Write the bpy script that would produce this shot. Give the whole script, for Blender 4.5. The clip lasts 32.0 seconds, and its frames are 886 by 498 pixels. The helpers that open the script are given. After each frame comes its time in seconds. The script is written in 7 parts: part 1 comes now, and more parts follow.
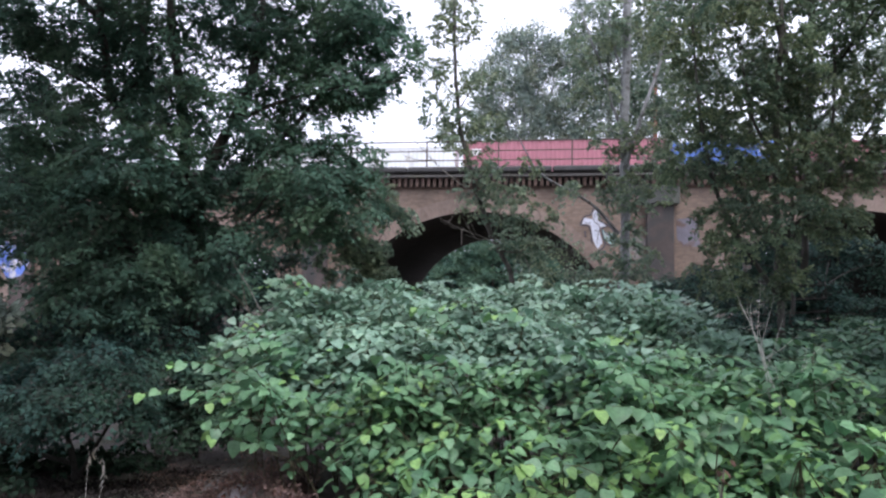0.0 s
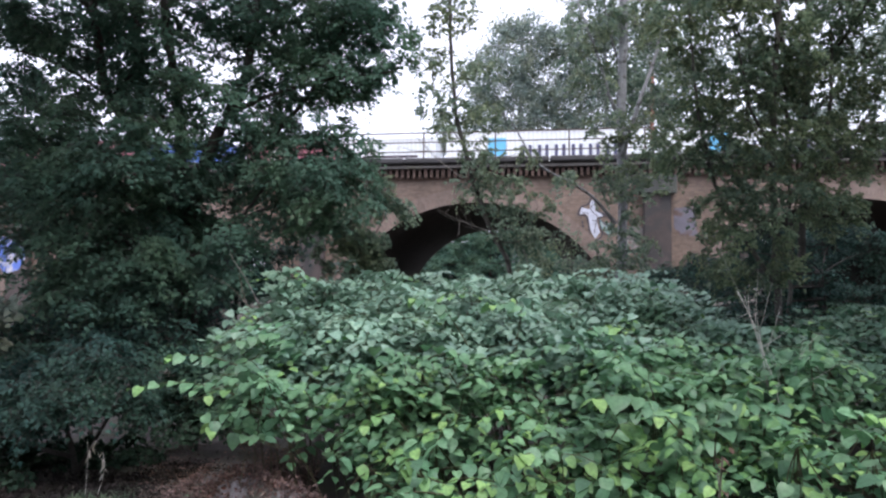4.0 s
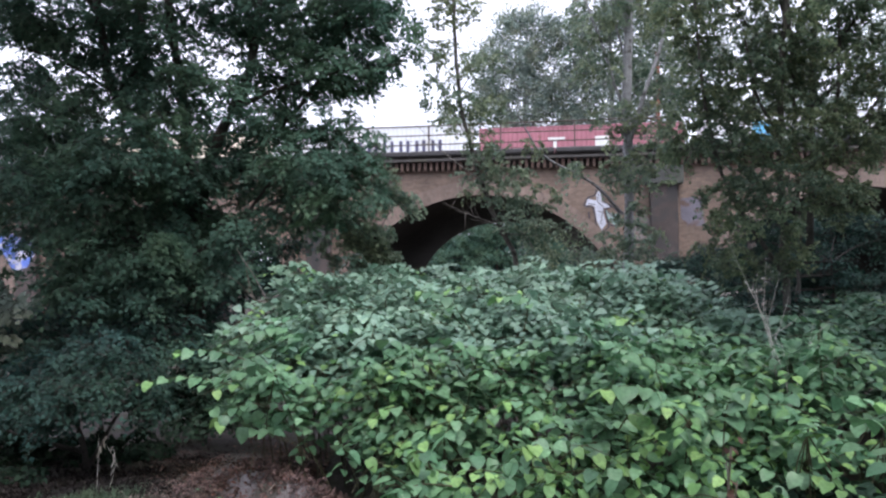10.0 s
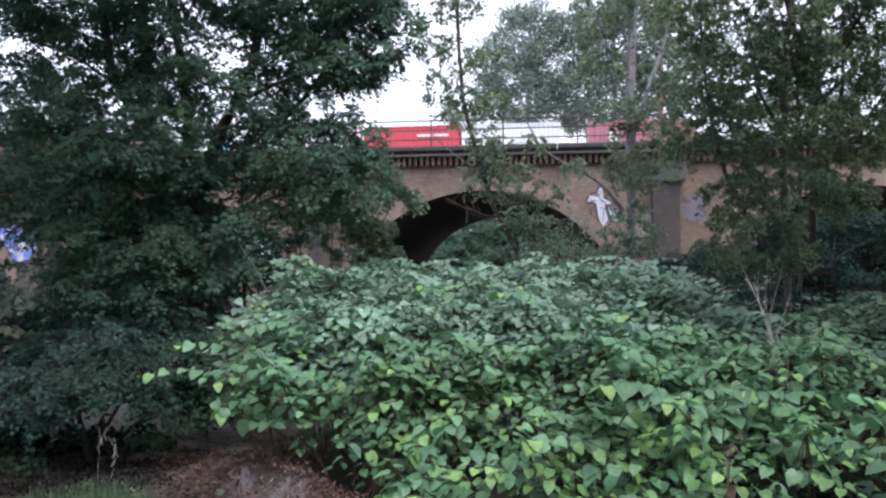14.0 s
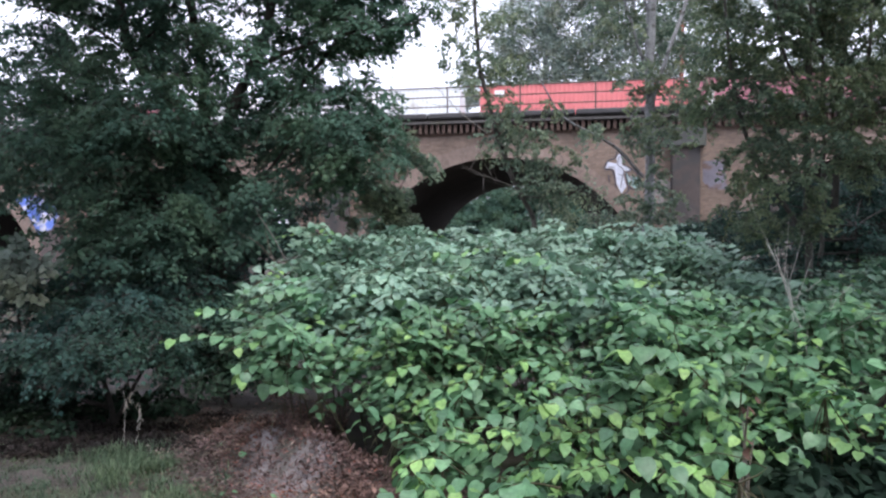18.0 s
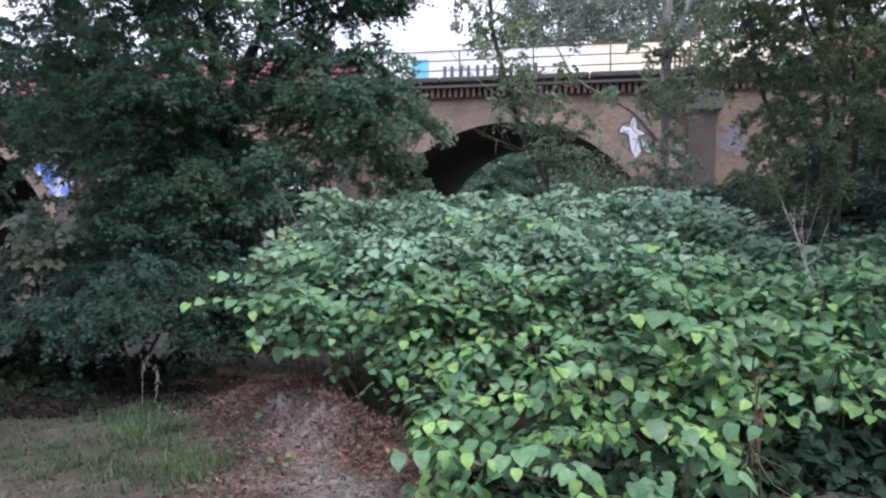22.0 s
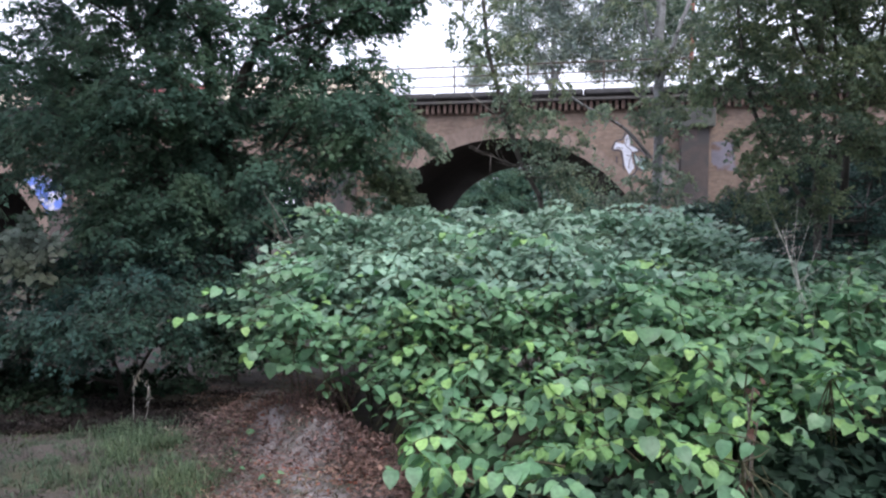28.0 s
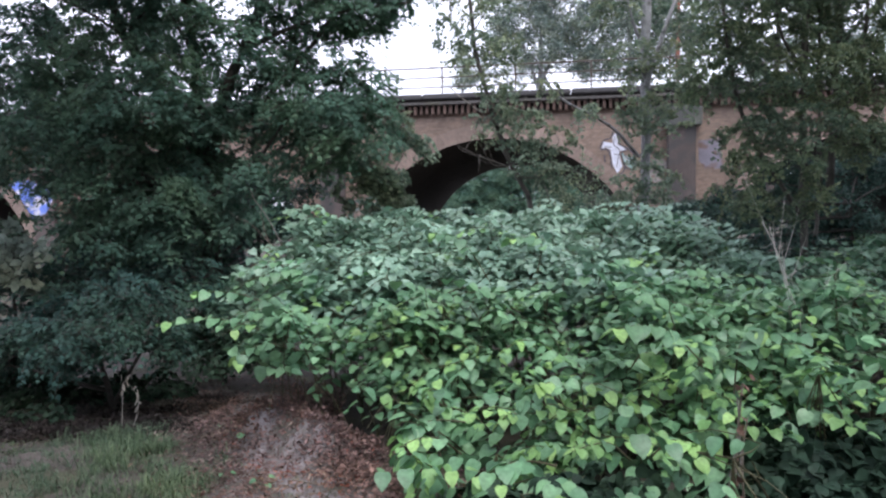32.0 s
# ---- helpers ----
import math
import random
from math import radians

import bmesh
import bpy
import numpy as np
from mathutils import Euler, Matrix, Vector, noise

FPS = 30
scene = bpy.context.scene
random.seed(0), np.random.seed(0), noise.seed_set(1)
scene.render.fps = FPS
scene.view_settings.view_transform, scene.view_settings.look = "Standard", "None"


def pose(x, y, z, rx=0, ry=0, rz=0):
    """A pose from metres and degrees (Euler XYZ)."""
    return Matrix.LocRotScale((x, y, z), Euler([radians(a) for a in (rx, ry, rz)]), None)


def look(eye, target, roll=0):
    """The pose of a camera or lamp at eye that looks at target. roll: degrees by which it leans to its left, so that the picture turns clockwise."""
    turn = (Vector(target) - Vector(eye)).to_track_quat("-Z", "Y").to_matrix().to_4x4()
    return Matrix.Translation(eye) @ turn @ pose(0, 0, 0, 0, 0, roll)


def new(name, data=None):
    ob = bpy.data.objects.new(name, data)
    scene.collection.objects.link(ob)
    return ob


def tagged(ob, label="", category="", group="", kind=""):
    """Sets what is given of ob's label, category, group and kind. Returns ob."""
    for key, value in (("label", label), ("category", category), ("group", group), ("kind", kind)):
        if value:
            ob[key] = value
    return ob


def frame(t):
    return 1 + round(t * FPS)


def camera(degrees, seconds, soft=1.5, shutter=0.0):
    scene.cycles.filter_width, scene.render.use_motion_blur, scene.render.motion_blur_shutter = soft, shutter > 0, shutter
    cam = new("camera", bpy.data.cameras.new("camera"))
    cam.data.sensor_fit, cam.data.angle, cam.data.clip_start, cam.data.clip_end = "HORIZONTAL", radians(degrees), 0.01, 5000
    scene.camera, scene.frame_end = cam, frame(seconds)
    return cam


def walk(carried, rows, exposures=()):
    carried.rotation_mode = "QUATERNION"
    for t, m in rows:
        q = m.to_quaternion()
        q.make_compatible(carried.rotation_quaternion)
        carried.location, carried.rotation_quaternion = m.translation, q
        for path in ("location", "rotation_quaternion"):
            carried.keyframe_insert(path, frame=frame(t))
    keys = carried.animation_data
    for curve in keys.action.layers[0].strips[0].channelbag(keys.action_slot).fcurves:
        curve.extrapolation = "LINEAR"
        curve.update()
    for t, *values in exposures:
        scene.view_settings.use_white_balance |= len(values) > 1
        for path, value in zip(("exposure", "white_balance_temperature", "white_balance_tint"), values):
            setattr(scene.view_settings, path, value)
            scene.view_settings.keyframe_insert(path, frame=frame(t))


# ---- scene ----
cam = camera(66.53, 32.0, soft=2.35)
walk(cam, [
    (0.0, pose(0.001, -0.030, 1.746, 92.631, -0.581, -2.960)),
    (0.5, pose(0.001, -0.033, 1.749, 92.466, -0.480, -3.056)),
    (1.0, pose(0.002, -0.028, 1.747, 92.384, -0.364, -3.067)),
    (1.5, pose(-0.000, -0.025, 1.743, 92.321, -0.403, -3.057)),
    (2.0, pose(0.000, -0.024, 1.745, 92.157, -0.432, -3.127)),
    (2.5, pose(0.003, -0.028, 1.742, 92.086, -0.412, -3.193)),
    (3.0, pose(0.002, -0.029, 1.745, 91.998, -0.252, -3.246)),
    (3.5, pose(0.001, -0.024, 1.743, 91.948, -0.143, -3.212)),
    (5.5, pose(-0.001, -0.010, 1.739, 91.435, -0.263, -2.935)),
    (6.0, pose(0.001, -0.003, 1.736, 91.249, -0.352, -2.880)),
    (6.5, pose(-0.004, -0.012, 1.737, 91.214, -0.300, -2.846)),
    (7.0, pose(0.003, -0.007, 1.739, 91.138, -0.023, -2.716)),
    (7.5, pose(0.000, -0.015, 1.739, 91.130, 0.216, -2.614)),
    (8.0, pose(0.009, -0.017, 1.739, 91.175, 0.466, -2.505)),
    (8.5, pose(0.005, -0.027, 1.742, 91.283, 0.546, -2.451)),
    (9.0, pose(0.006, -0.015, 1.740, 91.348, 0.596, -2.506)),
    (9.5, pose(0.004, -0.017, 1.741, 91.326, 0.565, -2.536)),
    (10.0, pose(0.004, -0.014, 1.738, 91.291, 0.505, -2.592)),
    (10.5, pose(0.006, -0.013, 1.738, 91.264, 0.531, -2.626)),
    (11.0, pose(0.009, -0.020, 1.740, 91.325, 0.478, -2.629)),
    (11.5, pose(0.007, -0.018, 1.738, 91.377, 0.414, -2.581)),
    (12.0, pose(0.005, -0.017, 1.742, 91.393, 0.273, -2.573)),
    (12.5, pose(-0.000, -0.014, 1.741, 91.387, 0.180, -2.587)),
    (13.0, pose(-0.003, -0.010, 1.738, 91.312, 0.050, -2.627)),
    (13.5, pose(-0.002, -0.012, 1.735, 91.162, -0.017, -2.582)),
    (14.0, pose(-0.001, -0.015, 1.733, 90.893, 0.000, -2.497)),
    (14.5, pose(-0.003, -0.009, 1.729, 90.564, -0.100, -2.372)),
    (16.5, pose(-0.005, -0.004, 1.715, 89.009, -0.122, -1.365)),
    (17.0, pose(-0.002, 0.002, 1.715, 88.641, -0.087, -1.264)),
    (17.5, pose(0.001, -0.006, 1.710, 88.418, 0.065, -1.120)),
    (18.0, pose(0.005, -0.009, 1.710, 88.236, 0.308, -1.056)),
    (18.5, pose(0.001, -0.013, 1.710, 88.012, 0.233, -1.000)),
    (19.0, pose(0.002, -0.014, 1.708, 87.761, 0.042, -0.921)),
    (19.5, pose(0.000, -0.006, 1.704, 87.412, 0.014, -0.843)),
    (20.0, pose(-0.003, -0.003, 1.700, 86.884, 0.197, -0.762)),
    (20.5, pose(-0.002, 0.001, 1.696, 86.217, 0.293, -0.494)),
    (21.0, pose(-0.001, 0.006, 1.695, 85.707, 0.405, -0.259)),
    (21.5, pose(0.000, -0.000, 1.699, 85.387, 0.457, -0.123)),
    (22.0, pose(0.001, -0.001, 1.699, 85.323, 0.363, -0.043)),
    (22.5, pose(0.000, -0.000, 1.701, 85.301, 0.198, 0.011)),
    (23.0, pose(-0.000, 0.000, 1.700, 85.400, 0.000, 0.000)),
    (23.5, pose(0.001, 0.001, 1.699, 85.421, -0.035, -0.067)),
    (24.0, pose(0.001, 0.003, 1.697, 85.419, -0.039, -0.150)),
    (24.5, pose(0.001, 0.004, 1.696, 85.426, -0.111, -0.301)),
    (25.0, pose(0.002, 0.006, 1.699, 85.378, -0.197, -0.417)),
    (25.5, pose(0.001, 0.002, 1.699, 85.354, -0.187, -0.481)),
    (27.5, pose(0.007, -0.012, 1.705, 86.454, -0.017, -0.449)),
    (28.0, pose(0.008, -0.009, 1.705, 86.608, 0.121, -0.494)),
    (28.5, pose(0.007, -0.009, 1.703, 86.664, 0.327, -0.559)),
    (29.0, pose(0.007, -0.006, 1.705, 86.624, 0.402, -0.593)),
    (29.5, pose(0.007, -0.004, 1.702, 86.615, 0.445, -0.637)),
    (30.0, pose(0.010, -0.005, 1.704, 86.630, 0.452, -0.757)),
    (30.5, pose(0.007, -0.008, 1.703, 86.653, 0.568, -0.931)),
    (31.0, pose(0.012, -0.010, 1.708, 86.676, 0.725, -1.083)),
    (31.5, pose(0.013, -0.003, 1.704, 86.740, 0.813, -1.187)),
    (32.0, pose(0.012, -0.001, 1.703, 86.665, 0.746, -1.391)),
], exposures=[(0, 0.74), (14, 0.74), (17, 0.90), (32, 0.90)])

# ---- sky and light: a bright overcast evening ----
world = bpy.data.worlds.new("sky")
scene.world = world
world.use_nodes = True
wn, wl = world.node_tree.nodes, world.node_tree.links
sky = wn.new("ShaderNodeTexSky")
sky.sky_type, sky.sun_disc = "NISHITA", False
sky.sun_elevation, sky.sun_rotation = radians(62), radians(200)
soft_sky = wn.new("ShaderNodeMix")
soft_sky.data_type = "RGBA"
soft_sky.inputs["Factor"].default_value = 0.86
soft_sky.inputs["B"].default_value = (8.2, 8.4, 10.35, 1)
wl.new(sky.outputs["Color"], soft_sky.inputs["A"])
wl.new(soft_sky.outputs["Result"], wn["Background"].inputs["Color"])
wn["Background"].inputs["Strength"].default_value = 0.125
sun = new("sun", bpy.data.lights.new("sun", "SUN"))
sun.data.energy, sun.data.angle, sun.data.color = 1.5, radians(30), (1, 0.98, 0.95)
sun.matrix_world = look((8, -14, 45), (0, 8, 0))


# ---- materials ----
def mat(name, base, rough=0.8, vary=0.25, scale=6.0, fine=60.0, bump=0.3, metal=0.0, island=0.0, stain=None, spec=0.5):
    """A surface with coarse and fine variation of its base colour, and a fine relief."""
    m = bpy.data.materials.new(name)
    m.use_nodes = True
    nt, nd, lk = m.node_tree, m.node_tree.nodes, m.node_tree.links
    bs = nd["Principled BSDF"]
    bs.inputs["Roughness"].default_value, bs.inputs["Metallic"].default_value = rough, metal
    bs.inputs["Specular IOR Level"].default_value = spec
    tc = nd.new("ShaderNodeTexCoord")
    n1, n2 = nd.new("ShaderNodeTexNoise"), nd.new("ShaderNodeTexNoise")
    n1.inputs["Scale"].default_value, n2.inputs["Scale"].default_value = scale, fine
    n1.inputs["Detail"].default_value = 5
    for n in (n1, n2):
        lk.new(tc.outputs["Object"], n.inputs["Vector"])
    add = nd.new("ShaderNodeMath"); add.operation = "ADD"
    lk.new(n1.outputs["Fac"], add.inputs[0]); lk.new(n2.outputs["Fac"], add.inputs[1])
    ramp = nd.new("ShaderNodeMapRange")
    ramp.inputs["From Min"].default_value, ramp.inputs["From Max"].default_value = 0.7, 1.3
    ramp.inputs["To Min"].default_value, ramp.inputs["To Max"].default_value = 1 - vary, 1 + vary
    lk.new(add.outputs[0], ramp.inputs["Value"])
    last = ramp.outputs["Result"]
    if island:
        geo = nd.new("ShaderNodeNewGeometry")
        oi = nd.new("ShaderNodeObjectInfo")
        s = nd.new("ShaderNodeMath"); s.operation = "ADD"
        lk.new(geo.outputs["Random Per Island"], s.inputs[0]); lk.new(oi.outputs["Random"], s.inputs[1])
        fr = nd.new("ShaderNodeMath"); fr.operation = "FRACT"
        lk.new(s.outputs[0], fr.inputs[0])
        r2 = nd.new("ShaderNodeMapRange")
        r2.inputs["To Min"].default_value, r2.inputs["To Max"].default_value = 1 - island, 1 + island
        lk.new(fr.outputs[0], r2.inputs["Value"])
        mu = nd.new("ShaderNodeMath"); mu.operation = "MULTIPLY"
        lk.new(last, mu.inputs[0]); lk.new(r2.outputs["Result"], mu.inputs[1])
        last = mu.outputs[0]
    col = nd.new("ShaderNodeVectorMath"); col.operation = "SCALE"
    col.inputs[0].default_value = base
    lk.new(last, col.inputs["Scale"])
    out = col.outputs[0]
    if stain:
        mix = nd.new("ShaderNodeMix"); mix.data_type = "RGBA"
        n3 = nd.new("ShaderNodeTexNoise"); n3.inputs["Scale"].default_value = stain[1]; n3.inputs["Detail"].default_value = 6
        lk.new(tc.outputs["Object"], n3.inputs["Vector"])
        r3 = nd.new("ShaderNodeMapRange")
        r3.inputs["From Min"].default_value, r3.inputs["From Max"].default_value = stain[2], stain[2] + 0.12
        lk.new(n3.outputs["Fac"], r3.inputs["Value"])
        lk.new(r3.outputs["Result"], mix.inputs["Factor"])
        lk.new(out, mix.inputs["A"])
        mix.inputs["B"].default_value = (*stain[0], 1)
        out = mix.outputs["Result"]
    lk.new(out, bs.inputs["Base Color"])
    if bump:
        b = nd.new("ShaderNodeBump")
        b.inputs["Strength"].default_value, b.inputs["Distance"].default_value = bump, 0.02
        lk.new(add.outputs[0], b.inputs["Height"]); lk.new(b.outputs["Normal"], bs.inputs["Normal"])
    return m


def leaf_mat(name, base, tip, rough=0.45, through_light=0.35, spec=0.4, drift=1.0):
    """Leaves: a different green for each one, letting some light through."""
    m = bpy.data.materials.new(name)
    m.use_nodes = True
    nt, nd, lk = m.node_tree, m.node_tree.nodes, m.node_tree.links
    bs = nd["Principled BSDF"]
    bs.inputs["Roughness"].default_value = rough
    bs.inputs["Specular IOR Level"].default_value = spec
    geo, oi = nd.new("ShaderNodeNewGeometry"), nd.new("ShaderNodeObjectInfo")
    s = nd.new("ShaderNodeMath"); s.operation = "ADD"
    lk.new(geo.outputs["Random Per Island"], s.inputs[0]); lk.new(oi.outputs["Random"], s.inputs[1])
    fr = nd.new("ShaderNodeMath"); fr.operation = "FRACT"
    lk.new(s.outputs[0], fr.inputs[0])
    pw = nd.new("ShaderNodeMath"); pw.operation = "POWER"; pw.inputs[1].default_value = 1.4
    lk.new(fr.outputs[0], pw.inputs[0])
    mix = nd.new("ShaderNodeMix"); mix.data_type = "RGBA"
    mix.inputs["A"].default_value, mix.inputs["B"].default_value = (*base, 1), (*tip, 1)
    lk.new(pw.outputs[0], mix.inputs["Factor"])
    tc, nz = nd.new("ShaderNodeTexCoord"), nd.new("ShaderNodeTexNoise")
    nz.inputs["Scale"].default_value = 1.5; nz.inputs["Detail"].default_value = 3
    lk.new(geo.outputs["Position"], nz.inputs["Vector"])
    # tone varies between branches, imitating lit and shaded clumps as well
    mr = nd.new("ShaderNodeMapRange")
    mr.inputs["From Min"].default_value, mr.inputs["From Max"].default_value = 0.3, 0.7
    mr.inputs["To Min"].default_value, mr.inputs["To Max"].default_value = 0.66, 1.36
    lk.new(nz.outputs["Fac"], mr.inputs["Value"])
    nf = nd.new("ShaderNodeTexNoise"); nf.inputs["Scale"].default_value = 34; nf.inputs["Detail"].default_value = 2
    lk.new(geo.outputs["Position"], nf.inputs["Vector"])
    mf = nd.new("ShaderNodeMapRange")
    mf.inputs["From Min"].default_value, mf.inputs["From Max"].default_value = 0.3, 0.7
    mf.inputs["To Min"].default_value, mf.inputs["To Max"].default_value = 0.80, 1.20
    lk.new(nf.outputs["Fac"], mf.inputs["Value"])
    mm = nd.new("ShaderNodeMath"); mm.operation = "MULTIPLY"
    lk.new(mr.outputs["Result"], mm.inputs[0]); lk.new(mf.outputs["Result"], mm.inputs[1])
    nh = nd.new("ShaderNodeTexNoise"); nh.inputs["Scale"].default_value = 0.8; nh.inputs["Detail"].default_value = 2
    lk.new(geo.outputs["Position"], nh.inputs["Vector"])
    mh = nd.new("ShaderNodeMapRange")
    mh.inputs["From Min"].default_value, mh.inputs["From Max"].default_value = 0.4, 0.65
    lk.new(nh.outputs["Fac"], mh.inputs["Value"])
    hue = nd.new("ShaderNodeMix"); hue.data_type = "RGBA"
    hue.inputs["A"].default_value, hue.inputs["B"].default_value = (1 - 0.03 * drift, 1.0, 1 + 0.06 * drift, 1), (1 + 0.10 * drift, 1.0, 1 - 0.14 * drift, 1)
    lk.new(mh.outputs["Result"], hue.inputs["Factor"])
    tinted = nd.new("ShaderNodeVectorMath"); tinted.operation = "MULTIPLY"
    lk.new(mix.outputs["Result"], tinted.inputs[0]); lk.new(hue.outputs["Result"], tinted.inputs[1])
    sc = nd.new("ShaderNodeVectorMath"); sc.operation = "SCALE"
    lk.new(tinted.outputs[0], sc.inputs[0]); lk.new(mm.outputs[0], sc.inputs["Scale"])
    lk.new(sc.outputs[0], bs.inputs["Base Color"])
    tr = nd.new("ShaderNodeBsdfTranslucent")
    lk.new(sc.outputs[0], tr.inputs["Color"])
    ms = nd.new("ShaderNodeMixShader"); ms.inputs["Fac"].default_value = through_light
    lk.new(bs.outputs[0], ms.inputs[1]); lk.new(tr.outputs[0], ms.inputs[2])
    lk.new(ms.outputs[0], nd["Material Output"].inputs["Surface"])
    return m


def brick_mat(name, c1, c2, mortar, sx=1.0):
    """Brickwork of 25 by 7.7 cm with stained, uneven bricks; runs along object x and z."""
    m = bpy.data.materials.new(name)
    m.use_nodes = True
    nd, lk = m.node_tree.nodes, m.node_tree.links
    bs = nd["Principled BSDF"]; bs.inputs["Roughness"].default_value = 0.9
    tc, sp, cb = nd.new("ShaderNodeTexCoord"), nd.new("ShaderNodeSeparateXYZ"), nd.new("ShaderNodeCombineXYZ")
    lk.new(tc.outputs["UV"], sp.inputs[0]); lk.new(sp.outputs["X"], cb.inputs["X"]); lk.new(sp.outputs["Y"], cb.inputs["Y"])
    br = nd.new("ShaderNodeTexBrick")
    br.inputs["Scale"].default_value = 1.0
    br.inputs["Brick Width"].default_value, br.inputs["Row Height"].default_value = 0.25, 0.077
    br.inputs["Mortar Size"].default_value, br.inputs["Mortar Smooth"].default_value = 0.006, 0.4
    br.inputs["Color1"].default_value, br.inputs["Color2"].default_value, br.inputs["Mortar"].default_value = (*c1, 1), (*c2, 1), (*mortar, 1)
    lk.new(cb.outputs[0], br.inputs["Vector"])
    n1, n2 = nd.new("ShaderNodeTexNoise"), nd.new("ShaderNodeTexNoise")
    n1.inputs["Scale"].default_value, n1.inputs["Detail"].default_value = 0.55, 7
    n2.inputs["Scale"].default_value, n2.inputs["Detail"].default_value = 5, 4
    lk.new(tc.outputs["Object"], n1.inputs["Vector"]); lk.new(cb.outputs[0], n2.inputs["Vector"])
    mr = nd.new("ShaderNodeMapRange")
    mr.inputs["From Min"].default_value, mr.inputs["From Max"].default_value = 0.3, 0.7
    mr.inputs["To Min"].default_value, mr.inputs["To Max"].default_value = 0.55, 1.25
    ad = nd.new("ShaderNodeMath"); ad.operation = "MULTIPLY_ADD"; ad.inputs[1].default_value = 0.7
    lk.new(n1.outputs["Fac"], ad.inputs[0])
    hf = nd.new("ShaderNodeMath"); hf.operation = "MULTIPLY"; hf.inputs[1].default_value = 0.3
    lk.new(n2.outputs["Fac"], hf.inputs[0]); lk.new(hf.outputs[0], ad.inputs[2])
    lk.new(ad.outputs[0], mr.inputs["Value"])
    sc = nd.new("ShaderNodeVectorMath"); sc.operation = "SCALE"
    lk.new(br.outputs["Color"], sc.inputs[0]); lk.new(mr.outputs["Result"], sc.inputs["Scale"])
    lk.new(sc.outputs[0], bs.inputs["Base Color"])
    bp = nd.new("ShaderNodeBump"); bp.inputs["Strength"].default_value, bp.inputs["Distance"].default_value = 0.6, 0.01
    bp.invert = True
    lk.new(br.outputs["Fac"], bp.inputs["Height"]); lk.new(bp.outputs["Normal"], bs.inputs["Normal"])
    return m


M_BRICK = brick_mat("old_brick", (0.285, 0.203, 0.160), (0.198, 0.142, 0.115), (0.245, 0.213, 0.182))
M_RING = brick_mat("arch_brick", (0.315, 0.232, 0.196), (0.250, 0.183, 0.155), (0.29, 0.25, 0.215))
# darkened copy of the brick; the shade of vault and recesses is in it
M_SHADE_BRICK = brick_mat("shade_dark_brick", (0.040, 0.029, 0.025), (0.028, 0.021, 0.018), (0.035, 0.03, 0.027))
M_CORBEL = mat("corbel_brick", (0.115, 0.075, 0.062), 0.9, 0.35, 3, 40, 0.4, island=0.2)
M_STONE = mat("weathered_stone", (0.085, 0.078, 0.076), 0.9, 0.35, 1.2, 30, 0.4, stain=((0.09, 0.085, 0.07), 0.8, 0.52))
M_TROUGH = mat("dark_trough", (0.060, 0.057, 0.060), 0.75, 0.3, 2, 30, 0.2)
M_CONC = mat("grey_concrete", (0.080, 0.083, 0.080), 0.9, 0.3, 1.5, 40, 0.4, stain=((0.10, 0.105, 0.09), 1.2, 0.5))
M_PIER = mat("stained_pier", (0.090, 0.072, 0.068), 0.9, 0.35, 1.5, 40, 0.4, stain=((0.065, 0.06, 0.06), 1.2, 0.5))
M_RAIL = mat("rusty_railing", (0.10, 0.075, 0.065), 0.7, 0.3, 5, 80, 0.2)
M_STEEL = mat("rail_steel", (0.16, 0.13, 0.11), 0.5, 0.3, 5, 80, 0.2, metal=0.6)
M_BALLAST = mat("ballast", (0.17, 0.15, 0.13), 0.95, 0.5, 8, 60, 1.0)
M_WAGON = mat("wagon_steel", (0.10, 0.07, 0.055), 0.8, 0.3, 3, 60, 0.2)
M_BARK = mat("dark_bark", (0.068, 0.060, 0.054), 0.95, 0.4, 8, 60, 0.8)
M_BARKG = mat("grey_bark", (0.27, 0.27, 0.28), 0.9, 0.4, 6, 50, 0.7, stain=((0.10, 0.095, 0.09), 5, 0.56))
M_BARKM = mat("young_bark", (0.115, 0.105, 0.095), 0.9, 0.4, 6, 50, 0.7, stain=((0.05, 0.045, 0.04), 5, 0.53))
M_PALE = mat("bleached_stalk", (0.50, 0.48, 0.45), 0.9, 0.2, 8, 60, 0.3)
M_RUST = mat("rust_red_steel", (0.20, 0.085, 0.06), 0.8, 0.3, 3, 40, 0.2)
M_DEAD = mat("dead_wood", (0.22, 0.20, 0.185), 0.9, 0.3, 8, 60, 0.5)
M_STALK = mat("dry_stalk", (0.165, 0.14, 0.115), 0.85, 0.3, 8, 60, 0.3)
M_STEM = mat("brown_green_stem", (0.075, 0.07, 0.035), 0.7, 0.3, 8, 60, 0.2)
L_MAPLE = leaf_mat("maple_leaf", (0.068, 0.138, 0.096), (0.125, 0.216, 0.150), 0.65, 0.38, 0.25)
L_POPLAR = leaf_mat("poplar_leaf", (0.130, 0.190, 0.135), (0.300, 0.365, 0.255), 0.6, 0.52, 0.25)
L_WILLOW = leaf_mat("willow_leaf", (0.115, 0.178, 0.122), (0.280, 0.350, 0.230), 0.6, 0.52, 0.25)
# haze over the distant trees is put into this pale leaf colour
L_HAZE = leaf_mat("hazed_far_leaf", (0.14, 0.195, 0.165), (0.45, 0.52, 0.455), 0.6, 0.5, 0.2)
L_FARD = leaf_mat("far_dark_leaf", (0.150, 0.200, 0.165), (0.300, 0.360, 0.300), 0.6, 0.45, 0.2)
L_PALE = leaf_mat("pale_shrub_leaf", (0.20, 0.25, 0.20), (0.30, 0.35, 0.28), 0.6, 0.3, 0.2)
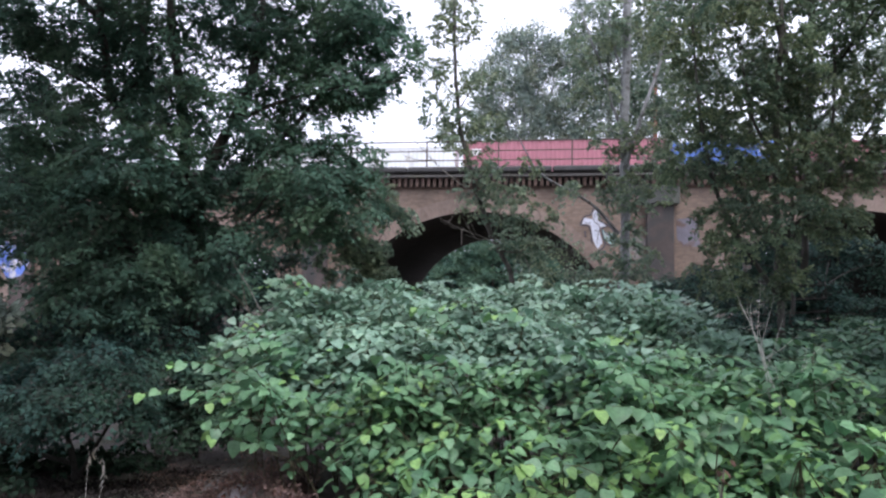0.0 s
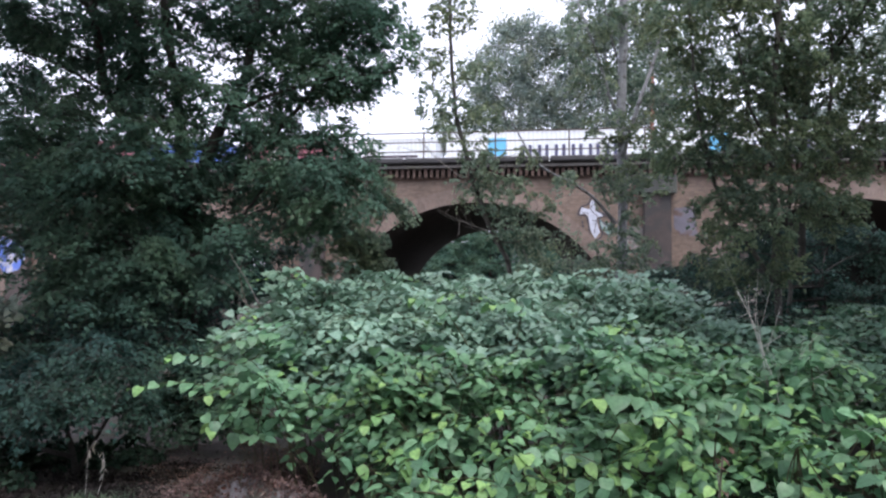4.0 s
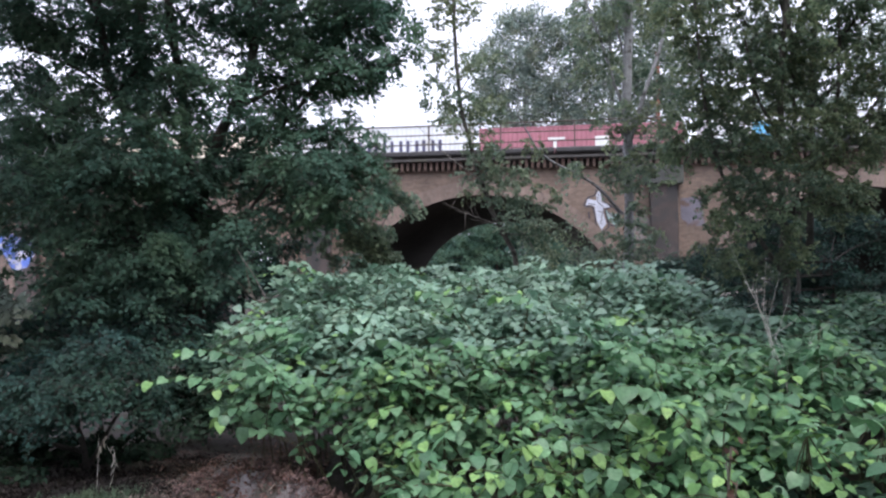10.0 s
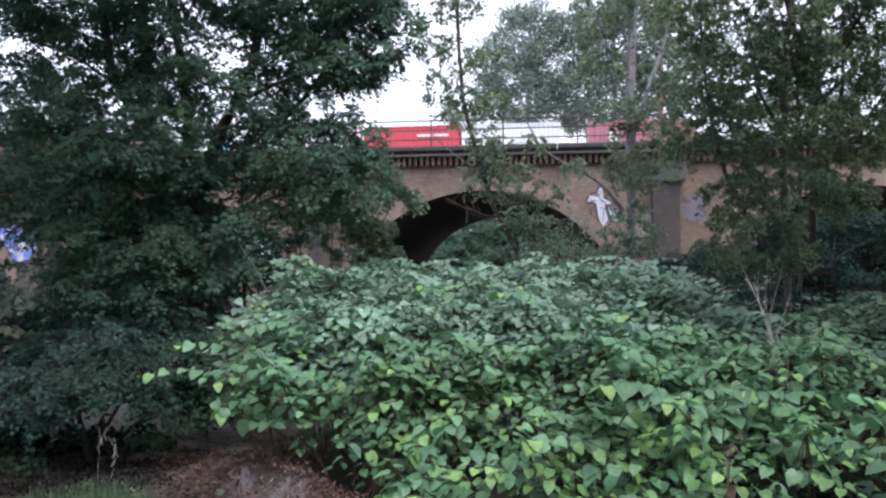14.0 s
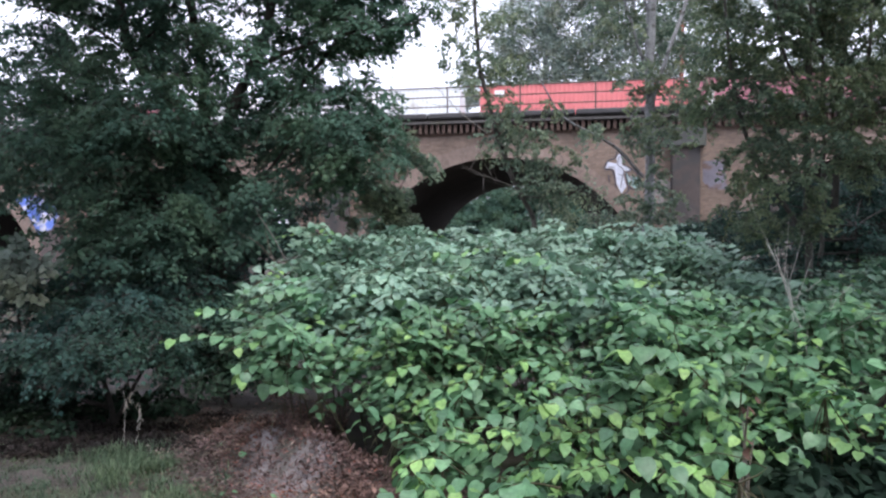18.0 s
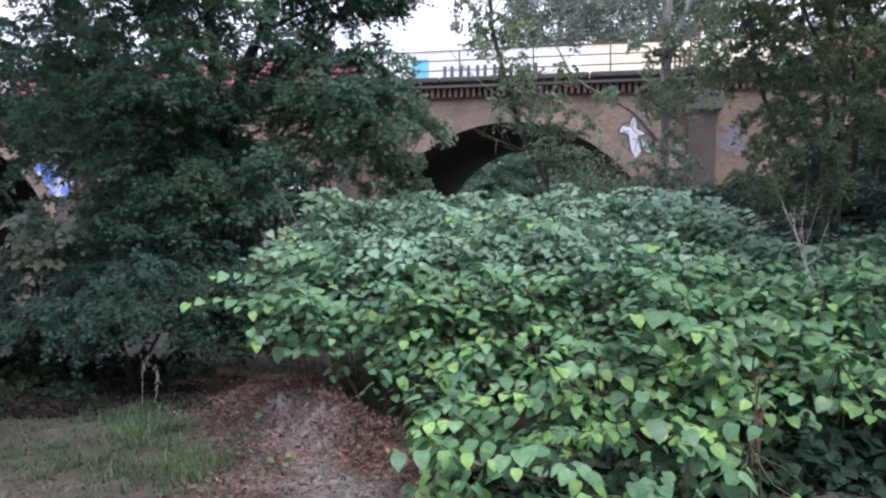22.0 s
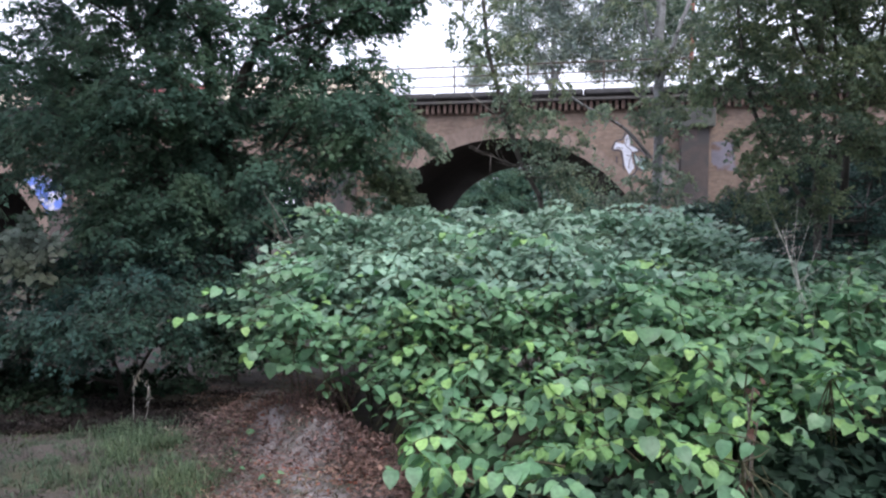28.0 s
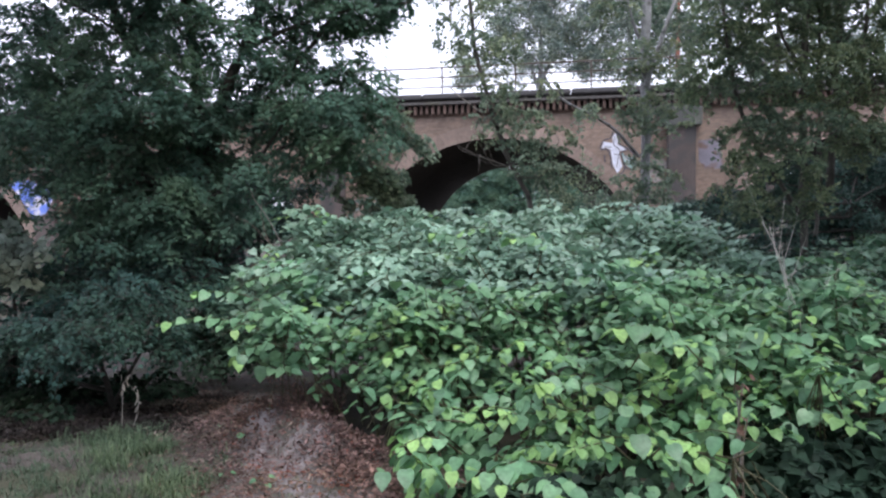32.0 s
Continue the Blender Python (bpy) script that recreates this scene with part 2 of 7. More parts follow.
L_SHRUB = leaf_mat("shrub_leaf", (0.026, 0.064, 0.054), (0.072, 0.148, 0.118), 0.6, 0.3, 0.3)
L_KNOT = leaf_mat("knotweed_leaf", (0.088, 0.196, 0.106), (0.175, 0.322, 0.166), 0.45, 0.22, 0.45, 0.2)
# sky sheen on the rear leaves is mixed into this pale blue-green
L_KNOT_SHEEN = leaf_mat("sky_sheen_knotweed_leaf", (0.170, 0.290, 0.215), (0.265, 0.405, 0.292), 0.42, 0.22, 0.5, 0.2)
# duller copy of the leaf green, carrying the shade of the willows
L_KNOT_SHADED = leaf_mat("shaded_knotweed_leaf", (0.086, 0.172, 0.112), (0.165, 0.278, 0.172), 0.5, 0.22, 0.4, 0.2)
L_YOUNG = leaf_mat("young_knotweed_leaf", (0.152, 0.312, 0.118), (0.310, 0.505, 0.172), 0.5, 0.3, 0.4, 0.2)
L_DRY = leaf_mat("dry_leaf", (0.075, 0.050, 0.046), (0.26, 0.170, 0.155), 0.8, 0.15, 0.2)
# very dark green for low leaves that imitate deep shade
L_SHADE_LEAF = leaf_mat("shade_dark_leaf", (0.016, 0.034, 0.022), (0.040, 0.078, 0.048), 0.6, 0.2, 0.2)
L_DEBRIS = leaf_mat("leaf_debris", (0.045, 0.038, 0.032), (0.16, 0.13, 0.115), 0.8, 0.1, 0.2)
L_GRASS = leaf_mat("grass_blade", (0.034, 0.066, 0.038), (0.155, 0.215, 0.130), 0.6, 0.3, 0.3)


# ---- building helpers ----
def mesh_of(name, verts, faces, material, uv=None, smooth=False):
    me = bpy.data.meshes.new(name)
    verts = np.asarray(verts, dtype=np.float32)
    if isinstance(faces, np.ndarray):
        k = faces.shape[1]
        me.vertices.add(len(verts)); me.vertices.foreach_set("co", verts.ravel())
        me.loops.add(faces.size); me.loops.foreach_set("vertex_index", faces.ravel().astype(np.int32))
        me.polygons.add(len(faces)); me.polygons.foreach_set("loop_start", (np.arange(len(faces)) * k).astype(np.int32))
        me.update(calc_edges=True)
    else:
        me.from_pydata([tuple(v) for v in verts.tolist()], [], faces)
    if uv is not None:
        lay = me.uv_layers.new(name="UVMap")
        idx = np.zeros(len(me.loops), dtype=np.int32); me.loops.foreach_get("vertex_index", idx)
        lay.data.foreach_set("uv", np.asarray(uv, dtype=np.float32)[idx].ravel())
    if smooth:
        me.polygons.foreach_set("use_smooth", np.ones(len(me.polygons), dtype=bool))
    me.materials.append(material)
    me.update()
    return me


def child(name, me, parent, label="", kind=""):
    ob = new(name, me)
    ob.parent = parent
    return tagged(ob, label, kind=kind)


def part(name, bm, material, parent, label=""):
    me = bpy.data.meshes.new(name)
    bm.to_mesh(me); bm.free()
    me.materials.append(material)
    return child(name, me, parent, label)


def thing(name, label, category, at=(0, 0, 0), group="", kind="", turn=0.0):
    ob = new(name)
    ob.empty_display_size = 0.2
    ob.matrix_basis = pose(*at, 0, 0, turn)
    return tagged(ob, label, category, group, kind)


def box_mesh(name, x0, x1, y0, y1, z0, z1, material, bevel=0.0):
    bm = bmesh.new()
    bmesh.ops.create_cube(bm, size=1, matrix=Matrix.Translation(((x0 + x1) / 2, (y0 + y1) / 2, (z0 + z1) / 2)) @ Matrix.Diagonal((x1 - x0, y1 - y0, z1 - z0, 1)))
    if bevel:
        bmesh.ops.bevel(bm, geom=bm.edges[:], offset=bevel, segments=1, affect="EDGES")
    me = bpy.data.meshes.new(name)
    bm.to_mesh(me); bm.free()
    me.materials.append(material)
    return me


def smooth_path(points, step):
    """Points along a Catmull-Rom curve through the given ones."""
    p = np.array(points, float)
    if len(p) < 3:
        n = max(2, int(np.linalg.norm(p[-1] - p[0]) / step) + 1)
        return p[0] + np.linspace(0, 1, n)[:, None] * (p[-1] - p[0])
    q = np.vstack([2 * p[0] - p[1], p, 2 * p[-1] - p[-2]])
    out = []
    for i in range(1, len(q) - 2):
        n = max(2, int(np.linalg.norm(q[i + 1] - q[i]) / step))
        t = np.linspace(0, 1, n, endpoint=False)[:, None]
        a, b, c, d = q[i - 1], q[i], q[i + 1], q[i + 2]
        out.append(0.5 * (2 * b + (c - a) * t + (2 * a - 5 * b + 4 * c - d) * t * t + (3 * b - a - 3 * c + d) * t ** 3))
    return np.vstack(out + [p[-1:]])


def tube(path, r0, r1, sides=7, knots=0.08, rng=None):
    """Vertices and quads of a tapered, slightly knotty round limb along a path."""
    p = np.array(path, float)
    n = len(p)
    tan = np.gradient(p, axis=0)
    tan /= np.linalg.norm(tan, axis=1)[:, None] + 1e-9
    ref = np.where(np.abs(tan[:, 2:3]) > 0.9, np.array([[1.0, 0, 0]]), np.array([[0, 0, 1.0]]))
    a = np.cross(tan, ref); a /= np.linalg.norm(a, axis=1)[:, None] + 1e-9
    b = np.cross(tan, a)
    r = np.linspace(r0, r1, n)
    if rng is not None:
        r = r * (1 + knots * rng.standard_normal(n))
    ang = np.linspace(0, 2 * np.pi, sides, endpoint=False)
    v = (p[:, None] + r[:, None, None] * (a[:, None] * np.cos(ang)[None, :, None] + b[:, None] * np.sin(ang)[None, :, None])).reshape(-1, 3)
    i, j = np.meshgrid(np.arange(n - 1), np.arange(sides), indexing="ij")
    k = (j + 1) % sides
    f = np.stack([i * sides + j, i * sides + k, (i + 1) * sides + k, (i + 1) * sides + j], -1).reshape(-1, 4)
    return v, f


def tubes_mesh(name, tubes, material):
    vs, fs, o = [], [], 0
    for v, f in tubes:
        vs.append(v); fs.append(f + o); o += len(v)
    return mesh_of(name, np.vstack(vs), np.vstack(fs), material, smooth=True)


# leaf outlines in their own plane: x across, y along, z folded up at the rim
LEAF_SMALL = (np.array([(0, 0, 0), (0.33, 0.42, 0.07), (0, 1, -0.10), (-0.33, 0.42, 0.07)]), np.array([(0, 1, 2, 2), (0, 2, 3, 3)]))
LEAF_OVAL = (np.array([(0, 0, 0), (0.42, 0.10, 0.08), (0.42, 0.50, 0.04), (0, 1.0, -0.2), (-0.42, 0.50, 0.04), (-0.42, 0.10, 0.08)]), np.array([(0, 1, 2, 3), (0, 3, 4, 5)]))
LEAF_HEART = (np.array([(0, 0.03, 0), (0.19, 0.00, 0.04), (0.35, 0.09, 0.08), (0.425, 0.30, 0.09), (0.405, 0.54, 0.03), (0.245, 0.80, -0.08), (0, 1.04, -0.24), (-0.245, 0.80, -0.08), (-0.405, 0.54, 0.03), (-0.425, 0.30, 0.09), (-0.35, 0.09, 0.08), (-0.19, 0.00, 0.04), (0, 0.36, -0.02), (0, 0.70, -0.07)]),
              np.array([(0, 1, 2, 12), (12, 2, 3, 3), (12, 3, 4, 13), (13, 4, 5, 6), (13, 6, 7, 8), (12, 13, 8, 9), (12, 9, 10, 10), (0, 12, 10, 11)]))
LEAF_LOBED = (np.array([(0, 0, 0), (0.50, 0.36, -0.08), (0.17, 0.44, 0.03), (0, 1.02, -0.14), (-0.17, 0.44, 0.03), (-0.50, 0.36, -0.08)]),
              np.array([(0, 1, 2, 2), (0, 2, 4, 4), (2, 3, 4, 4), (0, 4, 5, 5)]))


def leaves_mesh(name, pos, along, normal, size, shape, material):
    """One mesh of many leaves, each an island of its own."""
    lv, lf = shape
    y = along / (np.linalg.norm(along, axis=1)[:, None] + 1e-9)
    x = np.cross(y, normal); x /= np.linalg.norm(x, axis=1)[:, None] + 1e-9
    z = np.cross(x, y)
    v = pos[:, None] + size[:, None, None] * (x[:, None] * lv[None, :, 0:1] + y[:, None] * lv[None, :, 1:2] + z[:, None] * lv[None, :, 2:3])
    n, k = len(pos), len(lv)
    v = v.reshape(-1, 3)
    offs = (np.arange(n) * k)[:, None]
    faces = []
    quads = np.array([f for f in lf if f[2] != f[3]]).reshape(-1, 4); tris = np.array([f[:3] for f in lf if f[2] == f[3]])
    if len(tris) == 0:
        return mesh_of(name, v, (quads[None] + offs[:, None]).reshape(-1, 4), material)
    split = np.vstack([quads[:, [0, 1, 2]], quads[:, [0, 2, 3]], tris])
    return mesh_of(name, v, (split[None] + offs[:, None]).reshape(-1, 3), material)


def tufts(rng, clumps, sub, fill):
    """Breaks large clumps up into leafy tufts with gaps between them."""
    out = []
    for cx, cy, cz, r in clumps:
        n = 2 + int(fill * (r / sub) ** 2)
        d = rng.standard_normal((n, 3)); d /= np.linalg.norm(d, axis=1)[:, None]
        q = np.array([cx, cy, cz]) + d * (r * 0.92 * rng.random(n) ** 0.45)[:, None] * np.array([1, 1, 0.85])
        for p, s in zip(q, sub * (0.65 + 0.7 * rng.random(n))):
            out.append((p[0], p[1], p[2], s))
    return out


def sprays(rng, balls, leaf, dense, squash=0.62, loose=0.0):
    """Leaves on the upper and outer side of each tuft, in short drooping fans. Returns leaf arrays and twig ends."""
    P, A, N, S, T = [], [], [], [], []
    fan = 12
    for cx, cy, cz, r in balls:
        n = max(3, int(dense * (r / leaf) ** 2 / fan))
        d = rng.standard_normal((n, 3)); d[:, 2] = np.abs(d[:, 2]) * np.where(rng.random(n) < 0.8 - 0.25 * loose, 1, -0.6 - 0.4 * loose)
        d /= np.linalg.norm(d, axis=1)[:, None]
        c = np.array([cx, cy, cz]) + d * (r * (0.45 + 0.6 * rng.random(n)))[:, None] * np.array([1.15, 1.15, squash])
        out = d * np.array([1, 1, 0.2]) + 0.5 * rng.standard_normal((n, 3)) * np.array([1, 1, 0.4 + 1.6 * loose]) + np.array([0, 0, -0.25 + 0.45 * loose])
        out /= np.linalg.norm(out, axis=1)[:, None]
        up = np.array([0, 0, 0.8 - 0.4 * loose]) + 0.6 * d + (0.2 + 0.5 * loose) * rng.standard_normal((n, 3))
        side = np.cross(out, up); side /= np.linalg.norm(side, axis=1)[:, None] + 1e-9
        up = np.cross(side, out)
        length = leaf * 4.2 * (0.6 + 0.7 * rng.random(n))
        T.append((cx, cy, cz, c + out * length[:, None] * 0.3))
        for k in range(fan):
            t = (k + rng.random(n)) / fan - 0.5
            sg = 1 if k % 2 else -1
            w = sg * (0.05 + 0.36 * rng.random(n)) * (1.05 - np.abs(t + 0.1))
            p = c + out * (length * t)[:, None] + side * (length * w)[:, None] + up * (length * (0.06 * rng.standard_normal(n) - 0.5 * t * t - 0.4 * w * w))[:, None]
            a = out * 0.6 + side * sg * 0.7 + np.array([0, 0, -0.25]) + 0.3 * rng.standard_normal((n, 3))
            nm = up + (0.20 + 0.6 * loose) * rng.standard_normal((n, 3))
            P.append(p); A.append(a); N.append(nm); S.append(leaf * (0.65 + 0.6 * rng.random(n)))
    return np.vstack(P), np.vstack(A), np.vstack(N), np.concatenate(S), T


def make_tree(name, label, category, limbs, clumps, leaf, leaf_material, bark, sub=0.32, fill=1.3, dense=7.0, shape=LEAF_SMALL, seed=1, twig_r=0.006, twig_share=0.35, squash=0.62, group="", loose=0.0):
    """A tree of tapered limbs (points, thick end, thin end), twigs and a crown of separate leaves in tufts."""
    rng = np.random.default_rng(seed)
    base = limbs[0][0][0]
    ob = thing(name, label, category, base, group)
    shift = np.array(base)
    smooth = [(smooth_path(p, 0.25), r0, r1) for p, r0, r1 in limbs]
    for i, (path, r0, r1) in enumerate(smooth):
        w = path + np.cumsum(rng.standard_normal(path.shape) * 0.006, axis=0) if i else path
        v, f = tube(w - shift, r0, r1, 9 if r0 > 0.05 else 6, 0.05, rng)
        child("trunk" if i == 0 else "limb", mesh_of("limb", v, f, bark, smooth=True), ob)
    nodes = np.vstack([p[len(p) // 3:] for p, _, _ in smooth])
    tubes = []
    hubs = np.array([c[:3] for c in clumps])
    for c in clumps:
        k = np.argmin(((nodes - np.array(c[:3])) ** 2).sum(1))
        mid = (nodes[k] + np.array(c[:3])) / 2 + np.array([0, 0, 0.1 * c[3]])
        if np.linalg.norm(nodes[k] - np.array(c[:3])) < 6 * c[3] + 1.5:
            tubes.append(tube(smooth_path([nodes[k], mid, c[:3]], 0.3) - shift, twig_r * 3.2, twig_r * 1.6, 5))
    balls = tufts(rng, clumps, sub, fill)
    P, A, N, S, T = sprays(rng, balls, leaf, dense, squash, loose)
    for cx, cy, cz, ends in T:
        q = np.array([cx, cy, cz])
        h = hubs[np.argmin(((hubs - q) ** 2).sum(1))]
        tubes.append(tube(np.array([h, (h + q) / 2 + np.array([0, 0, 0.03]), q]) - shift, twig_r * 1.6, twig_r, 4))
        for e in ends:
            if rng.random() < twig_share:
                tubes.append(tube(np.array([q, (q + e) / 2 + np.array([0, 0, 0.02]), e]) - shift, twig_r, twig_r * 0.45, 3))
    child("branchwork", tubes_mesh("branchwork", tubes, bark), ob, kind="stuff")
    child("crown", leaves_mesh("crown", P - shift, A, N, S, shape, leaf_material), ob, kind="stuff")
    return ob


def crown_points(rng, masses, gap, deep):
    """Branch ends spread through leafy masses (x, y, z, half width, half height), no two nearer than the gap."""
    out = np.zeros((0, 3))
    for x, y, z, rx, rz in masses:
        n = int(8 * deep * rx * rx * rz / gap ** 3) + 4
        d = rng.standard_normal((n, 3)); d /= np.linalg.norm(d, axis=1)[:, None]
        q = np.array([x, y, z]) + d * (rng.random(n) ** 0.42)[:, None] * np.array([rx, deep * rx, rz])
        for p in q:
            if len(out) == 0 or ((out - p) ** 2).sum(1).min() > (0.72 * gap) ** 2:
                out = np.vstack([out, p])
    return out


def leaf_fans(rng, ends, headings, spray, leaf, twigs, pairs, flat, lean):
    """Flat fans of leafy twigs at the branch ends. Returns leaf arrays and the twigs' courses."""
    n = len(ends)
    away = headings * np.array([1, 1, 0]) / (np.linalg.norm(headings[:, :2], axis=1)[:, None] + 0.2)
    up = np.array([0, 0, 0.8]) + lean * away + (0.25 + 0.7 * (1 - flat)) * rng.standard_normal((n, 3))
    up /= np.linalg.norm(up, axis=1)[:, None]
    h = headings * np.array([1, 1, 0.6]) + 0.35 * rng.standard_normal((n, 3))
    h -= up * (h * up).sum(1)[:, None]
    h /= np.linalg.norm(h, axis=1)[:, None] + 1e-9
    w = np.cross(up, h)
    P, A, N, S, courses = [], [], [], [], []
    for k in range(twigs):
        turn = 1.25 * ((k + rng.random(n)) / twigs * 2 - 1) + 0.15 * rng.standard_normal(n)
        d = h * np.cos(turn)[:, None] + w * np.sin(turn)[:, None]
        sd = np.cross(up, d)
        length = spray * (0.65 + 0.6 * rng.random(n)) * (1.1 - 0.35 * np.abs(turn))
        start = ends - h * (0.35 * spray * rng.random(n))[:, None]
        sag = (0.16 + 0.3 * rng.random(n))[:, None]
        def at(t):
            return start + d * (length * t)[:, None] - np.array([0, 0, 1.0]) * sag * (length * t * t)[:, None]
        courses.append(np.stack([start, at(0.5), at(1.0)], 1))
        for j in range(2 * pairs + 1):
            t = np.clip((j + 0.6 + 0.3 * rng.standard_normal(n)) / (2 * pairs + 0.6), 0.05, 1.05)
            sg = 0.0 if j == 2 * pairs else (1.0 if j % 2 else -1.0)
            size = leaf * (0.68 + 0.6 * rng.random(n))
            P.append(at(t) + sd * sg * 0.3 * leaf + 0.12 * leaf * rng.standard_normal((n, 3)))
            A.append(d * (0.55 if sg else 1.0) + sd * sg * 0.8 + np.array([0, 0, -0.22]) + 0.25 * rng.standard_normal((n, 3)))
            N.append(up + (0.24 + 0.8 * (1 - flat)) * rng.standard_normal((n, 3)))
            S.append(size)
    return np.vstack(P), np.vstack(A), np.vstack(N), np.concatenate(S), np.vstack(courses)


def grow_tree(name, label, category, limbs, masses, leaf, leaf_material, bark, gap=0.32, spray=0.38, twigs=4, pairs=4, flat=0.9, shape=LEAF_LOBED, seed=1, twig_r=0.003, sparse=0.0, deep=0.85, lean=0.6, swell=1.0, holes=1.0, thin=(99, 0), wood=0.009):
    """A tree whose branches grow from its limbs towards the leafy masses; each branch end carries flat fans of leaves."""
    rng = np.random.default_rng(seed)
    foot = limbs[0][0][0]
    foot = (foot[0], foot[1], float(ground_z(foot[0], foot[1])) - 0.05)
    if limbs[0][0][0][2] > foot[2] + 0.3:
        limbs = [([foot, *limbs[0][0]], *limbs[0][1:])] + limbs[1:]
    ob = thing(name, label, category, foot)
    shift = np.array(foot)
    nodes = []
    for i, (pts, r0, r1) in enumerate(limbs):
        path = smooth_path(pts, 0.2)
        path = path + np.cumsum(rng.standard_normal(path.shape) * 0.012, axis=0) * np.array([1, 1, 0.3])
        v, f = tube(path - shift, r0, r1, 9 if r0 > 0.05 else 6, 0.05, rng)
        child("trunk" if i == 0 else "limb", mesh_of("limb", v, f, bark, smooth=True), ob)
        nodes.append(path[len(path) // 4:])
    nodes = np.vstack(nodes)
    ends = crown_points(rng, [(x, y, z, rx * swell, rz * swell) for x, y, z, rx, rz in masses], gap, deep)
    clump = np.array([noise.noise(Vector(e) * 1.7 + Vector((seed, 0, 0))) for e in ends])
    ends = ends[(clump > -0.10 / holes - 0.25 * rng.random(len(ends))) & (rng.random(len(ends)) > sparse + thin[1] * (ends[:, 2] > thin[0]))]
    ends = ends[np.argsort([((nodes - e) ** 2).sum(1).min() for e in ends])]
    tubes, heads = [], []
    centres = np.array([m[:3] for m in masses])
    for e in ends:
        k = np.argmin(((nodes - e) ** 2 * np.array([1, 1, 1.5])).sum(1))
        a = nodes[k]
        L = np.linalg.norm(e - a)
        mid = (a + e) / 2 + 0.10 * L * rng.standard_normal(3) + np.array([0, 0, 0.10 * L])
        path = smooth_path([a, mid, e], 0.14)
        tubes.append(tube(path - shift, 0.4 * wood + wood * min(L, 1.2), twig_r * 1.3, 4))
        if len(path) > 2:
            nodes = np.vstack([nodes, path[1:]])
        g = (e - mid) / (0.5 * L + 1e-9)
        c = centres[np.argmin(((centres - e) ** 2).sum(1))]
        g = g + 1.2 * (e - c) / (np.linalg.norm(e - c) + 0.05)
        heads.append(g / (np.linalg.norm(g) + 1e-9))
    P, A, N, S, courses = leaf_fans(rng, ends, np.array(heads), spray, leaf, twigs, pairs, flat, lean)
    for c in courses:
        tubes.append(tube(c - shift, twig_r, twig_r * 0.5, 3))
    child("branchwork", tubes_mesh("branchwork", tubes, bark), ob, kind="stuff")
    keep = P[:, 2] > ground_z(P[:, 0], P[:, 1]) + 0.02
    child("crown", leaves_mesh("crown", P[keep] - shift, A[keep], N[keep], S[keep], shape, leaf_material), ob, kind="stuff")
    return ob


# ---- ground: falls away from the path towards the viaduct ----
def west_edge(y):
    """The thicket's western border, where the bare path begins."""
    return np.interp(y, (3.2, 3.7, 4.4, 5.0, 5.6, 6.0, 6.5, 7.0, 9.0, 11.0, 14.0), (-0.12, -0.2, -0.32, -0.65, -1.25, -1.7, -2.15, -2.25, -2.4, -2.3, -2.5))


def ground_z(x, y):
    x, y = np.asarray(x, float), np.asarray(y, float)
    z = -0.12 * np.clip(y - 2, 0, 12) - 0.05 * np.clip(y - 14, 0, 12)
    z = z + 0.05 * np.sin(1.7 * x + 0.6) * np.sin(1.3 * y) * np.clip(y / 3, 0, 1) + 0.02 * np.sin(3.1 * x + 1.9 * y) * np.cos(2.3 * y - 1.1 * x + 1)
    bank = np.exp(-((x - west_edge(y) - 0.58) / 0.33) ** 2) * np.clip((y - 5.3) / 0.6, 0, 1) * np.clip((7.6 - y) / 1.2, 0, 1)
    return z + 0.42 * bank


def axis_steps(lo, hi, a, b, fine):
    mid = np.arange(a, b, fine)
    left = a - np.geomspace(fine, a - lo, 26)[::-1]
    right = b + np.geomspace(fine, hi - b, 26)
    return np.concatenate([left, mid, right])


gx, gy = axis_steps(-900, 900, -9, 9, 0.12), axis_steps(-300, 1500, 0, 16, 0.12)
GX, GY = np.meshgrid(gx, gy)
GZ = ground_z(GX, GY)
near = (np.abs(GX) < 9) & (GY > 0) & (GY < 16)
GZ = GZ + near * np.random.default_rng(3).standard_normal(GX.shape) * 0.008
nx, ny = len(gx), len(gy)
ii, jj = np.meshgrid(np.arange(ny - 1), np.arange(nx - 1), indexing="ij")
gf = np.stack([ii * nx + jj, ii * nx + jj + 1, (ii + 1) * nx + jj + 1, (ii + 1) * nx + jj], -1).reshape(-1, 4)
M_GROUND = mat("bare_soil", (0.080, 0.066, 0.060), 0.95, 0.5, 2.6, 38, 1.0, stain=((0.060, 0.058, 0.036), 1.3, 0.48))


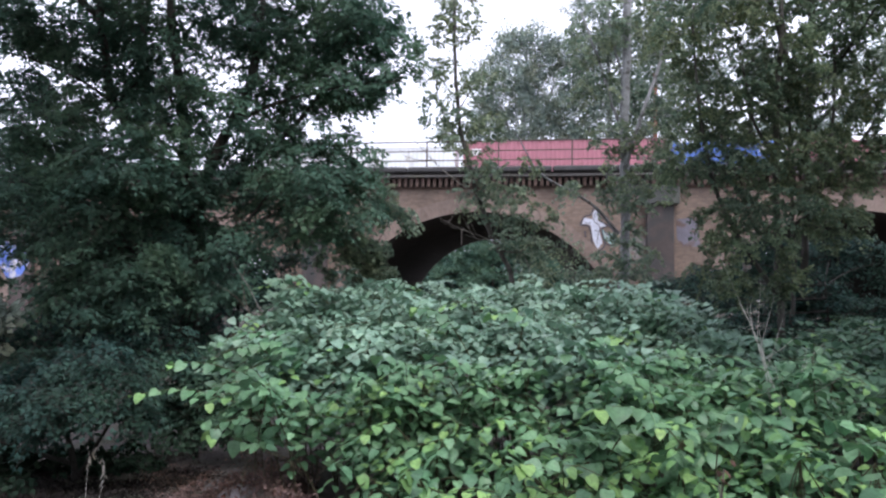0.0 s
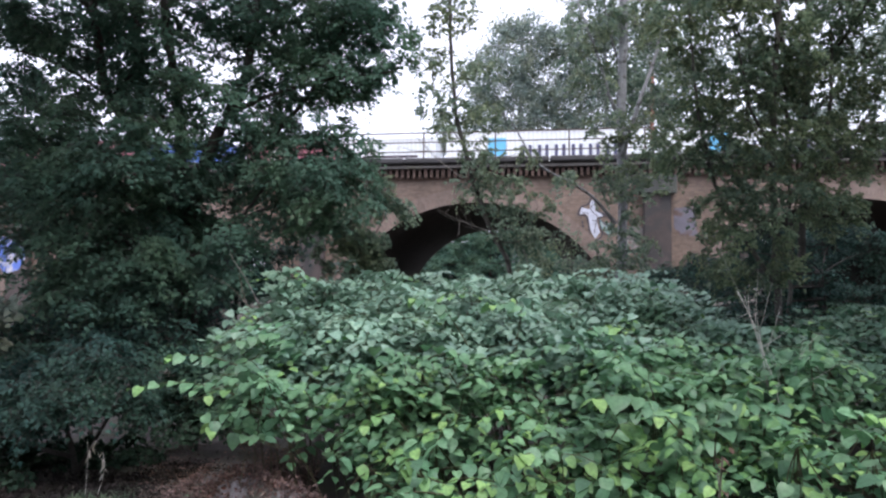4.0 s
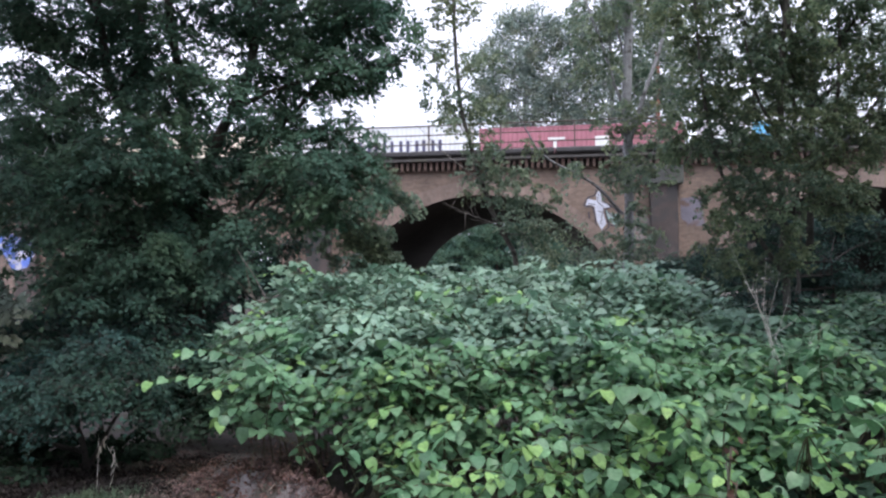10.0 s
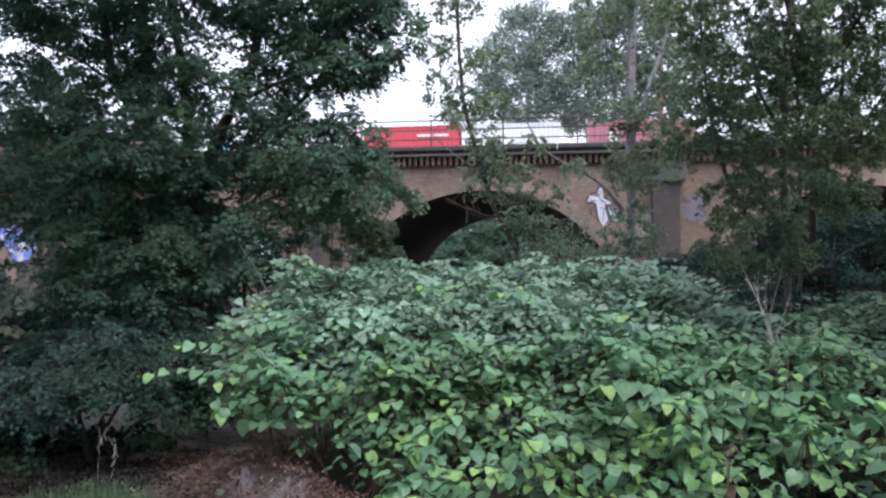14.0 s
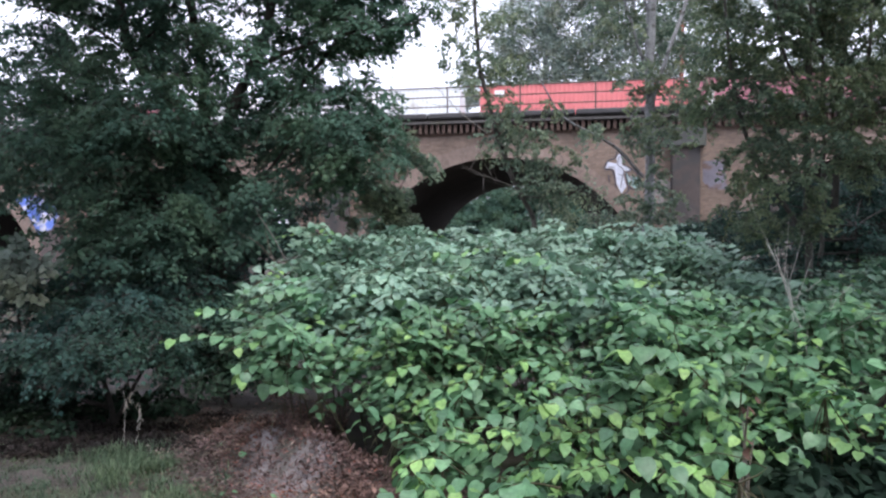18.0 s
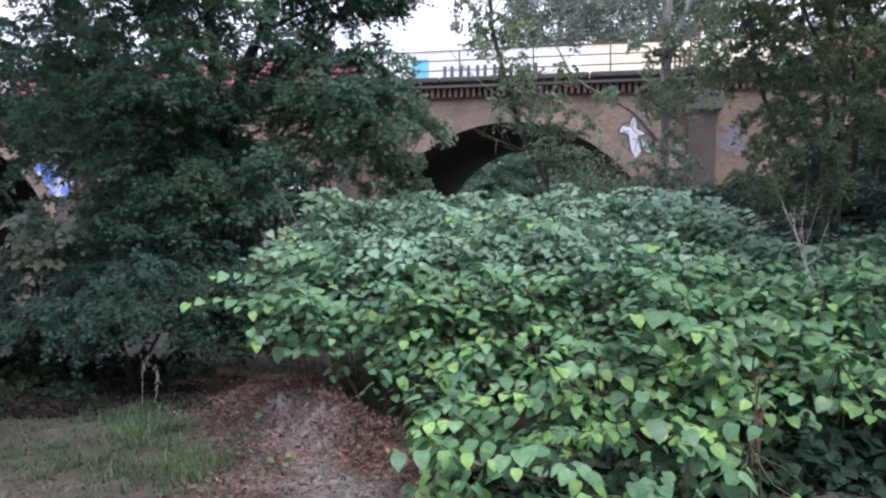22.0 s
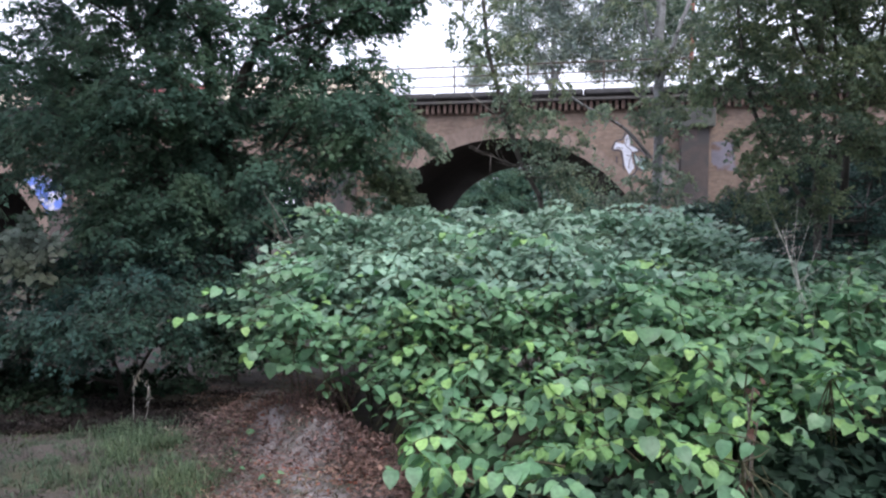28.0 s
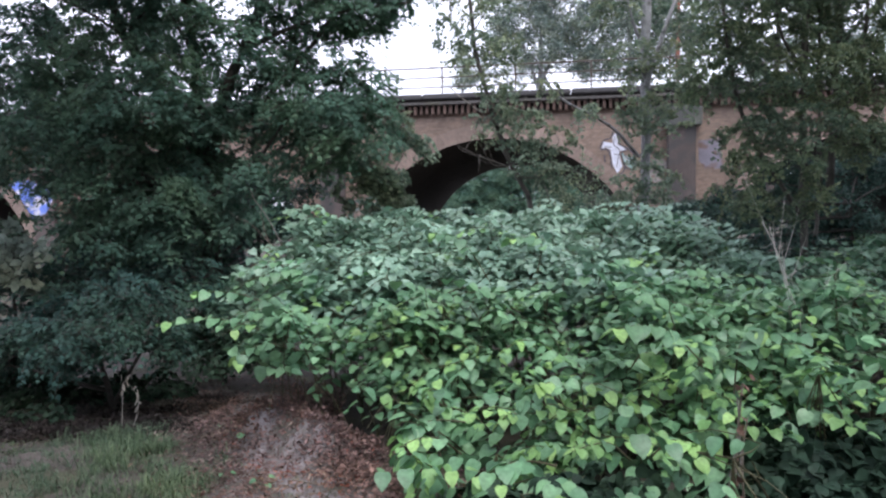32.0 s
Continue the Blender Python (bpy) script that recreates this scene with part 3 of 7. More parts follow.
def worn_track(m):
    """A strip of pale trodden sand along the slope, with a ragged edge."""
    nd, lk = m.node_tree.nodes, m.node_tree.links
    bs = nd["Principled BSDF"]
    old = bs.inputs["Base Color"].links[0].from_socket
    tc, sp = nd.new("ShaderNodeTexCoord"), nd.new("ShaderNodeSeparateXYZ")
    lk.new(tc.outputs["Object"], sp.inputs[0])
    a = nd.new("ShaderNodeMath"); a.operation = "MULTIPLY_ADD"; a.inputs[1].default_value = 0.336
    lk.new(sp.outputs["Y"], a.inputs[0]); lk.new(sp.outputs["X"], a.inputs[2])
    nz = nd.new("ShaderNodeTexNoise"); nz.inputs["Scale"].default_value, nz.inputs["Detail"].default_value = 2.3, 6
    lk.new(tc.outputs["Object"], nz.inputs["Vector"])
    b = nd.new("ShaderNodeMath"); b.operation = "MULTIPLY_ADD"; b.inputs[1].default_value = 1.5
    lk.new(nz.outputs["Fac"], b.inputs[0]); lk.new(a.outputs[0], b.inputs[2])
    c = nd.new("ShaderNodeMath"); c.operation = "SUBTRACT"; c.inputs[1].default_value = 0.62 + 0.75
    lk.new(b.outputs[0], c.inputs[0])
    d = nd.new("ShaderNodeMath"); d.operation = "ABSOLUTE"; lk.new(c.outputs[0], d.inputs[0])
    r = nd.new("ShaderNodeMapRange")
    r.inputs["From Min"].default_value, r.inputs["From Max"].default_value = 0.08, 0.46
    r.inputs["To Min"].default_value, r.inputs["To Max"].default_value = 1, 0
    lk.new(d.outputs[0], r.inputs["Value"])
    mix = nd.new("ShaderNodeMix"); mix.data_type = "RGBA"
    fade = nd.new("ShaderNodeMapRange")
    fade.inputs["From Min"].default_value, fade.inputs["From Max"].default_value = 8.6, 10.5
    fade.inputs["To Min"].default_value, fade.inputs["To Max"].default_value = 1, 0
    lk.new(sp.outputs["Y"], fade.inputs["Value"])
    patchy = nd.new("ShaderNodeTexNoise"); patchy.inputs["Scale"].default_value, patchy.inputs["Detail"].default_value = 5.0, 5
    lk.new(tc.outputs["Object"], patchy.inputs["Vector"])
    thin = nd.new("ShaderNodeMapRange")
    thin.inputs["From Min"].default_value, thin.inputs["From Max"].default_value = 0.38, 0.6
    thin.inputs["To Min"].default_value, thin.inputs["To Max"].default_value = 0.45, 1
    lk.new(patchy.outputs["Fac"], thin.inputs["Value"])
    w1 = nd.new("ShaderNodeMath"); w1.operation = "MULTIPLY"
    lk.new(r.outputs["Result"], w1.inputs[0]); lk.new(fade.outputs["Result"], w1.inputs[1])
    w2 = nd.new("ShaderNodeMath"); w2.operation = "MULTIPLY"
    lk.new(w1.outputs[0], w2.inputs[0]); lk.new(thin.outputs["Result"], w2.inputs[1])
    lk.new(w2.outputs[0], mix.inputs["Factor"]); lk.new(old, mix.inputs["A"])
    mix.inputs["B"].default_value = (0.275, 0.245, 0.253, 1)
    lk.new(mix.outputs["Result"], bs.inputs["Base Color"])


worn_track(M_GROUND)
ground = tagged(new("ground", mesh_of("ground", np.stack([GX, GY, GZ], -1).reshape(-1, 3), gf, M_GROUND, smooth=True)), "sloping ground of sandy brown soil with leaf litter", "ground", kind="structure")

# ---- viaduct ----
YAW = 10.5
ORIGIN = Vector((2.90, 29.0, 0))
BRIDGE = pose(2.90, 29.0, 0, 0, 0, -YAW)
RADIUS, SPRING = 6.42, -1.70
BACK, TOP = 19.2, 5.72
NARCH = (-18, 15)


def along(s, n, z):
    return BRIDGE @ Vector((s, n, z))


def centre(k):
    """Where the arches stand along the wall: the western spans are a little shorter."""
    return k * (15.35 if k > 0 else 14.25)


def pier(k):
    """The middle of the pier on the western side of arch k."""
    return (centre(k - 1) + centre(k)) / 2


viaduct = thing("viaduct", "old brown brick railway viaduct with round arches and stone coping", "viaduct", (2.90, 29.0, 0), kind="structure", turn=-YAW)
S0, S1 = pier(NARCH[0]), pier(NARCH[1] + 1)


def spandrel(y, flip):
    """One long wall face with its arches cut out."""
    v, f, uv = [], [], []
    for k in range(NARCH[0], NARCH[1] + 1):
        c = centre(k)
        cut = [(c - RADIUS * math.cos(math.pi * i / 40), SPRING + RADIUS * math.sin(math.pi * i / 40)) for i in range(41)]
        runs = [((pier(k), -3.2), (c - RADIUS, -3.2))] + list(zip(cut, cut[1:])) + [((c + RADIUS, -3.2), (pier(k + 1), -3.2))]
        for (a, za), (b, zb) in runs:
            i = len(v)
            v += [(a, y, za), (b, y, zb), (b, y, TOP), (a, y, TOP)]
            uv += [(a, za), (b, zb), (b, TOP), (a, TOP)]
            f.append((i, i + 1, i + 2, i + 3) if not flip else (i + 3, i + 2, i + 1, i))
    return mesh_of("spandrel_wall", v, f, M_BRICK, uv)


child("spandrel_wall", spandrel(0.0, False), viaduct, "reddish brown brick spandrel wall")
child("spandrel_wall", spandrel(BACK, True), viaduct)
for k in range(NARCH[0], NARCH[1] + 1):
    c = centre(k)
    pts = [(c - RADIUS, -3.2)] + [(c - RADIUS * math.cos(math.pi * i / 40), SPRING + RADIUS * math.sin(math.pi * i / 40)) for i in range(41)] + [(c + RADIUS, -3.2)]
    run = np.concatenate([[0], np.cumsum([math.dist(a, b) for a, b in zip(pts, pts[1:])])])
    v = [(x, y, z) for x, z in pts for y in (0.0, BACK)]
    uv = [(y, r) for r in run for y in (0.0, BACK)]
    f = [(2 * i + 1, 2 * i, 2 * i + 2, 2 * i + 3) for i in range(len(pts) - 1)]
    # the arch's inner shade is put into the brick colour
    child("vault", mesh_of("vault", v, f, M_SHADE_BRICK, uv), viaduct, "dark brick vault with shade put into its colour")
    for y, sg in ((0.0, -1), (BACK, 1)):
        v, f, uv = [], [], []
        for i in range(41):
            a = math.pi * i / 40
            for r in (RADIUS - 0.01, RADIUS + 0.62):
                for dy in (0.0, 0.035):
                    v.append((c - r * math.cos(a), y + sg * dy, SPRING + r * math.sin(a)))
                    uv.append((r, a * RADIUS))
        for i in range(40):
            o, q = 4 * i, 4 * i + 4
            f += [(o + 1, o + 3, q + 3, q + 1), (o + 3, o + 2, q + 2, q + 3), (o, o + 1, q + 1, q)]
        child("arch_ring", mesh_of("arch_ring", v, f, M_RING, uv), viaduct, "lighter brick arch ring")
# cornice: corbels, stone course, cable trough
child("string_course", box_mesh("string_course", S0, S1, -0.10, 0.4, TOP, TOP + 0.07, M_CORBEL, 0.01), viaduct)
corbel = box_mesh("corbel", -0.065, 0.065, -0.24, 0.05, TOP + 0.07, TOP + 0.45, M_CORBEL, 0.012)
# darkened brick as the shade between the corbels
child("cornice_back", box_mesh("cornice_back", S0, S1, 0.05, 0.5, TOP + 0.07, TOP + 0.45, M_SHADE_BRICK), viaduct)
for i in range(-110, 75):
    child("corbel", corbel, viaduct).location.x = i * 0.256
child("stone_course", box_mesh("stone_course", S0, S1, -0.34, 0.5, TOP + 0.45, TOP + 0.56, M_STONE, 0.02), viaduct, "weathered stone coping course")
# darkened brick as the shadow gap below the trough
child("recess", box_mesh("recess", S0, S1, -0.16, 0.5, TOP + 0.56, TOP + 0.68, M_SHADE_BRICK), viaduct)
for a in np.arange(S0, S1, 3.14):
    child("cable_trough", box_mesh("cable_trough", a + 0.01, a + 3.12, -0.30, 0.42, TOP + 0.68, TOP + 0.93, M_TROUGH, 0.06), viaduct, "dark grey concrete cable trough")
child("deck", box_mesh("deck", S0, S1, 0.5, BACK - 0.5, 5.1, 5.90, M_BALLAST), viaduct, "ballasted deck")
child("rear_coping", box_mesh("rear_coping", S0, S1, BACK - 0.5, BACK + 0.3, TOP, TOP + 0.93, M_STONE, 0.03), viaduct)
# pilasters at the piers
for k in range(NARCH[0], NARCH[1] + 2):
    s = pier(k)
    child("pilaster", box_mesh("pilaster", s - 0.55, s + 0.55, -0.32, 0.1, -3.2, 4.95, M_PIER, 0.03), viaduct, "dark stained pilaster")
    child("pilaster_cap", box_mesh("pilaster_cap", s - 0.75, s + 0.75, -0.5, 0.1, 4.95, 5.72, M_CONC, 0.05), viaduct, "grey stone pilaster cap")
for off in (3.8, 5.3, 8.3, 9.8, 12.95, 14.45):
    child("rail", box_mesh("rail", S0, S1, off - 0.035, off + 0.035, 6.16, 6.34, M_STEEL), viaduct)
for track in (4.55, 9.05, 13.7):
    child("sleepers", box_mesh("sleepers", S0, S1, track - 1.3, track + 1.3, 5.90, 6.15, M_BALLAST, 0.03), viaduct, kind="stuff")

railing = thing("railing", "rusty steel railing with three rails on the viaduct", "railing", (2.90, 29.0, 0), kind="structure", turn=-YAW)
post = box_mesh("post", -0.03, 0.03, -0.03, 0.03, TOP + 0.93, TOP + 2.10, M_RAIL, 0.006)
for i in range(-20, 20):
    child("post", post, railing).location = (-2.18 + 3.14 * i, 0.05, 0)
for z, h in ((7.80, 0.028), (7.385, 0.022), (6.97, 0.022)):
    child("rail", box_mesh("rail", -65, 60, 0.02, 0.08, z - h, z + h, M_RAIL, 0.006), railing)

# ---- freight train on the far track ----
TRACK, RAILTOP, SPEED = 13.7, 6.34, 8.43
FLOOR = 1.17
WHITE, MAROON, BLUE, RED, YELLOW, SALMON, GREY = "white", "maroon", "blue", "red", "yellow", "salmon", "grey"
PAINT = {
    "white": mat("white_paint", (0.80, 0.82, 0.84), 0.45, 0.08, 1.2, 30, 0.05, stain=((0.50, 0.47, 0.43), 0.9, 0.60)),
    "maroon": mat("maroon_paint", (0.42, 0.165, 0.205), 0.5, 0.15, 1.2, 30, 0.05, stain=((0.20, 0.09, 0.07), 0.9, 0.60)),
    "blue": mat("blue_paint", (0.085, 0.17, 0.47), 0.5, 0.12, 1.2, 30, 0.05, stain=((0.12, 0.12, 0.3), 0.9, 0.62)),
    "red": mat("red_paint", (0.64, 0.075, 0.10), 0.5, 0.10, 1.2, 30, 0.05, stain=((0.40, 0.08, 0.07), 0.9, 0.62)),
    "dull_red": mat("dull_red_paint", (0.44, 0.125, 0.145), 0.55, 0.12, 1.2, 30, 0.05, stain=((0.30, 0.10, 0.10), 0.9, 0.60)),
    "salmon": mat("faded_red_paint", (0.66, 0.19, 0.19), 0.55, 0.12, 1.2, 30, 0.05, stain=((0.40, 0.14, 0.11), 0.9, 0.60)),
    "yellow": mat("cream_yellow_paint", (0.90, 0.81, 0.65), 0.5, 0.10, 1.2, 30, 0.05, stain=((0.55, 0.42, 0.22), 0.9, 0.62)),
}
M_INK = mat("dark_blue_lettering", (0.085, 0.085, 0.16), 0.5, 0.1, 2, 30, 0)
M_STAR = mat("light_blue_emblem", (0.16, 0.52, 0.80), 0.5, 0.1, 2, 30, 0)
M_WLET = mat("white_lettering", (0.78, 0.78, 0.76), 0.5, 0.1, 2, 30, 0)
M_DLOGO = mat("dark_emblem", (0.10, 0.08, 0.09), 0.5, 0.1, 2, 30, 0)
MOVERS = []


def corrugated(length, height, material):
    """Side wall: pressed steel with trapezoid ribs, 36 mm deep."""
    n = int(length / 0.28)
    w = (length - 0.3) / n
    xs, ys = [0.15], [0.0]
    for i in range(n):
        x = 0.15 + i * w
        xs += [x + w * 0.26, x + w * 0.42, x + w * 0.82, x + w]
        ys += [0.0, 0.036, 0.036, 0.0]
    v = [(x, y, z) for x, y in zip(xs, ys) for z in (0.16, height - 0.1)]
    f = [(2 * i, 2 * i + 2, 2 * i + 3, 2 * i + 1) for i in range(len(xs) - 1)]
    return mesh_of("side_wall", v, f, material)


CONTAINER_MESH = {}


def container(s, length, height, paint, label, marks=()):
    """A box container whose near face runs from s to s + length at the start."""
    ob = thing("shipping_container", label, "container", (0, 0, 0), "containers on the train")
    key = (length, height, paint)
    if key not in CONTAINER_MESH:
        m = PAINT[paint]
        near_side = corrugated(length, height, m)
        far = near_side.copy(); far.transform(Matrix.Translation((0, 2.438, 0)) @ Matrix.Diagonal((1, -1, 1, 1))); far.flip_normals()
        CONTAINER_MESH[key] = [
            ("side_wall", near_side), ("side_wall", far),
            ("roof", box_mesh("roof", 0.02, length - 0.02, 0.02, 2.418, height - 0.1, height - 0.02, m, 0.01)),
            ("floor", box_mesh("floor", 0.02, length - 0.02, 0.02, 2.418, 0.04, 0.16, M_WAGON)),
            ("end_wall", box_mesh("end_wall", 0.05, 0.10, 0.12, 2.32, 0.16, height - 0.1, m)),
            ("door", box_mesh("door", length - 0.09, length - 0.04, 0.12, 1.21, 0.16, height - 0.1, m, 0.01)),
            ("door", box_mesh("door", length - 0.09, length - 0.04, 1.23, 2.32, 0.16, height - 0.1, m, 0.01)),
            ("top_rail", box_mesh("top_rail", 0.1, length - 0.1, -0.012, 0.06, height - 0.1, height, m, 0.008)),
            ("bottom_rail", box_mesh("bottom_rail", 0.1, length - 0.1, -0.012, 0.06, 0, 0.16, m, 0.008)),
        ] + [("corner_post", box_mesh("corner_post", x, x + 0.15, y, y + 0.15, 0, height, m, 0.01)) for x in (-0.001, length - 0.149) for y in (-0.014, 2.302)]
    for name, me in CONTAINER_MESH[key]:
        child(name, me, ob)
    for name, x0, x1, z0, z1, m, lab in marks:
        child(name, box_mesh(name, x0, x1, -0.020, -0.013, z0, z1, m), ob, lab)
    MOVERS.append((ob, s, TRACK - 1.22, RAILTOP + FLOOR))
    return ob


def big_letters(x0, w, gap, z0, z1, m, n=6):
    """Plain bars in place of large lettering."""
    bars = []
    for i in range(n):
        x = x0 + i * (w + gap)
        bars += [("lettering_bar", x + d * w, x + (d + 0.27) * w, z0, z1, m, "plain lettering bar") for d in (0.04, 0.66)]
    return bars


def sea_marks():
    return [("emblem", 2.6, 3.7, 1.35, 2.45, M_STAR, "light blue square emblem")] + big_letters(4.6, 0.72, 0.30, 1.22, 1.98, M_INK)


def yellow_marks():
    return big_letters(5.2, 0.42, 0.10, 1.35, 2.15, M_DLOGO, 3)


H, ST = 2.896, 2.591
C40, C20 = 12.19, 6.06
white_l = "white corrugated steel shipping container with dark blue lettering"
container(-14.56, C40, ST, WHITE, white_l, big_letters(3.5, 0.5, 0.15, 0.9, 1.35, M_INK, 8))
container(-1.85, C40, H, MAROON, "maroon corrugated steel shipping container on a flat wagon", [("placard", 0.5, 1.1, 2.0, 2.4, M_WLET, "")])
container(10.73, C20, ST, BLUE, "short blue corrugated shipping container with white marks", [("lettering", 2.2, 5.0, 1.02, 1.32, M_WLET, "white lettering bar"), ("placard", 4.9, 5.3, 1.95, 2.3, M_WLET, "")])
container(17.93, C20, ST, MAROON, "short rust red shipping container with white mark", [("lettering", 1.7, 2.1, 1.3, 2.1, M_WLET, "")])
container(24.28, C20, ST, WHITE, "short white shipping container with small grey lettering", [("lettering", 1.4, 4.9, 1.35, 1.5, M_DLOGO, "")])
container(31.0, C40, H, WHITE, white_l, sea_marks())
container(44.1, C40, H, WHITE, white_l, sea_marks())
container(56.79, C40, H, YELLOW, "cream yellow shipping container with dark emblem", yellow_marks())
container(70.58, C40, H, WHITE, white_l, [m for m in sea_marks()[1:]])
container(83.32, C40, ST, MAROON, "dull red shipping container with small white letters", [("lettering", 4.2, 5.2, 1.75, 1.9, M_WLET, ""), ("lettering", 4.5, 4.7, 1.25, 1.75, M_WLET, ""), ("lettering", 7.0, 7.8, 1.3, 1.9, M_WLET, "")])
container(96.76, C40, H, WHITE, white_l, sea_marks())
container(109.58, C20, ST, RED, "short bright red shipping container with white lettering", [("lettering", 3.4, 5.4, 1.9, 2.05, M_WLET, ""), ("lettering", 0.6, 2.0, 1.0, 1.2, M_WLET, "")])
container(115.78, C20, ST, WHITE, "short white shipping container with small lettering", [("lettering", 0.9, 4.6, 1.1, 1.25, M_DLOGO, "")])
container(123.51, C20, ST, MAROON, "short brown shipping container with white marks", [("lettering", 1.2, 1.7, 1.3, 1.9, M_WLET, "")])
container(129.75, C20, ST, WHITE, "short plain white shipping container", [("lettering", 1.0, 4.4, 1.05, 1.22, M_INK, "")])
container(136.2, C40, H, WHITE, "plain white shipping container")
container(149.62, C40, H, SALMON, "faded light red shipping container", [("placard", 0.9, 1.5, 2.2, 2.6, M_WLET, "")])
container(162.22, C40, H, MAROON, "maroon shipping container with white mark", [("lettering", 0.7, 1.05, 1.3, 2.4, M_WLET, "")])
container(175.67, C40, H, WHITE, white_l, sea_marks())
container(188.62, C40, H, YELLOW, "pale yellow shipping container with dark emblem", yellow_marks())
container(202.38, C40, ST, "dull_red", "faded red shipping container with white lettering", [("lettering", 0.6, 1.1, 1.1, 2.0, M_WLET, "")] + big_letters(4.2, 0.55, 0.15, 0.85, 1.4, M_WLET, 5) + [("placard", 8.2, 9.3, 1.05, 1.9, M_WLET, "")])
container(215.26, C40, H, YELLOW, "cream yellow shipping container at the end of the train")


def wheel_mesh():
    bm = bmesh.new()
    bmesh.ops.create_cone(bm, cap_ends=True, segments=24, radius1=0.46, radius2=0.44, depth=0.13, matrix=Matrix.Rotation(radians(90), 4, "X"))
    me = bpy.data.meshes.new("wheel"); bm.to_mesh(me); bm.free(); me.materials.append(M_STEEL)
    return me


WHEEL = wheel_mesh()


def wagon(s0, s1):
    """A flat container wagon: sills, cross beams, two bogies with wheels, buffers."""
    n = s1 - s0
    ob = thing("flat_wagon", "rusty brown container flat wagon", "wagon", (0, 0, 0), "wagons of the train")
    for y in (0.35, 2.05):
        child("side_sill", box_mesh("side_sill", 0, n, y - 0.09, y + 0.09, 0.72, 1.165, M_WAGON, 0.02), ob)
    for x in np.arange(0.1, n - 0.1, 2.0):
        child("cross_beam", box_mesh("cross_beam", x, x + 0.16, 0.02, 2.42, 0.95, 1.15, M_WAGON), ob)
    for bx in (1.9, n - 1.9):
        bogie = child("bogie", box_mesh("bogie", bx - 1.5, bx + 1.5, 0.24, 2.2, 0.45, 0.72, M_WAGON, 0.05), ob)
        for wx in (-0.9, 0.9):
            for wy in (0.47, 1.97):
                child("wheel", WHEEL, bogie).location = (bx + wx, wy, 0.46)
    for x in (-0.5, n):
        for y in (0.35, 2.1):
            child("buffer", box_mesh("buffer", x, x + 0.5, y - 0.17, y + 0.17, 0.9, 1.2, M_WAGON, 0.06), ob)
    MOVERS.append((ob, s0, TRACK - 1.22, RAILTOP))


for a, b in ((-14.9, -2.1), (-1.2, 17.0), (17.7, 30.5), (31.5, 43.3), (44.6, 56.1), (57.2, 69.5), (70.9, 82.8), (83.8, 96.1), (97.2, 109.0), (110.0, 122.4), (123.5, 135.7), (136.7, 148.6), (150.0, 174.6), (176.0, 188.0), (189.0, 201.5), (202.7, 214.5), (215.6, 227.6)):
    wagon(a, b)


def motions():
    """The train runs along the viaduct at an even speed."""
    for ob, s, n, z in MOVERS:
        rows = []
        for t in (0, 0.1, 8, 16, 24, 31.9, 32):
            rows.append((t, BRIDGE @ pose(s - SPEED * t, n, z)))
        walk(ob, rows)


# ---- paint on the brickwork ----
M_WSPRAY = mat("white_spray_paint", (0.64, 0.65, 0.74), 0.8, 0.2, 3, 40, 0.1, stain=((0.4, 0.38, 0.40), 3, 0.6))
M_TEAL = mat("teal_spray_paint", (0.30, 0.46, 0.43), 0.8, 0.25, 3, 40, 0.1, stain=((0.42, 0.42, 0.42), 3, 0.55))
M_LILAC = mat("lilac_spray_paint", (0.20, 0.185, 0.225), 0.8, 0.3, 2, 40, 0.1, stain=((0.15, 0.10, 0.085), 2, 0.5))
M_BLUES = mat("blue_spray_paint", (0.13, 0.21, 0.60), 0.8, 0.3, 2, 40, 0.1, stain=((0.58, 0.57, 0.62), 2.2, 0.50))
M_OUTL = mat("dark_spray_paint", (0.075, 0.068, 0.085), 0.8, 0.3, 6, 40, 0.1)


def painted(name, pts, material, label, lift=0.006):
    """A flat sprayed patch on the near wall; points are s, z."""
    ob = new(name, mesh_of(name, [(s, -lift, z) for s, z in pts] + [(s, -0.001, z) for s, z in pts],
             [tuple(range(len(pts)))] + [(i, i + len(pts), (i + 1) % len(pts) + len(pts), (i + 1) % len(pts)) for i in range(len(pts))], material))
    ob.matrix_basis = BRIDGE
    return tagged(ob, label, "graffiti", kind="structure")


M_FADED = mat("faded_spray_paint", (0.30, 0.27, 0.26), 0.8, 0.3, 3, 40, 0.1, stain=((0.2, 0.13, 0.1), 3, 0.5))
painted("graffiti", [(a, b) for a, b in ((4.51, 4.17), (4.60, 4.45), (4.96, 4.37), (4.96, 4.63), (5.07, 4.79), (5.17, 4.60), (5.17, 4.30), (5.40, 4.20), (5.51, 4.08), (5.24, 4.04), (5.26, 3.76), (5.36, 3.39), (5.16, 3.11), (4.97, 3.49), (4.88, 4.10), (4.71, 4.19))], M_WSPRAY, "white cross-shaped spray painting on the brick wall", 0.012)


def stroke(pts, width, label, lift=0.009):
    """A thin sprayed line on the near wall."""
    p = smooth_path([(s, 0, z) for s, z in pts], 0.08)
    t = np.gradient(p, axis=0); t /= np.linalg.norm(t, axis=1)[:, None] + 1e-9
    q = np.stack([t[:, 2], 0 * t[:, 0], -t[:, 0]], -1) * width
    v = np.vstack([p - q, p + q]) + np.array([0, -lift, 0])
    n = len(p)
    ob = new("graffiti", mesh_of("graffiti", v, [(i, i + 1, n + i + 1, n + i) for i in range(n - 1)], M_OUTL))
    ob.matrix_basis = BRIDGE
    tagged(ob, label, "graffiti", kind="structure")


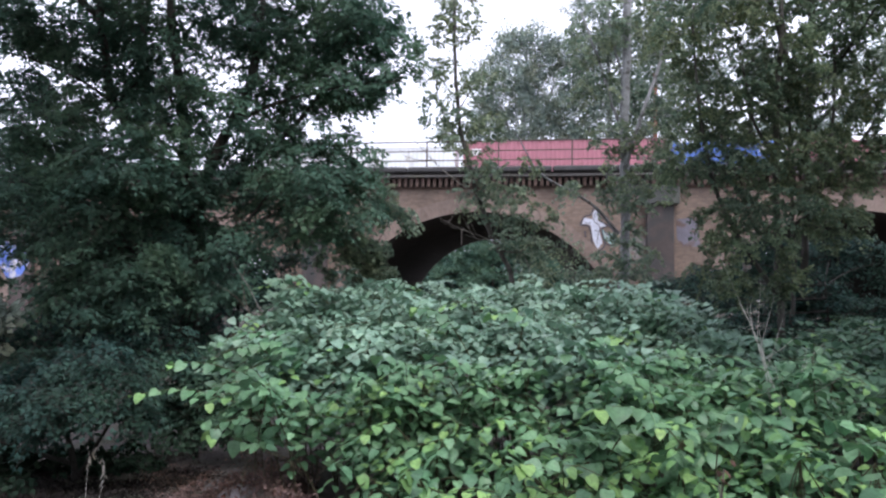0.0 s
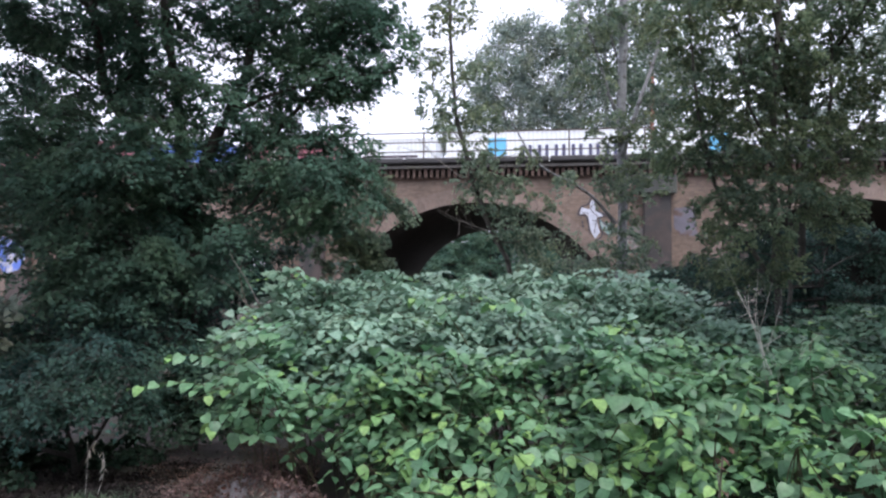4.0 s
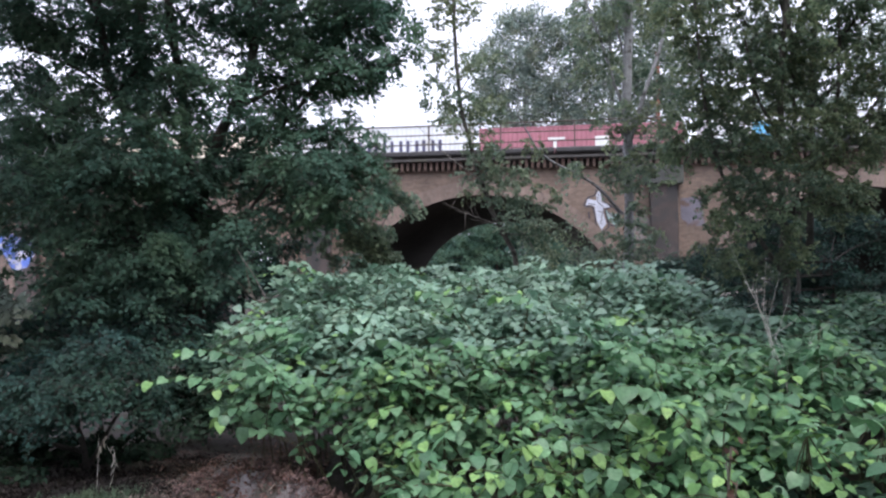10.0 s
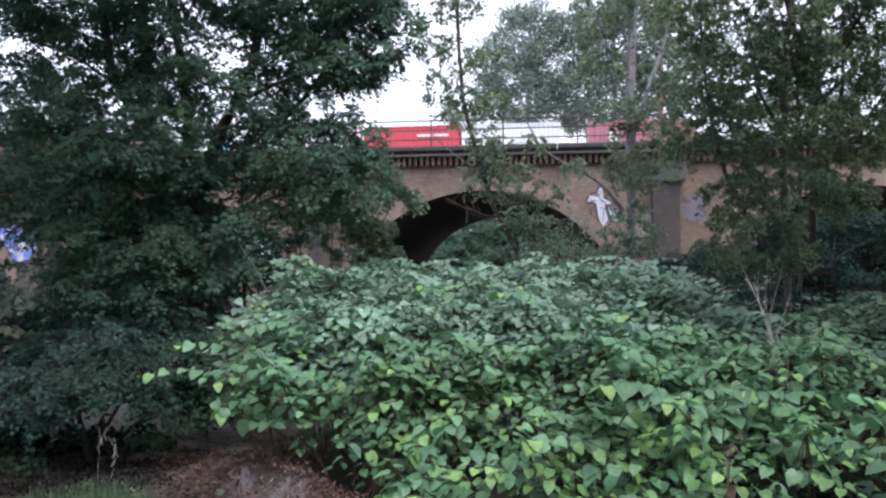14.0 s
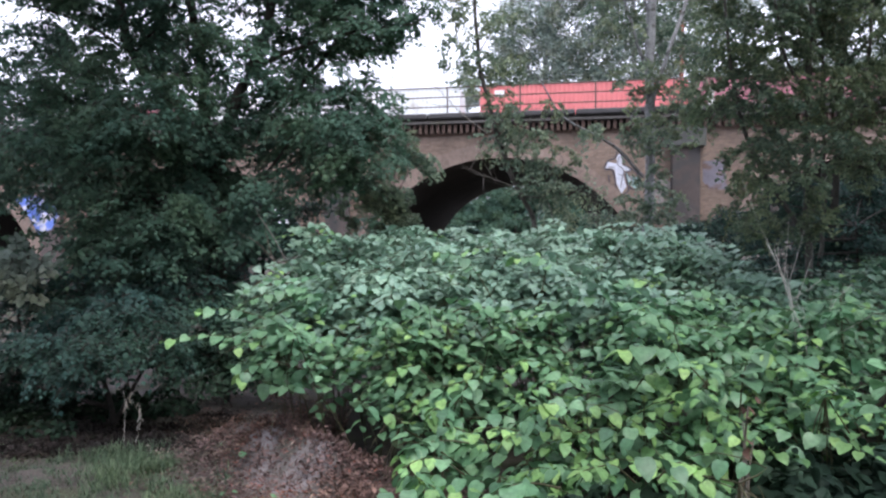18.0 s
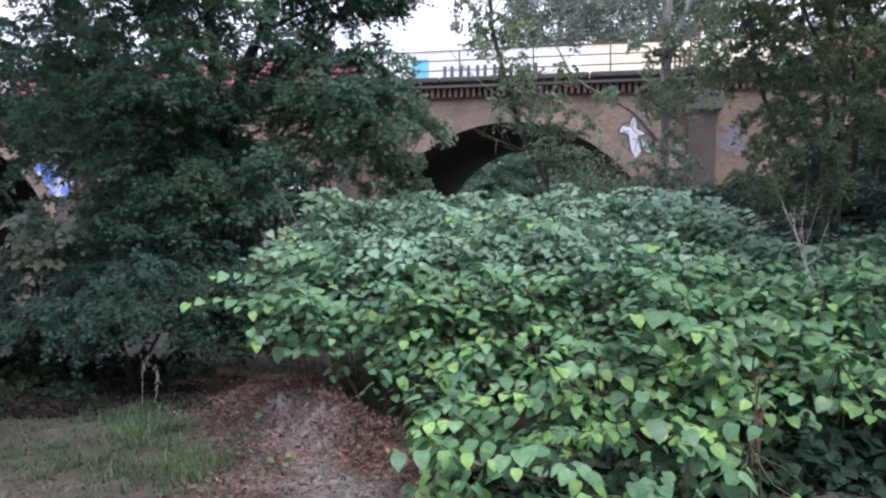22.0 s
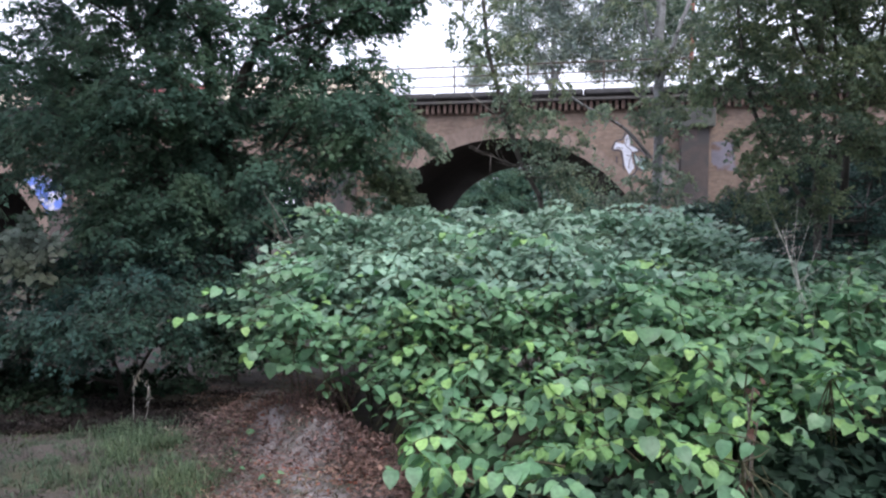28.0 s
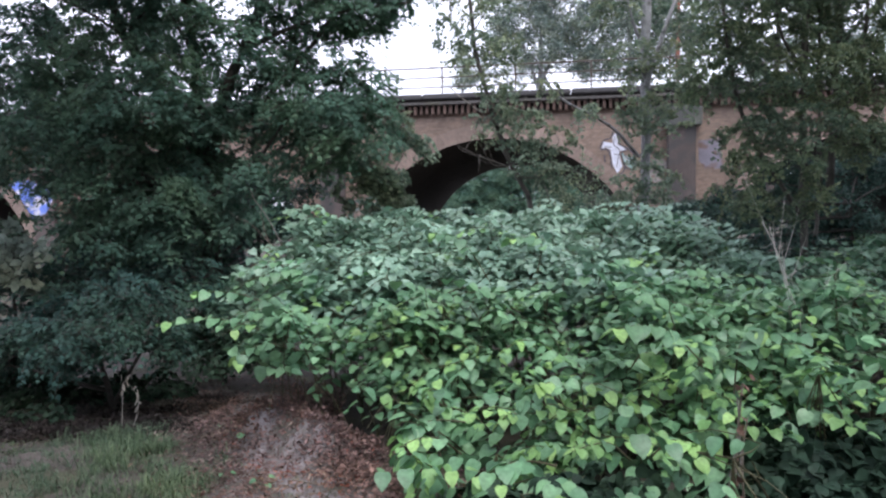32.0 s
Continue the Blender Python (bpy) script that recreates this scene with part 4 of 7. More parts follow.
for inner in ([(5.06, 4.66), (5.00, 4.33), (5.20, 4.14)], [(5.08, 4.24), (5.25, 4.06), (5.18, 3.70), (5.12, 3.36)], [(4.62, 4.24), (4.90, 4.20)], [(5.02, 3.92), (5.20, 3.86)]):
    stroke(inner, 0.015, "thin dark line inside the white cross", 0.016)
stroke([(4.98, 4.88), (4.89, 4.58), (4.62, 4.50), (4.46, 4.15), (4.81, 4.05), (4.95, 3.30), (5.16, 3.02)], 0.03, "dark sprayed outline round the white cross")
stroke([(5.07, 4.88), (5.23, 4.55), (5.26, 4.30), (5.58, 4.13), (5.33, 3.95), (5.45, 3.29), (5.16, 3.02)], 0.03, "dark sprayed outline round the white cross")
stroke([(4.63, 3.89), (4.72, 3.30), (5.09, 2.97)], 0.025, "thin dark sprayed line")
stroke([(5.40, 3.90), (5.67, 3.66), (5.90, 3.75), (5.92, 3.38), (5.58, 3.29), (5.36, 3.57)], 0.025, "dark sprayed outline of the teal shape")
stroke([(5.49, 4.17), (5.71, 4.03), (5.87, 3.79)], 0.03, "thin dark sprayed line")
painted("graffiti", [(a, b) for a, b in ((5.31, 3.99), (5.63, 3.75), (5.87, 3.79), (5.90, 3.38), (5.68, 3.33), (5.40, 3.53))], M_TEAL, "pale teal spray painting on the brick wall")
painted("graffiti", [(a, b) for a, b in ((6.48, 3.62), (6.90, 3.77), (7.15, 3.49), (7.14, 2.85), (6.72, 2.58), (6.44, 3.00))], M_FADED, "faded white paint patch on the brick pier")
painted("graffiti", [(a, b) for a, b in ((8.37, 4.38), (9.19, 4.45), (9.34, 3.22), (8.61, 3.24), (8.38, 3.58))], M_LILAC, "faded lilac paint patch on the brick pier")
PL = min((pier(k) for k in range(NARCH[0], NARCH[1] + 2)), key=lambda p: abs(p + 21.4))
painted("graffiti", [(a, b) for a, b in ((-23.75, 3.05), (-22.9, 3.45), (-22.0, 3.30), (-22.0, 1.55), (-22.7, 1.50), (-23.1, 1.95))], M_BLUES, "blue and white spray painting on the brick pier")
painted("graffiti", [(PL - 0.5, 3.25), (PL + 0.3, 2.95), (PL + 0.5, 2.35), (PL + 0.1, 1.75), (PL - 0.5, 1.6)], M_BLUES, "blue and white spray painting on the pilaster", 0.326)


# ---- far side: woods behind the viaduct ----
high_rng = np.random.default_rng(5)
# overhead foliage, mostly out of view, added to shade both sides
left_shade_crown = [(float(-9 + 8.6 * high_rng.random()), float(10 + 5 * high_rng.random()), float(7.6 + 2.6 * high_rng.random()), 1.3) for i in range(34)] + [(float(-10.5 + 7.5 * high_rng.random()), float(3.0 + 6 * high_rng.random()), float(6.6 + 2 * high_rng.random()), 1.3) for i in range(26)] + [(float(-8.5 + 5 * high_rng.random()), float(6.5 + 3.5 * high_rng.random()), float(7.2 + 1.5 * high_rng.random()), 1.2) for i in range(12)]
right_shade_crown = [(float(4.5 + 7 * high_rng.random()), float(12.0 + 4 * high_rng.random()), float(7.8 + 3 * high_rng.random()), 1.3) for i in range(22)] + [(float(4.6 + 5.5 * high_rng.random()), float(3.5 + 6.5 * high_rng.random()), float(6.4 + 2.2 * high_rng.random()), 1.3) for i in range(30)] + [(float(4.8 + 4.5 * high_rng.random()), float(6.0 + 4 * high_rng.random()), float(5.6 + 0.9 * high_rng.random()), 0.9) for i in range(14)]
grow_tree("maple_tree", "dense dark green maple tree with several stems", "tree",
    [([(-3.78, 12.0, 1.05), (-3.84, 12.0, 2.13), (-3.92, 12.0, 3.32), (-3.96, 12.0, 4.22), (-4.10, 12.0, 5.13), (-4.25, 12.0, 6.03), (-4.32, 12.0, 7.56)], 0.17, 0.05),
     ([(-3.86, 12.0, 2.43), (-3.59, 12.0, 3.43), (-3.36, 12.0, 4.03), (-3.11, 12.0, 4.52), (-2.83, 12.0, 5.21), (-2.74, 12.0, 6.08), (-2.59, 12.0, 7.31)], 0.13, 0.04),
     ([(-3.89, 12.0, 2.63), (-4.34, 12.2, 3.24), (-4.90, 12.3, 4.27), (-5.27, 12.3, 4.88), (-5.40, 12.2, 5.66), (-5.50, 12.1, 6.65), (-5.56, 12.0, 7.52)], 0.12, 0.05),
     ([(-3.11, 12.0, 4.52), (-2.55, 11.8, 4.71), (-1.98, 11.6, 4.86), (-1.19, 11.4, 5.02), (-0.23, 11.2, 5.08)], 0.045, 0.012),
     ([(-3.00, 12.0, 3.34), (-2.20, 11.8, 4.26), (-1.73, 11.6, 4.67), (-1.39, 11.5, 5.24), (-1.02, 11.5, 6.04)], 0.05, 0.02),
     ([(-5.27, 12.3, 4.82), (-5.78, 12.2, 5.19), (-6.42, 12.1, 5.50), (-6.95, 12.0, 5.61)], 0.035, 0.012),
     ([(-5.27, 12.3, 4.82), (-4.70, 12.2, 5.58), (-4.25, 12.0, 6.34)], 0.04, 0.018),
     ([(-3.96, 12.0, 4.32), (-4.32, 12.0, 5.12), (-4.83, 12.0, 5.81)], 0.03, 0.012)],
    [(-6.58, 12.0, 6.17, 0.70, 0.45), (-5.79, 12.2, 5.76, 0.71, 0.41), (-4.94, 12.0, 6.32, 0.60, 0.45), (-3.88, 11.8, 5.97, 0.64, 0.54), (-2.86, 12.0, 6.12, 0.80, 0.60), (-1.83, 11.8, 6.03, 0.69, 0.59), (-0.93, 11.6, 6.08, 0.68, 0.58), (-1.29, 11.5, 5.15, 0.77, 0.48), (-0.23, 11.4, 5.34, 0.48, 0.62), (-2.45, 12.0, 5.16, 0.70, 0.45), (-3.48, 11.2, 4.53, 0.75, 0.42), (-4.21, 10.8, 3.51, 0.99, 0.54), (-5.97, 11.5, 3.98, 0.87, 0.53), (-1.57, 11.5, 4.07, 0.63, 0.38), (-0.97, 11.3, 3.80, 0.43, 0.38), (-6.90, 12.3, 4.94, 0.51, 0.36), (-2.68, 12.0, 4.20, 0.60, 0.40), (-5.81, 12.3, 4.86, 0.62, 0.31), (-4.75, 12.1, 4.72, 0.56, 0.51), (-3.35, 12.0, 4.25, 0.55, 0.45), (-4.41, 12.0, 5.45, 0.70, 0.45), (-5.14, 12.1, 5.88, 0.51, 0.41)],
    0.10, L_MAPLE, M_BARK, 0.275, 0.36, 5, 4, seed=11, deep=1.0, swell=1.17, thin=(4.7, 0.06))
grow_tree("maple_tree", "dark green maple crowding against the viaduct wall", "tree",
    [([(-9.39, 12.6, 0.90), (-9.21, 12.6, 2.16), (-8.83, 12.6, 3.40), (-8.55, 12.6, 4.62), (-8.38, 12.6, 5.82)], 0.100, 0.030),
     ([(-9.01, 12.5, 2.57), (-8.04, 12.5, 3.28), (-7.10, 12.5, 3.69)], 0.040, 0.012)],
    [(-8.38, 12.5, 4.59, 0.73, 0.52), (-7.70, 12.5, 3.99, 0.73, 0.47), (-7.92, 12.3, 3.16, 0.77, 0.46), (-7.17, 12.2, 2.80, 0.61, 0.33), (-8.74, 12.5, 3.69, 0.63, 0.63), (-8.56, 12.3, 2.61, 0.51, 0.31), (-6.75, 12.4, 3.37, 0.62, 0.42), (-7.03, 12.6, 4.22, 0.53, 0.37), (-7.80, 12.4, 2.49, 0.47, 0.26), (-6.22, 12.2, 2.37, 0.46, 0.41), (-7.49, 12.0, 1.47, 0.45, 0.25), (-6.30, 12.0, 1.51, 0.35, 0.40), (-7.18, 12.3, 2.62, 0.41, 0.19), (-8.45, 12.2, 1.95, 0.50, 0.40), (-7.21, 12.6, 5.17, 0.58, 0.47), (-6.35, 12.7, 4.57, 0.53, 0.43), (-5.34, 12.6, 5.38, 0.47, 0.47), (-6.87, 12.7, 6.04, 0.53, 0.37), (-7.50, 12.2, 2.15, 0.22, 0.16), (-7.21, 12.2, 1.70, 0.20, 0.12), (-7.17, 12.4, 2.85, 0.62, 0.29), (-7.94, 12.4, 3.03, 0.62, 0.31), (-6.84, 12.2, 2.15, 0.31, 0.14), (-6.46, 12.3, 2.66, 0.41, 0.41)],
    0.10, L_MAPLE, M_BARK, 0.285, 0.36, 5, 4, seed=15, deep=0.9)
grow_tree("maple_tree", "dark green low branches of a maple before the viaduct", "tree",
    [([(-3.56, 11.6, 1.07), (-3.69, 11.5, 1.83), (-3.92, 11.3, 2.57), (-4.10, 11.0, 3.27)], 0.08, 0.03),
     ([(-3.62, 11.5, 1.93), (-2.84, 11.4, 2.50), (-1.88, 11.2, 2.87), (-0.93, 11.0, 2.86)], 0.05, 0.014),
     ([(-3.69, 11.5, 1.83), (-4.50, 11.2, 2.19), (-5.31, 11.0, 2.53), (-6.11, 11.0, 2.88)], 0.055, 0.014),
     ([(-2.84, 11.4, 2.50), (-2.09, 11.3, 3.35), (-1.14, 11.2, 3.54)], 0.03, 0.012)],
    [(-5.86, 11.0, 3.16, 0.74, 0.55), (-4.97, 10.8, 2.79, 0.72, 0.54), (-4.07, 11.2, 2.84, 0.56, 0.47), (-6.03, 11.2, 2.35, 0.50, 0.26), (-5.03, 10.8, 2.03, 0.72, 0.45), (-4.24, 11.0, 2.00, 0.74, 0.46), (-4.67, 11.0, 1.46, 1.01, 0.37), (-3.56, 11.4, 1.74, 0.57, 0.48), (-2.95, 11.8, 3.31, 0.69, 0.49), (-1.90, 11.3, 3.26, 0.66, 0.43), (-1.12, 11.0, 3.18, 0.64, 0.41), (-1.75, 11.0, 2.62, 0.64, 0.37), (-0.92, 10.9, 2.72, 0.46, 0.32), (-2.88, 11.2, 2.30, 0.47, 0.42), (-2.37, 11.4, 2.36, 0.38, 0.24), (-3.80, 11.8, 2.61, 0.49, 0.59), (-2.95, 11.2, 1.65, 0.42, 0.33)],
    0.095, L_MAPLE, M_BARK, 0.26, 0.36, 5, 4, seed=12, deep=1.2, swell=1.12)
grow_tree("dark_shrub", "low blue-green shrub beside the bare path", "shrub",
    [([(-4.14, 8.8, -0.88), (-4.15, 8.7, -0.58), (-4.27, 8.5, 0.10), (-4.54, 8.5, 0.39)], 0.045, 0.014),
     ([(-4.12, 8.8, -0.80), (-3.72, 8.5, -0.24), (-3.38, 8.4, 0.22), (-3.06, 8.3, 0.10)], 0.035, 0.008),
     ([(-4.15, 8.7, -0.58), (-4.59, 8.4, -0.30), (-5.14, 8.4, -0.15)], 0.035, 0.01)],
    [(-3.87, 8.6, 0.66, 0.58, 0.25), (-4.47, 8.5, 0.39, 0.64, 0.28), (-5.11, 8.6, 0.09, 0.58, 0.32), (-3.82, 8.0, 0.30, 0.54, 0.26), (-3.37, 8.4, 0.33, 0.42, 0.28), (-3.20, 8.2, 0.13, 0.34, 0.19), (-4.25, 7.9, 0.04, 0.44, 0.18), (-5.09, 8.3, 0.06, 0.42, 0.18), (-6.11, 8.8, 0.07, 0.59, 0.44), (-3.68, 9.0, 0.61, 0.38, 0.23)],
    0.07, L_SHRUB, M_BARK, 0.165, 0.26, 5, 4, seed=13, deep=1.0, swell=0.95)
grow_tree("pale_shrub", "pale green shrub at the foot of the viaduct", "shrub",
    [([(-6.40, 10.6, -0.95), (-6.35, 10.5, 0.20), (-6.30, 10.5, 1.10)], 0.04, 0.015)],
    [(-6.37, 10.4, 1.33, 0.39, 0.26), (-5.98, 10.3, 1.16, 0.39, 0.26), (-6.48, 10.4, 0.81, 0.44, 0.26), (-5.95, 10.3, 0.73, 0.30, 0.26)],
    0.11, L_PALE, M_BARK, 0.26, 0.28, 3, 3, shape=LEAF_OVAL, seed=14)
# poplar with the grey trunk
grow_tree("poplar_tree", "tall grey-barked poplar with loose green foliage", "tree",
    [([(6.10, 19.0, 1.35), (6.15, 19.0, 2.64), (6.19, 19.0, 4.43), (6.21, 19.0, 6.07), (6.30, 19.0, 8.06), (6.29, 19.0, 9.89), (6.26, 19.0, 12.42)], 0.15, 0.12),
     ([(6.17, 18.8, 5.05), (6.57, 18.8, 6.44), (7.11, 18.8, 7.93), (7.50, 18.8, 9.85)], 0.07, 0.03),
     ([(5.97, 18.9, 3.12), (5.20, 18.6, 3.85), (4.49, 18.3, 4.23), (3.48, 18.0, 4.71), (2.76, 17.8, 5.71)], 0.05, 0.016),
     ([(6.21, 19.2, 5.95), (5.79, 19.2, 7.11), (5.41, 19.2, 8.27), (4.91, 19.2, 9.60)], 0.05, 0.025),
     ([(6.35, 19.3, 7.31), (5.99, 19.3, 8.65), (5.74, 19.3, 10.00)], 0.035, 0.02)],
    [(5.54, 19.2, 9.28, 0.96, 0.96), (6.87, 19.6, 9.81, 0.90, 0.82), (7.39, 19.4, 8.73, 0.73, 0.97), (5.32, 19.0, 7.54, 0.79, 0.87), (6.41, 19.8, 7.46, 0.66, 0.99), (7.43, 19.3, 7.00, 0.73, 0.81), (5.69, 18.6, 5.81, 0.62, 0.54), (6.99, 18.6, 5.51, 0.86, 0.62), (5.75, 18.3, 4.33, 0.69, 0.61), (6.42, 18.4, 4.04, 0.62, 0.54), (5.40, 18.2, 1.98, 0.69, 0.61), (6.28, 18.0, 2.14, 0.60, 0.60), (6.07, 18.3, 2.92, 0.46, 0.46), (4.74, 19.0, 8.51, 0.40, 0.95), (6.75, 18.4, 4.68, 0.62, 0.46), (4.26, 18.0, 4.27, 0.38, 0.21)],
    0.10, L_POPLAR, M_BARKG, 0.36, 0.40, 4, 4, 0.3, LEAF_OVAL, seed=21, twig_r=0.004, sparse=0.1)
# slender tree before the arch
grow_tree("slender_tree", "slender leaning young tree before the dark arch", "tree",
    [([(2.65, 17.0, 1.37), (2.36, 17.0, 2.37), (2.02, 17.0, 3.08), (1.67, 17.0, 4.09), (1.43, 17.0, 4.95), (1.19, 17.0, 6.04), (1.08, 17.0, 7.28), (1.04, 17.0, 9.04)], 0.075, 0.04),
     ([(2.24, 16.7, 2.50), (2.88, 16.7, 2.51), (3.24, 16.7, 3.36)], 0.025, 0.01),
     ([(2.03, 17.1, 3.09), (2.44, 17.1, 3.82), (2.58, 17.1, 4.70)], 0.022, 0.008),
     ([(1.20, 17.1, 6.06), (1.69, 17.1, 6.88), (1.83, 17.1, 7.63)], 0.018, 0.008),
     ([(1.43, 17.0, 4.95), (0.82, 17.0, 6.10), (0.59, 17.0, 7.27)], 0.016, 0.007)],
    [(1.16, 17.0, 8.46, 0.64, 0.71), (0.66, 17.0, 7.27, 0.50, 0.57), (1.68, 17.0, 6.78, 0.70, 0.45), (0.74, 17.0, 6.10, 0.57, 0.50), (1.76, 17.0, 5.76, 0.70, 0.40), (1.11, 17.0, 5.38, 0.50, 0.40), (1.82, 16.8, 4.64, 0.55, 0.45), (1.82, 16.8, 3.78, 0.70, 0.60), (2.61, 16.8, 3.65, 0.66, 0.60), (2.60, 16.8, 2.79, 0.55, 0.46), (3.02, 16.7, 2.65, 0.50, 0.55), (3.02, 16.8, 1.94, 0.50, 0.35), (3.42, 16.9, 3.38, 0.40, 0.33), (3.00, 17.0, 4.69, 0.40, 0.28)],
    0.085, L_POPLAR, M_BARKM, 0.30, 0.30, 3, 4, 0.4, LEAF_OVAL, seed=22, holes=0.25)
# trees to the east of the arch
grow_tree("willow_tree", "loose grey-green tree with several dark stems", "tree",
    [([(6.86, 12.0, 0.90), (6.78, 12.0, 2.45), (6.76, 12.0, 3.91), (6.78, 12.0, 5.28), (6.86, 12.0, 6.56), (6.90, 12.0, 7.85)], 0.075, 0.04),
     ([(6.76, 12.0, 1.52), (5.88, 11.8, 2.73), (5.33, 11.6, 3.92), (5.18, 11.7, 5.26), (5.23, 11.9, 6.89)], 0.045, 0.018),
     ([(6.80, 12.0, 1.93), (7.66, 12.1, 3.52), (8.02, 12.2, 4.93), (8.10, 12.2, 6.45)], 0.05, 0.025),
     ([(6.76, 12.0, 3.91), (6.32, 12.0, 4.85), (6.12, 12.1, 6.04)], 0.035, 0.014),
     ([(7.66, 12.1, 3.52), (8.37, 12.0, 4.36), (8.75, 11.9, 5.08)], 0.03, 0.012)],
    [(5.11, 12.0, 6.29, 0.60, 0.60), (6.17, 12.3, 6.87, 0.62, 0.51), (6.82, 12.0, 5.92, 0.65, 0.60), (8.05, 12.2, 6.56, 0.61, 0.61), (8.79, 12.0, 6.29, 0.60, 0.70), (5.22, 11.8, 4.98, 0.59, 0.49), (6.33, 12.0, 4.95, 0.60, 0.50), (7.64, 12.2, 5.14, 0.71, 0.51), (8.65, 12.0, 5.00, 0.60, 0.50), (5.02, 11.7, 3.98, 0.59, 0.44), (5.90, 11.6, 3.93, 0.63, 0.49), (7.28, 12.0, 4.02, 0.70, 0.50), (8.54, 12.1, 4.17, 0.71, 0.51), (5.62, 11.5, 2.85, 0.48, 0.53), (6.40, 11.6, 2.98, 0.63, 0.58), (7.75, 12.0, 3.09, 0.60, 0.55), (5.38, 11.4, 1.92, 0.40, 0.40), (6.18, 11.5, 1.97, 0.58, 0.43)],
    0.064, L_WILLOW, M_BARKM, 0.265, 0.30, 4, 5, 0.5, LEAF_OVAL, seed=23, deep=0.9, swell=1.22, thin=(5.0, 0.05))
grow_tree("willow_tree", "slim grey-green tree among the willows", "tree",
    [([(7.3, 12.6, 0.9), (7.3, 12.5, 3.0), (7.2, 12.4, 5.0), (7.0, 12.4, 7.2)], 0.05, 0.02), ([(7.25, 12.5, 4.2), (8.1, 12.4, 5.2), (8.6, 12.4, 5.9)], 0.02, 0.01), ([(7.2, 12.4, 5.2), (6.4, 12.4, 6.2), (5.8, 12.4, 7.0)], 0.02, 0.01)],
    [(5.72, 12.5, 7.05, 0.63, 0.42), (7.66, 12.4, 5.85, 0.52, 0.42), (8.67, 12.4, 5.77, 0.52, 0.42), (6.55, 12.4, 5.93, 0.47, 0.42), (5.75, 12.4, 5.75, 0.45, 0.40)],
    0.064, L_WILLOW, M_BARKM, 0.27, 0.30, 4, 5, 0.5, LEAF_OVAL, seed=24)
# shrubs at the feet of the piers
make_tree("pier_shrub", "light-dotted shrub at the arch's edge", "shrub",
    [([(5.57, 22.00, 0.79), (5.54, 22.00, 1.72), (5.44, 22.00, 2.65)], 0.03, 0.01)],
    [(5.17, 22.00, 2.47, 0.45), (5.77, 22.00, 2.00, 0.45), (4.74, 22.00, 2.93, 0.40), (6.33, 22.00, 1.53, 0.40), (5.39, 22.00, 1.54, 0.50), (4.69, 22.00, 1.97, 0.45), (5.14, 22.00, 2.52, 0.40), (5.64, 22.00, 2.12, 0.45), (4.33, 22.00, 1.61, 0.45), (6.07, 22.00, 1.70, 0.45), (5.08, 22.00, 3.10, 0.28), (5.50, 22.00, 2.79, 0.30), (6.72, 22.00, 1.61, 0.50), (7.26, 22.00, 1.97, 0.35)], 0.095, L_POPLAR, M_BARK, 0.26, 0.6, 3.5, seed=31, squash=1.0, loose=0.8)
grow_tree("pier_shrub", "grey-green leafy shrub beside the arch", "shrub",
    [([(-0.95, 13.1, -0.9), (-0.90, 13.0, 1.2), (-0.72, 13.0, 2.9)], 0.04, 0.012), ([(-0.85, 13.0, 2.0), (-0.35, 13.0, 2.9)], 0.015, 0.008)],
    [(-0.67, 13.0, 3.29, 0.38, 0.27), (-0.23, 13.0, 2.91, 0.38, 0.24), (-0.77, 13.0, 2.74, 0.49, 0.38), (-0.34, 13.0, 3.08, 0.49, 0.27), (-0.87, 13.0, 2.20, 0.49, 0.44), (-0.60, 13.0, 1.87, 0.38, 0.27), (-1.28, 12.8, 1.97, 0.43, 0.27), (-1.30, 12.9, 2.55, 0.40, 0.32)],
    0.075, L_POPLAR, M_BARK, 0.21, 0.28, 4, 4, 0.5, LEAF_OVAL, seed=32, swell=1.1)
grow_tree("pier_shrub", "thin twiggy shrub with pale stems before the pier", "shrub",
    [([(6.67, 20.0, 0.94), (6.66, 20.0, 1.94), (6.39, 20.0, 2.95)], 0.030, 0.010), ([(6.58, 20.0, 1.27), (5.90, 20.0, 2.11), (5.64, 20.0, 2.45)], 0.015, 0.006), ([(6.58, 20.0, 1.44), (7.24, 20.0, 2.28), (7.49, 20.0, 2.61)], 0.015, 0.006)],
    [(6.07, 20.0, 1.86, 0.59, 0.42), (6.99, 20.0, 2.11, 0.50, 0.50), (5.39, 20.0, 1.86, 0.59, 0.33), (7.50, 20.0, 1.69, 0.59, 0.42), (6.72, 20.5, 2.98, 0.43, 0.43), (4.89, 20.0, 2.12, 0.42, 0.25)],
    0.085, L_POPLAR, M_DEAD, 0.33, 0.34, 3, 3, 0.3, LEAF_OVAL, seed=33, twig_r=0.005)
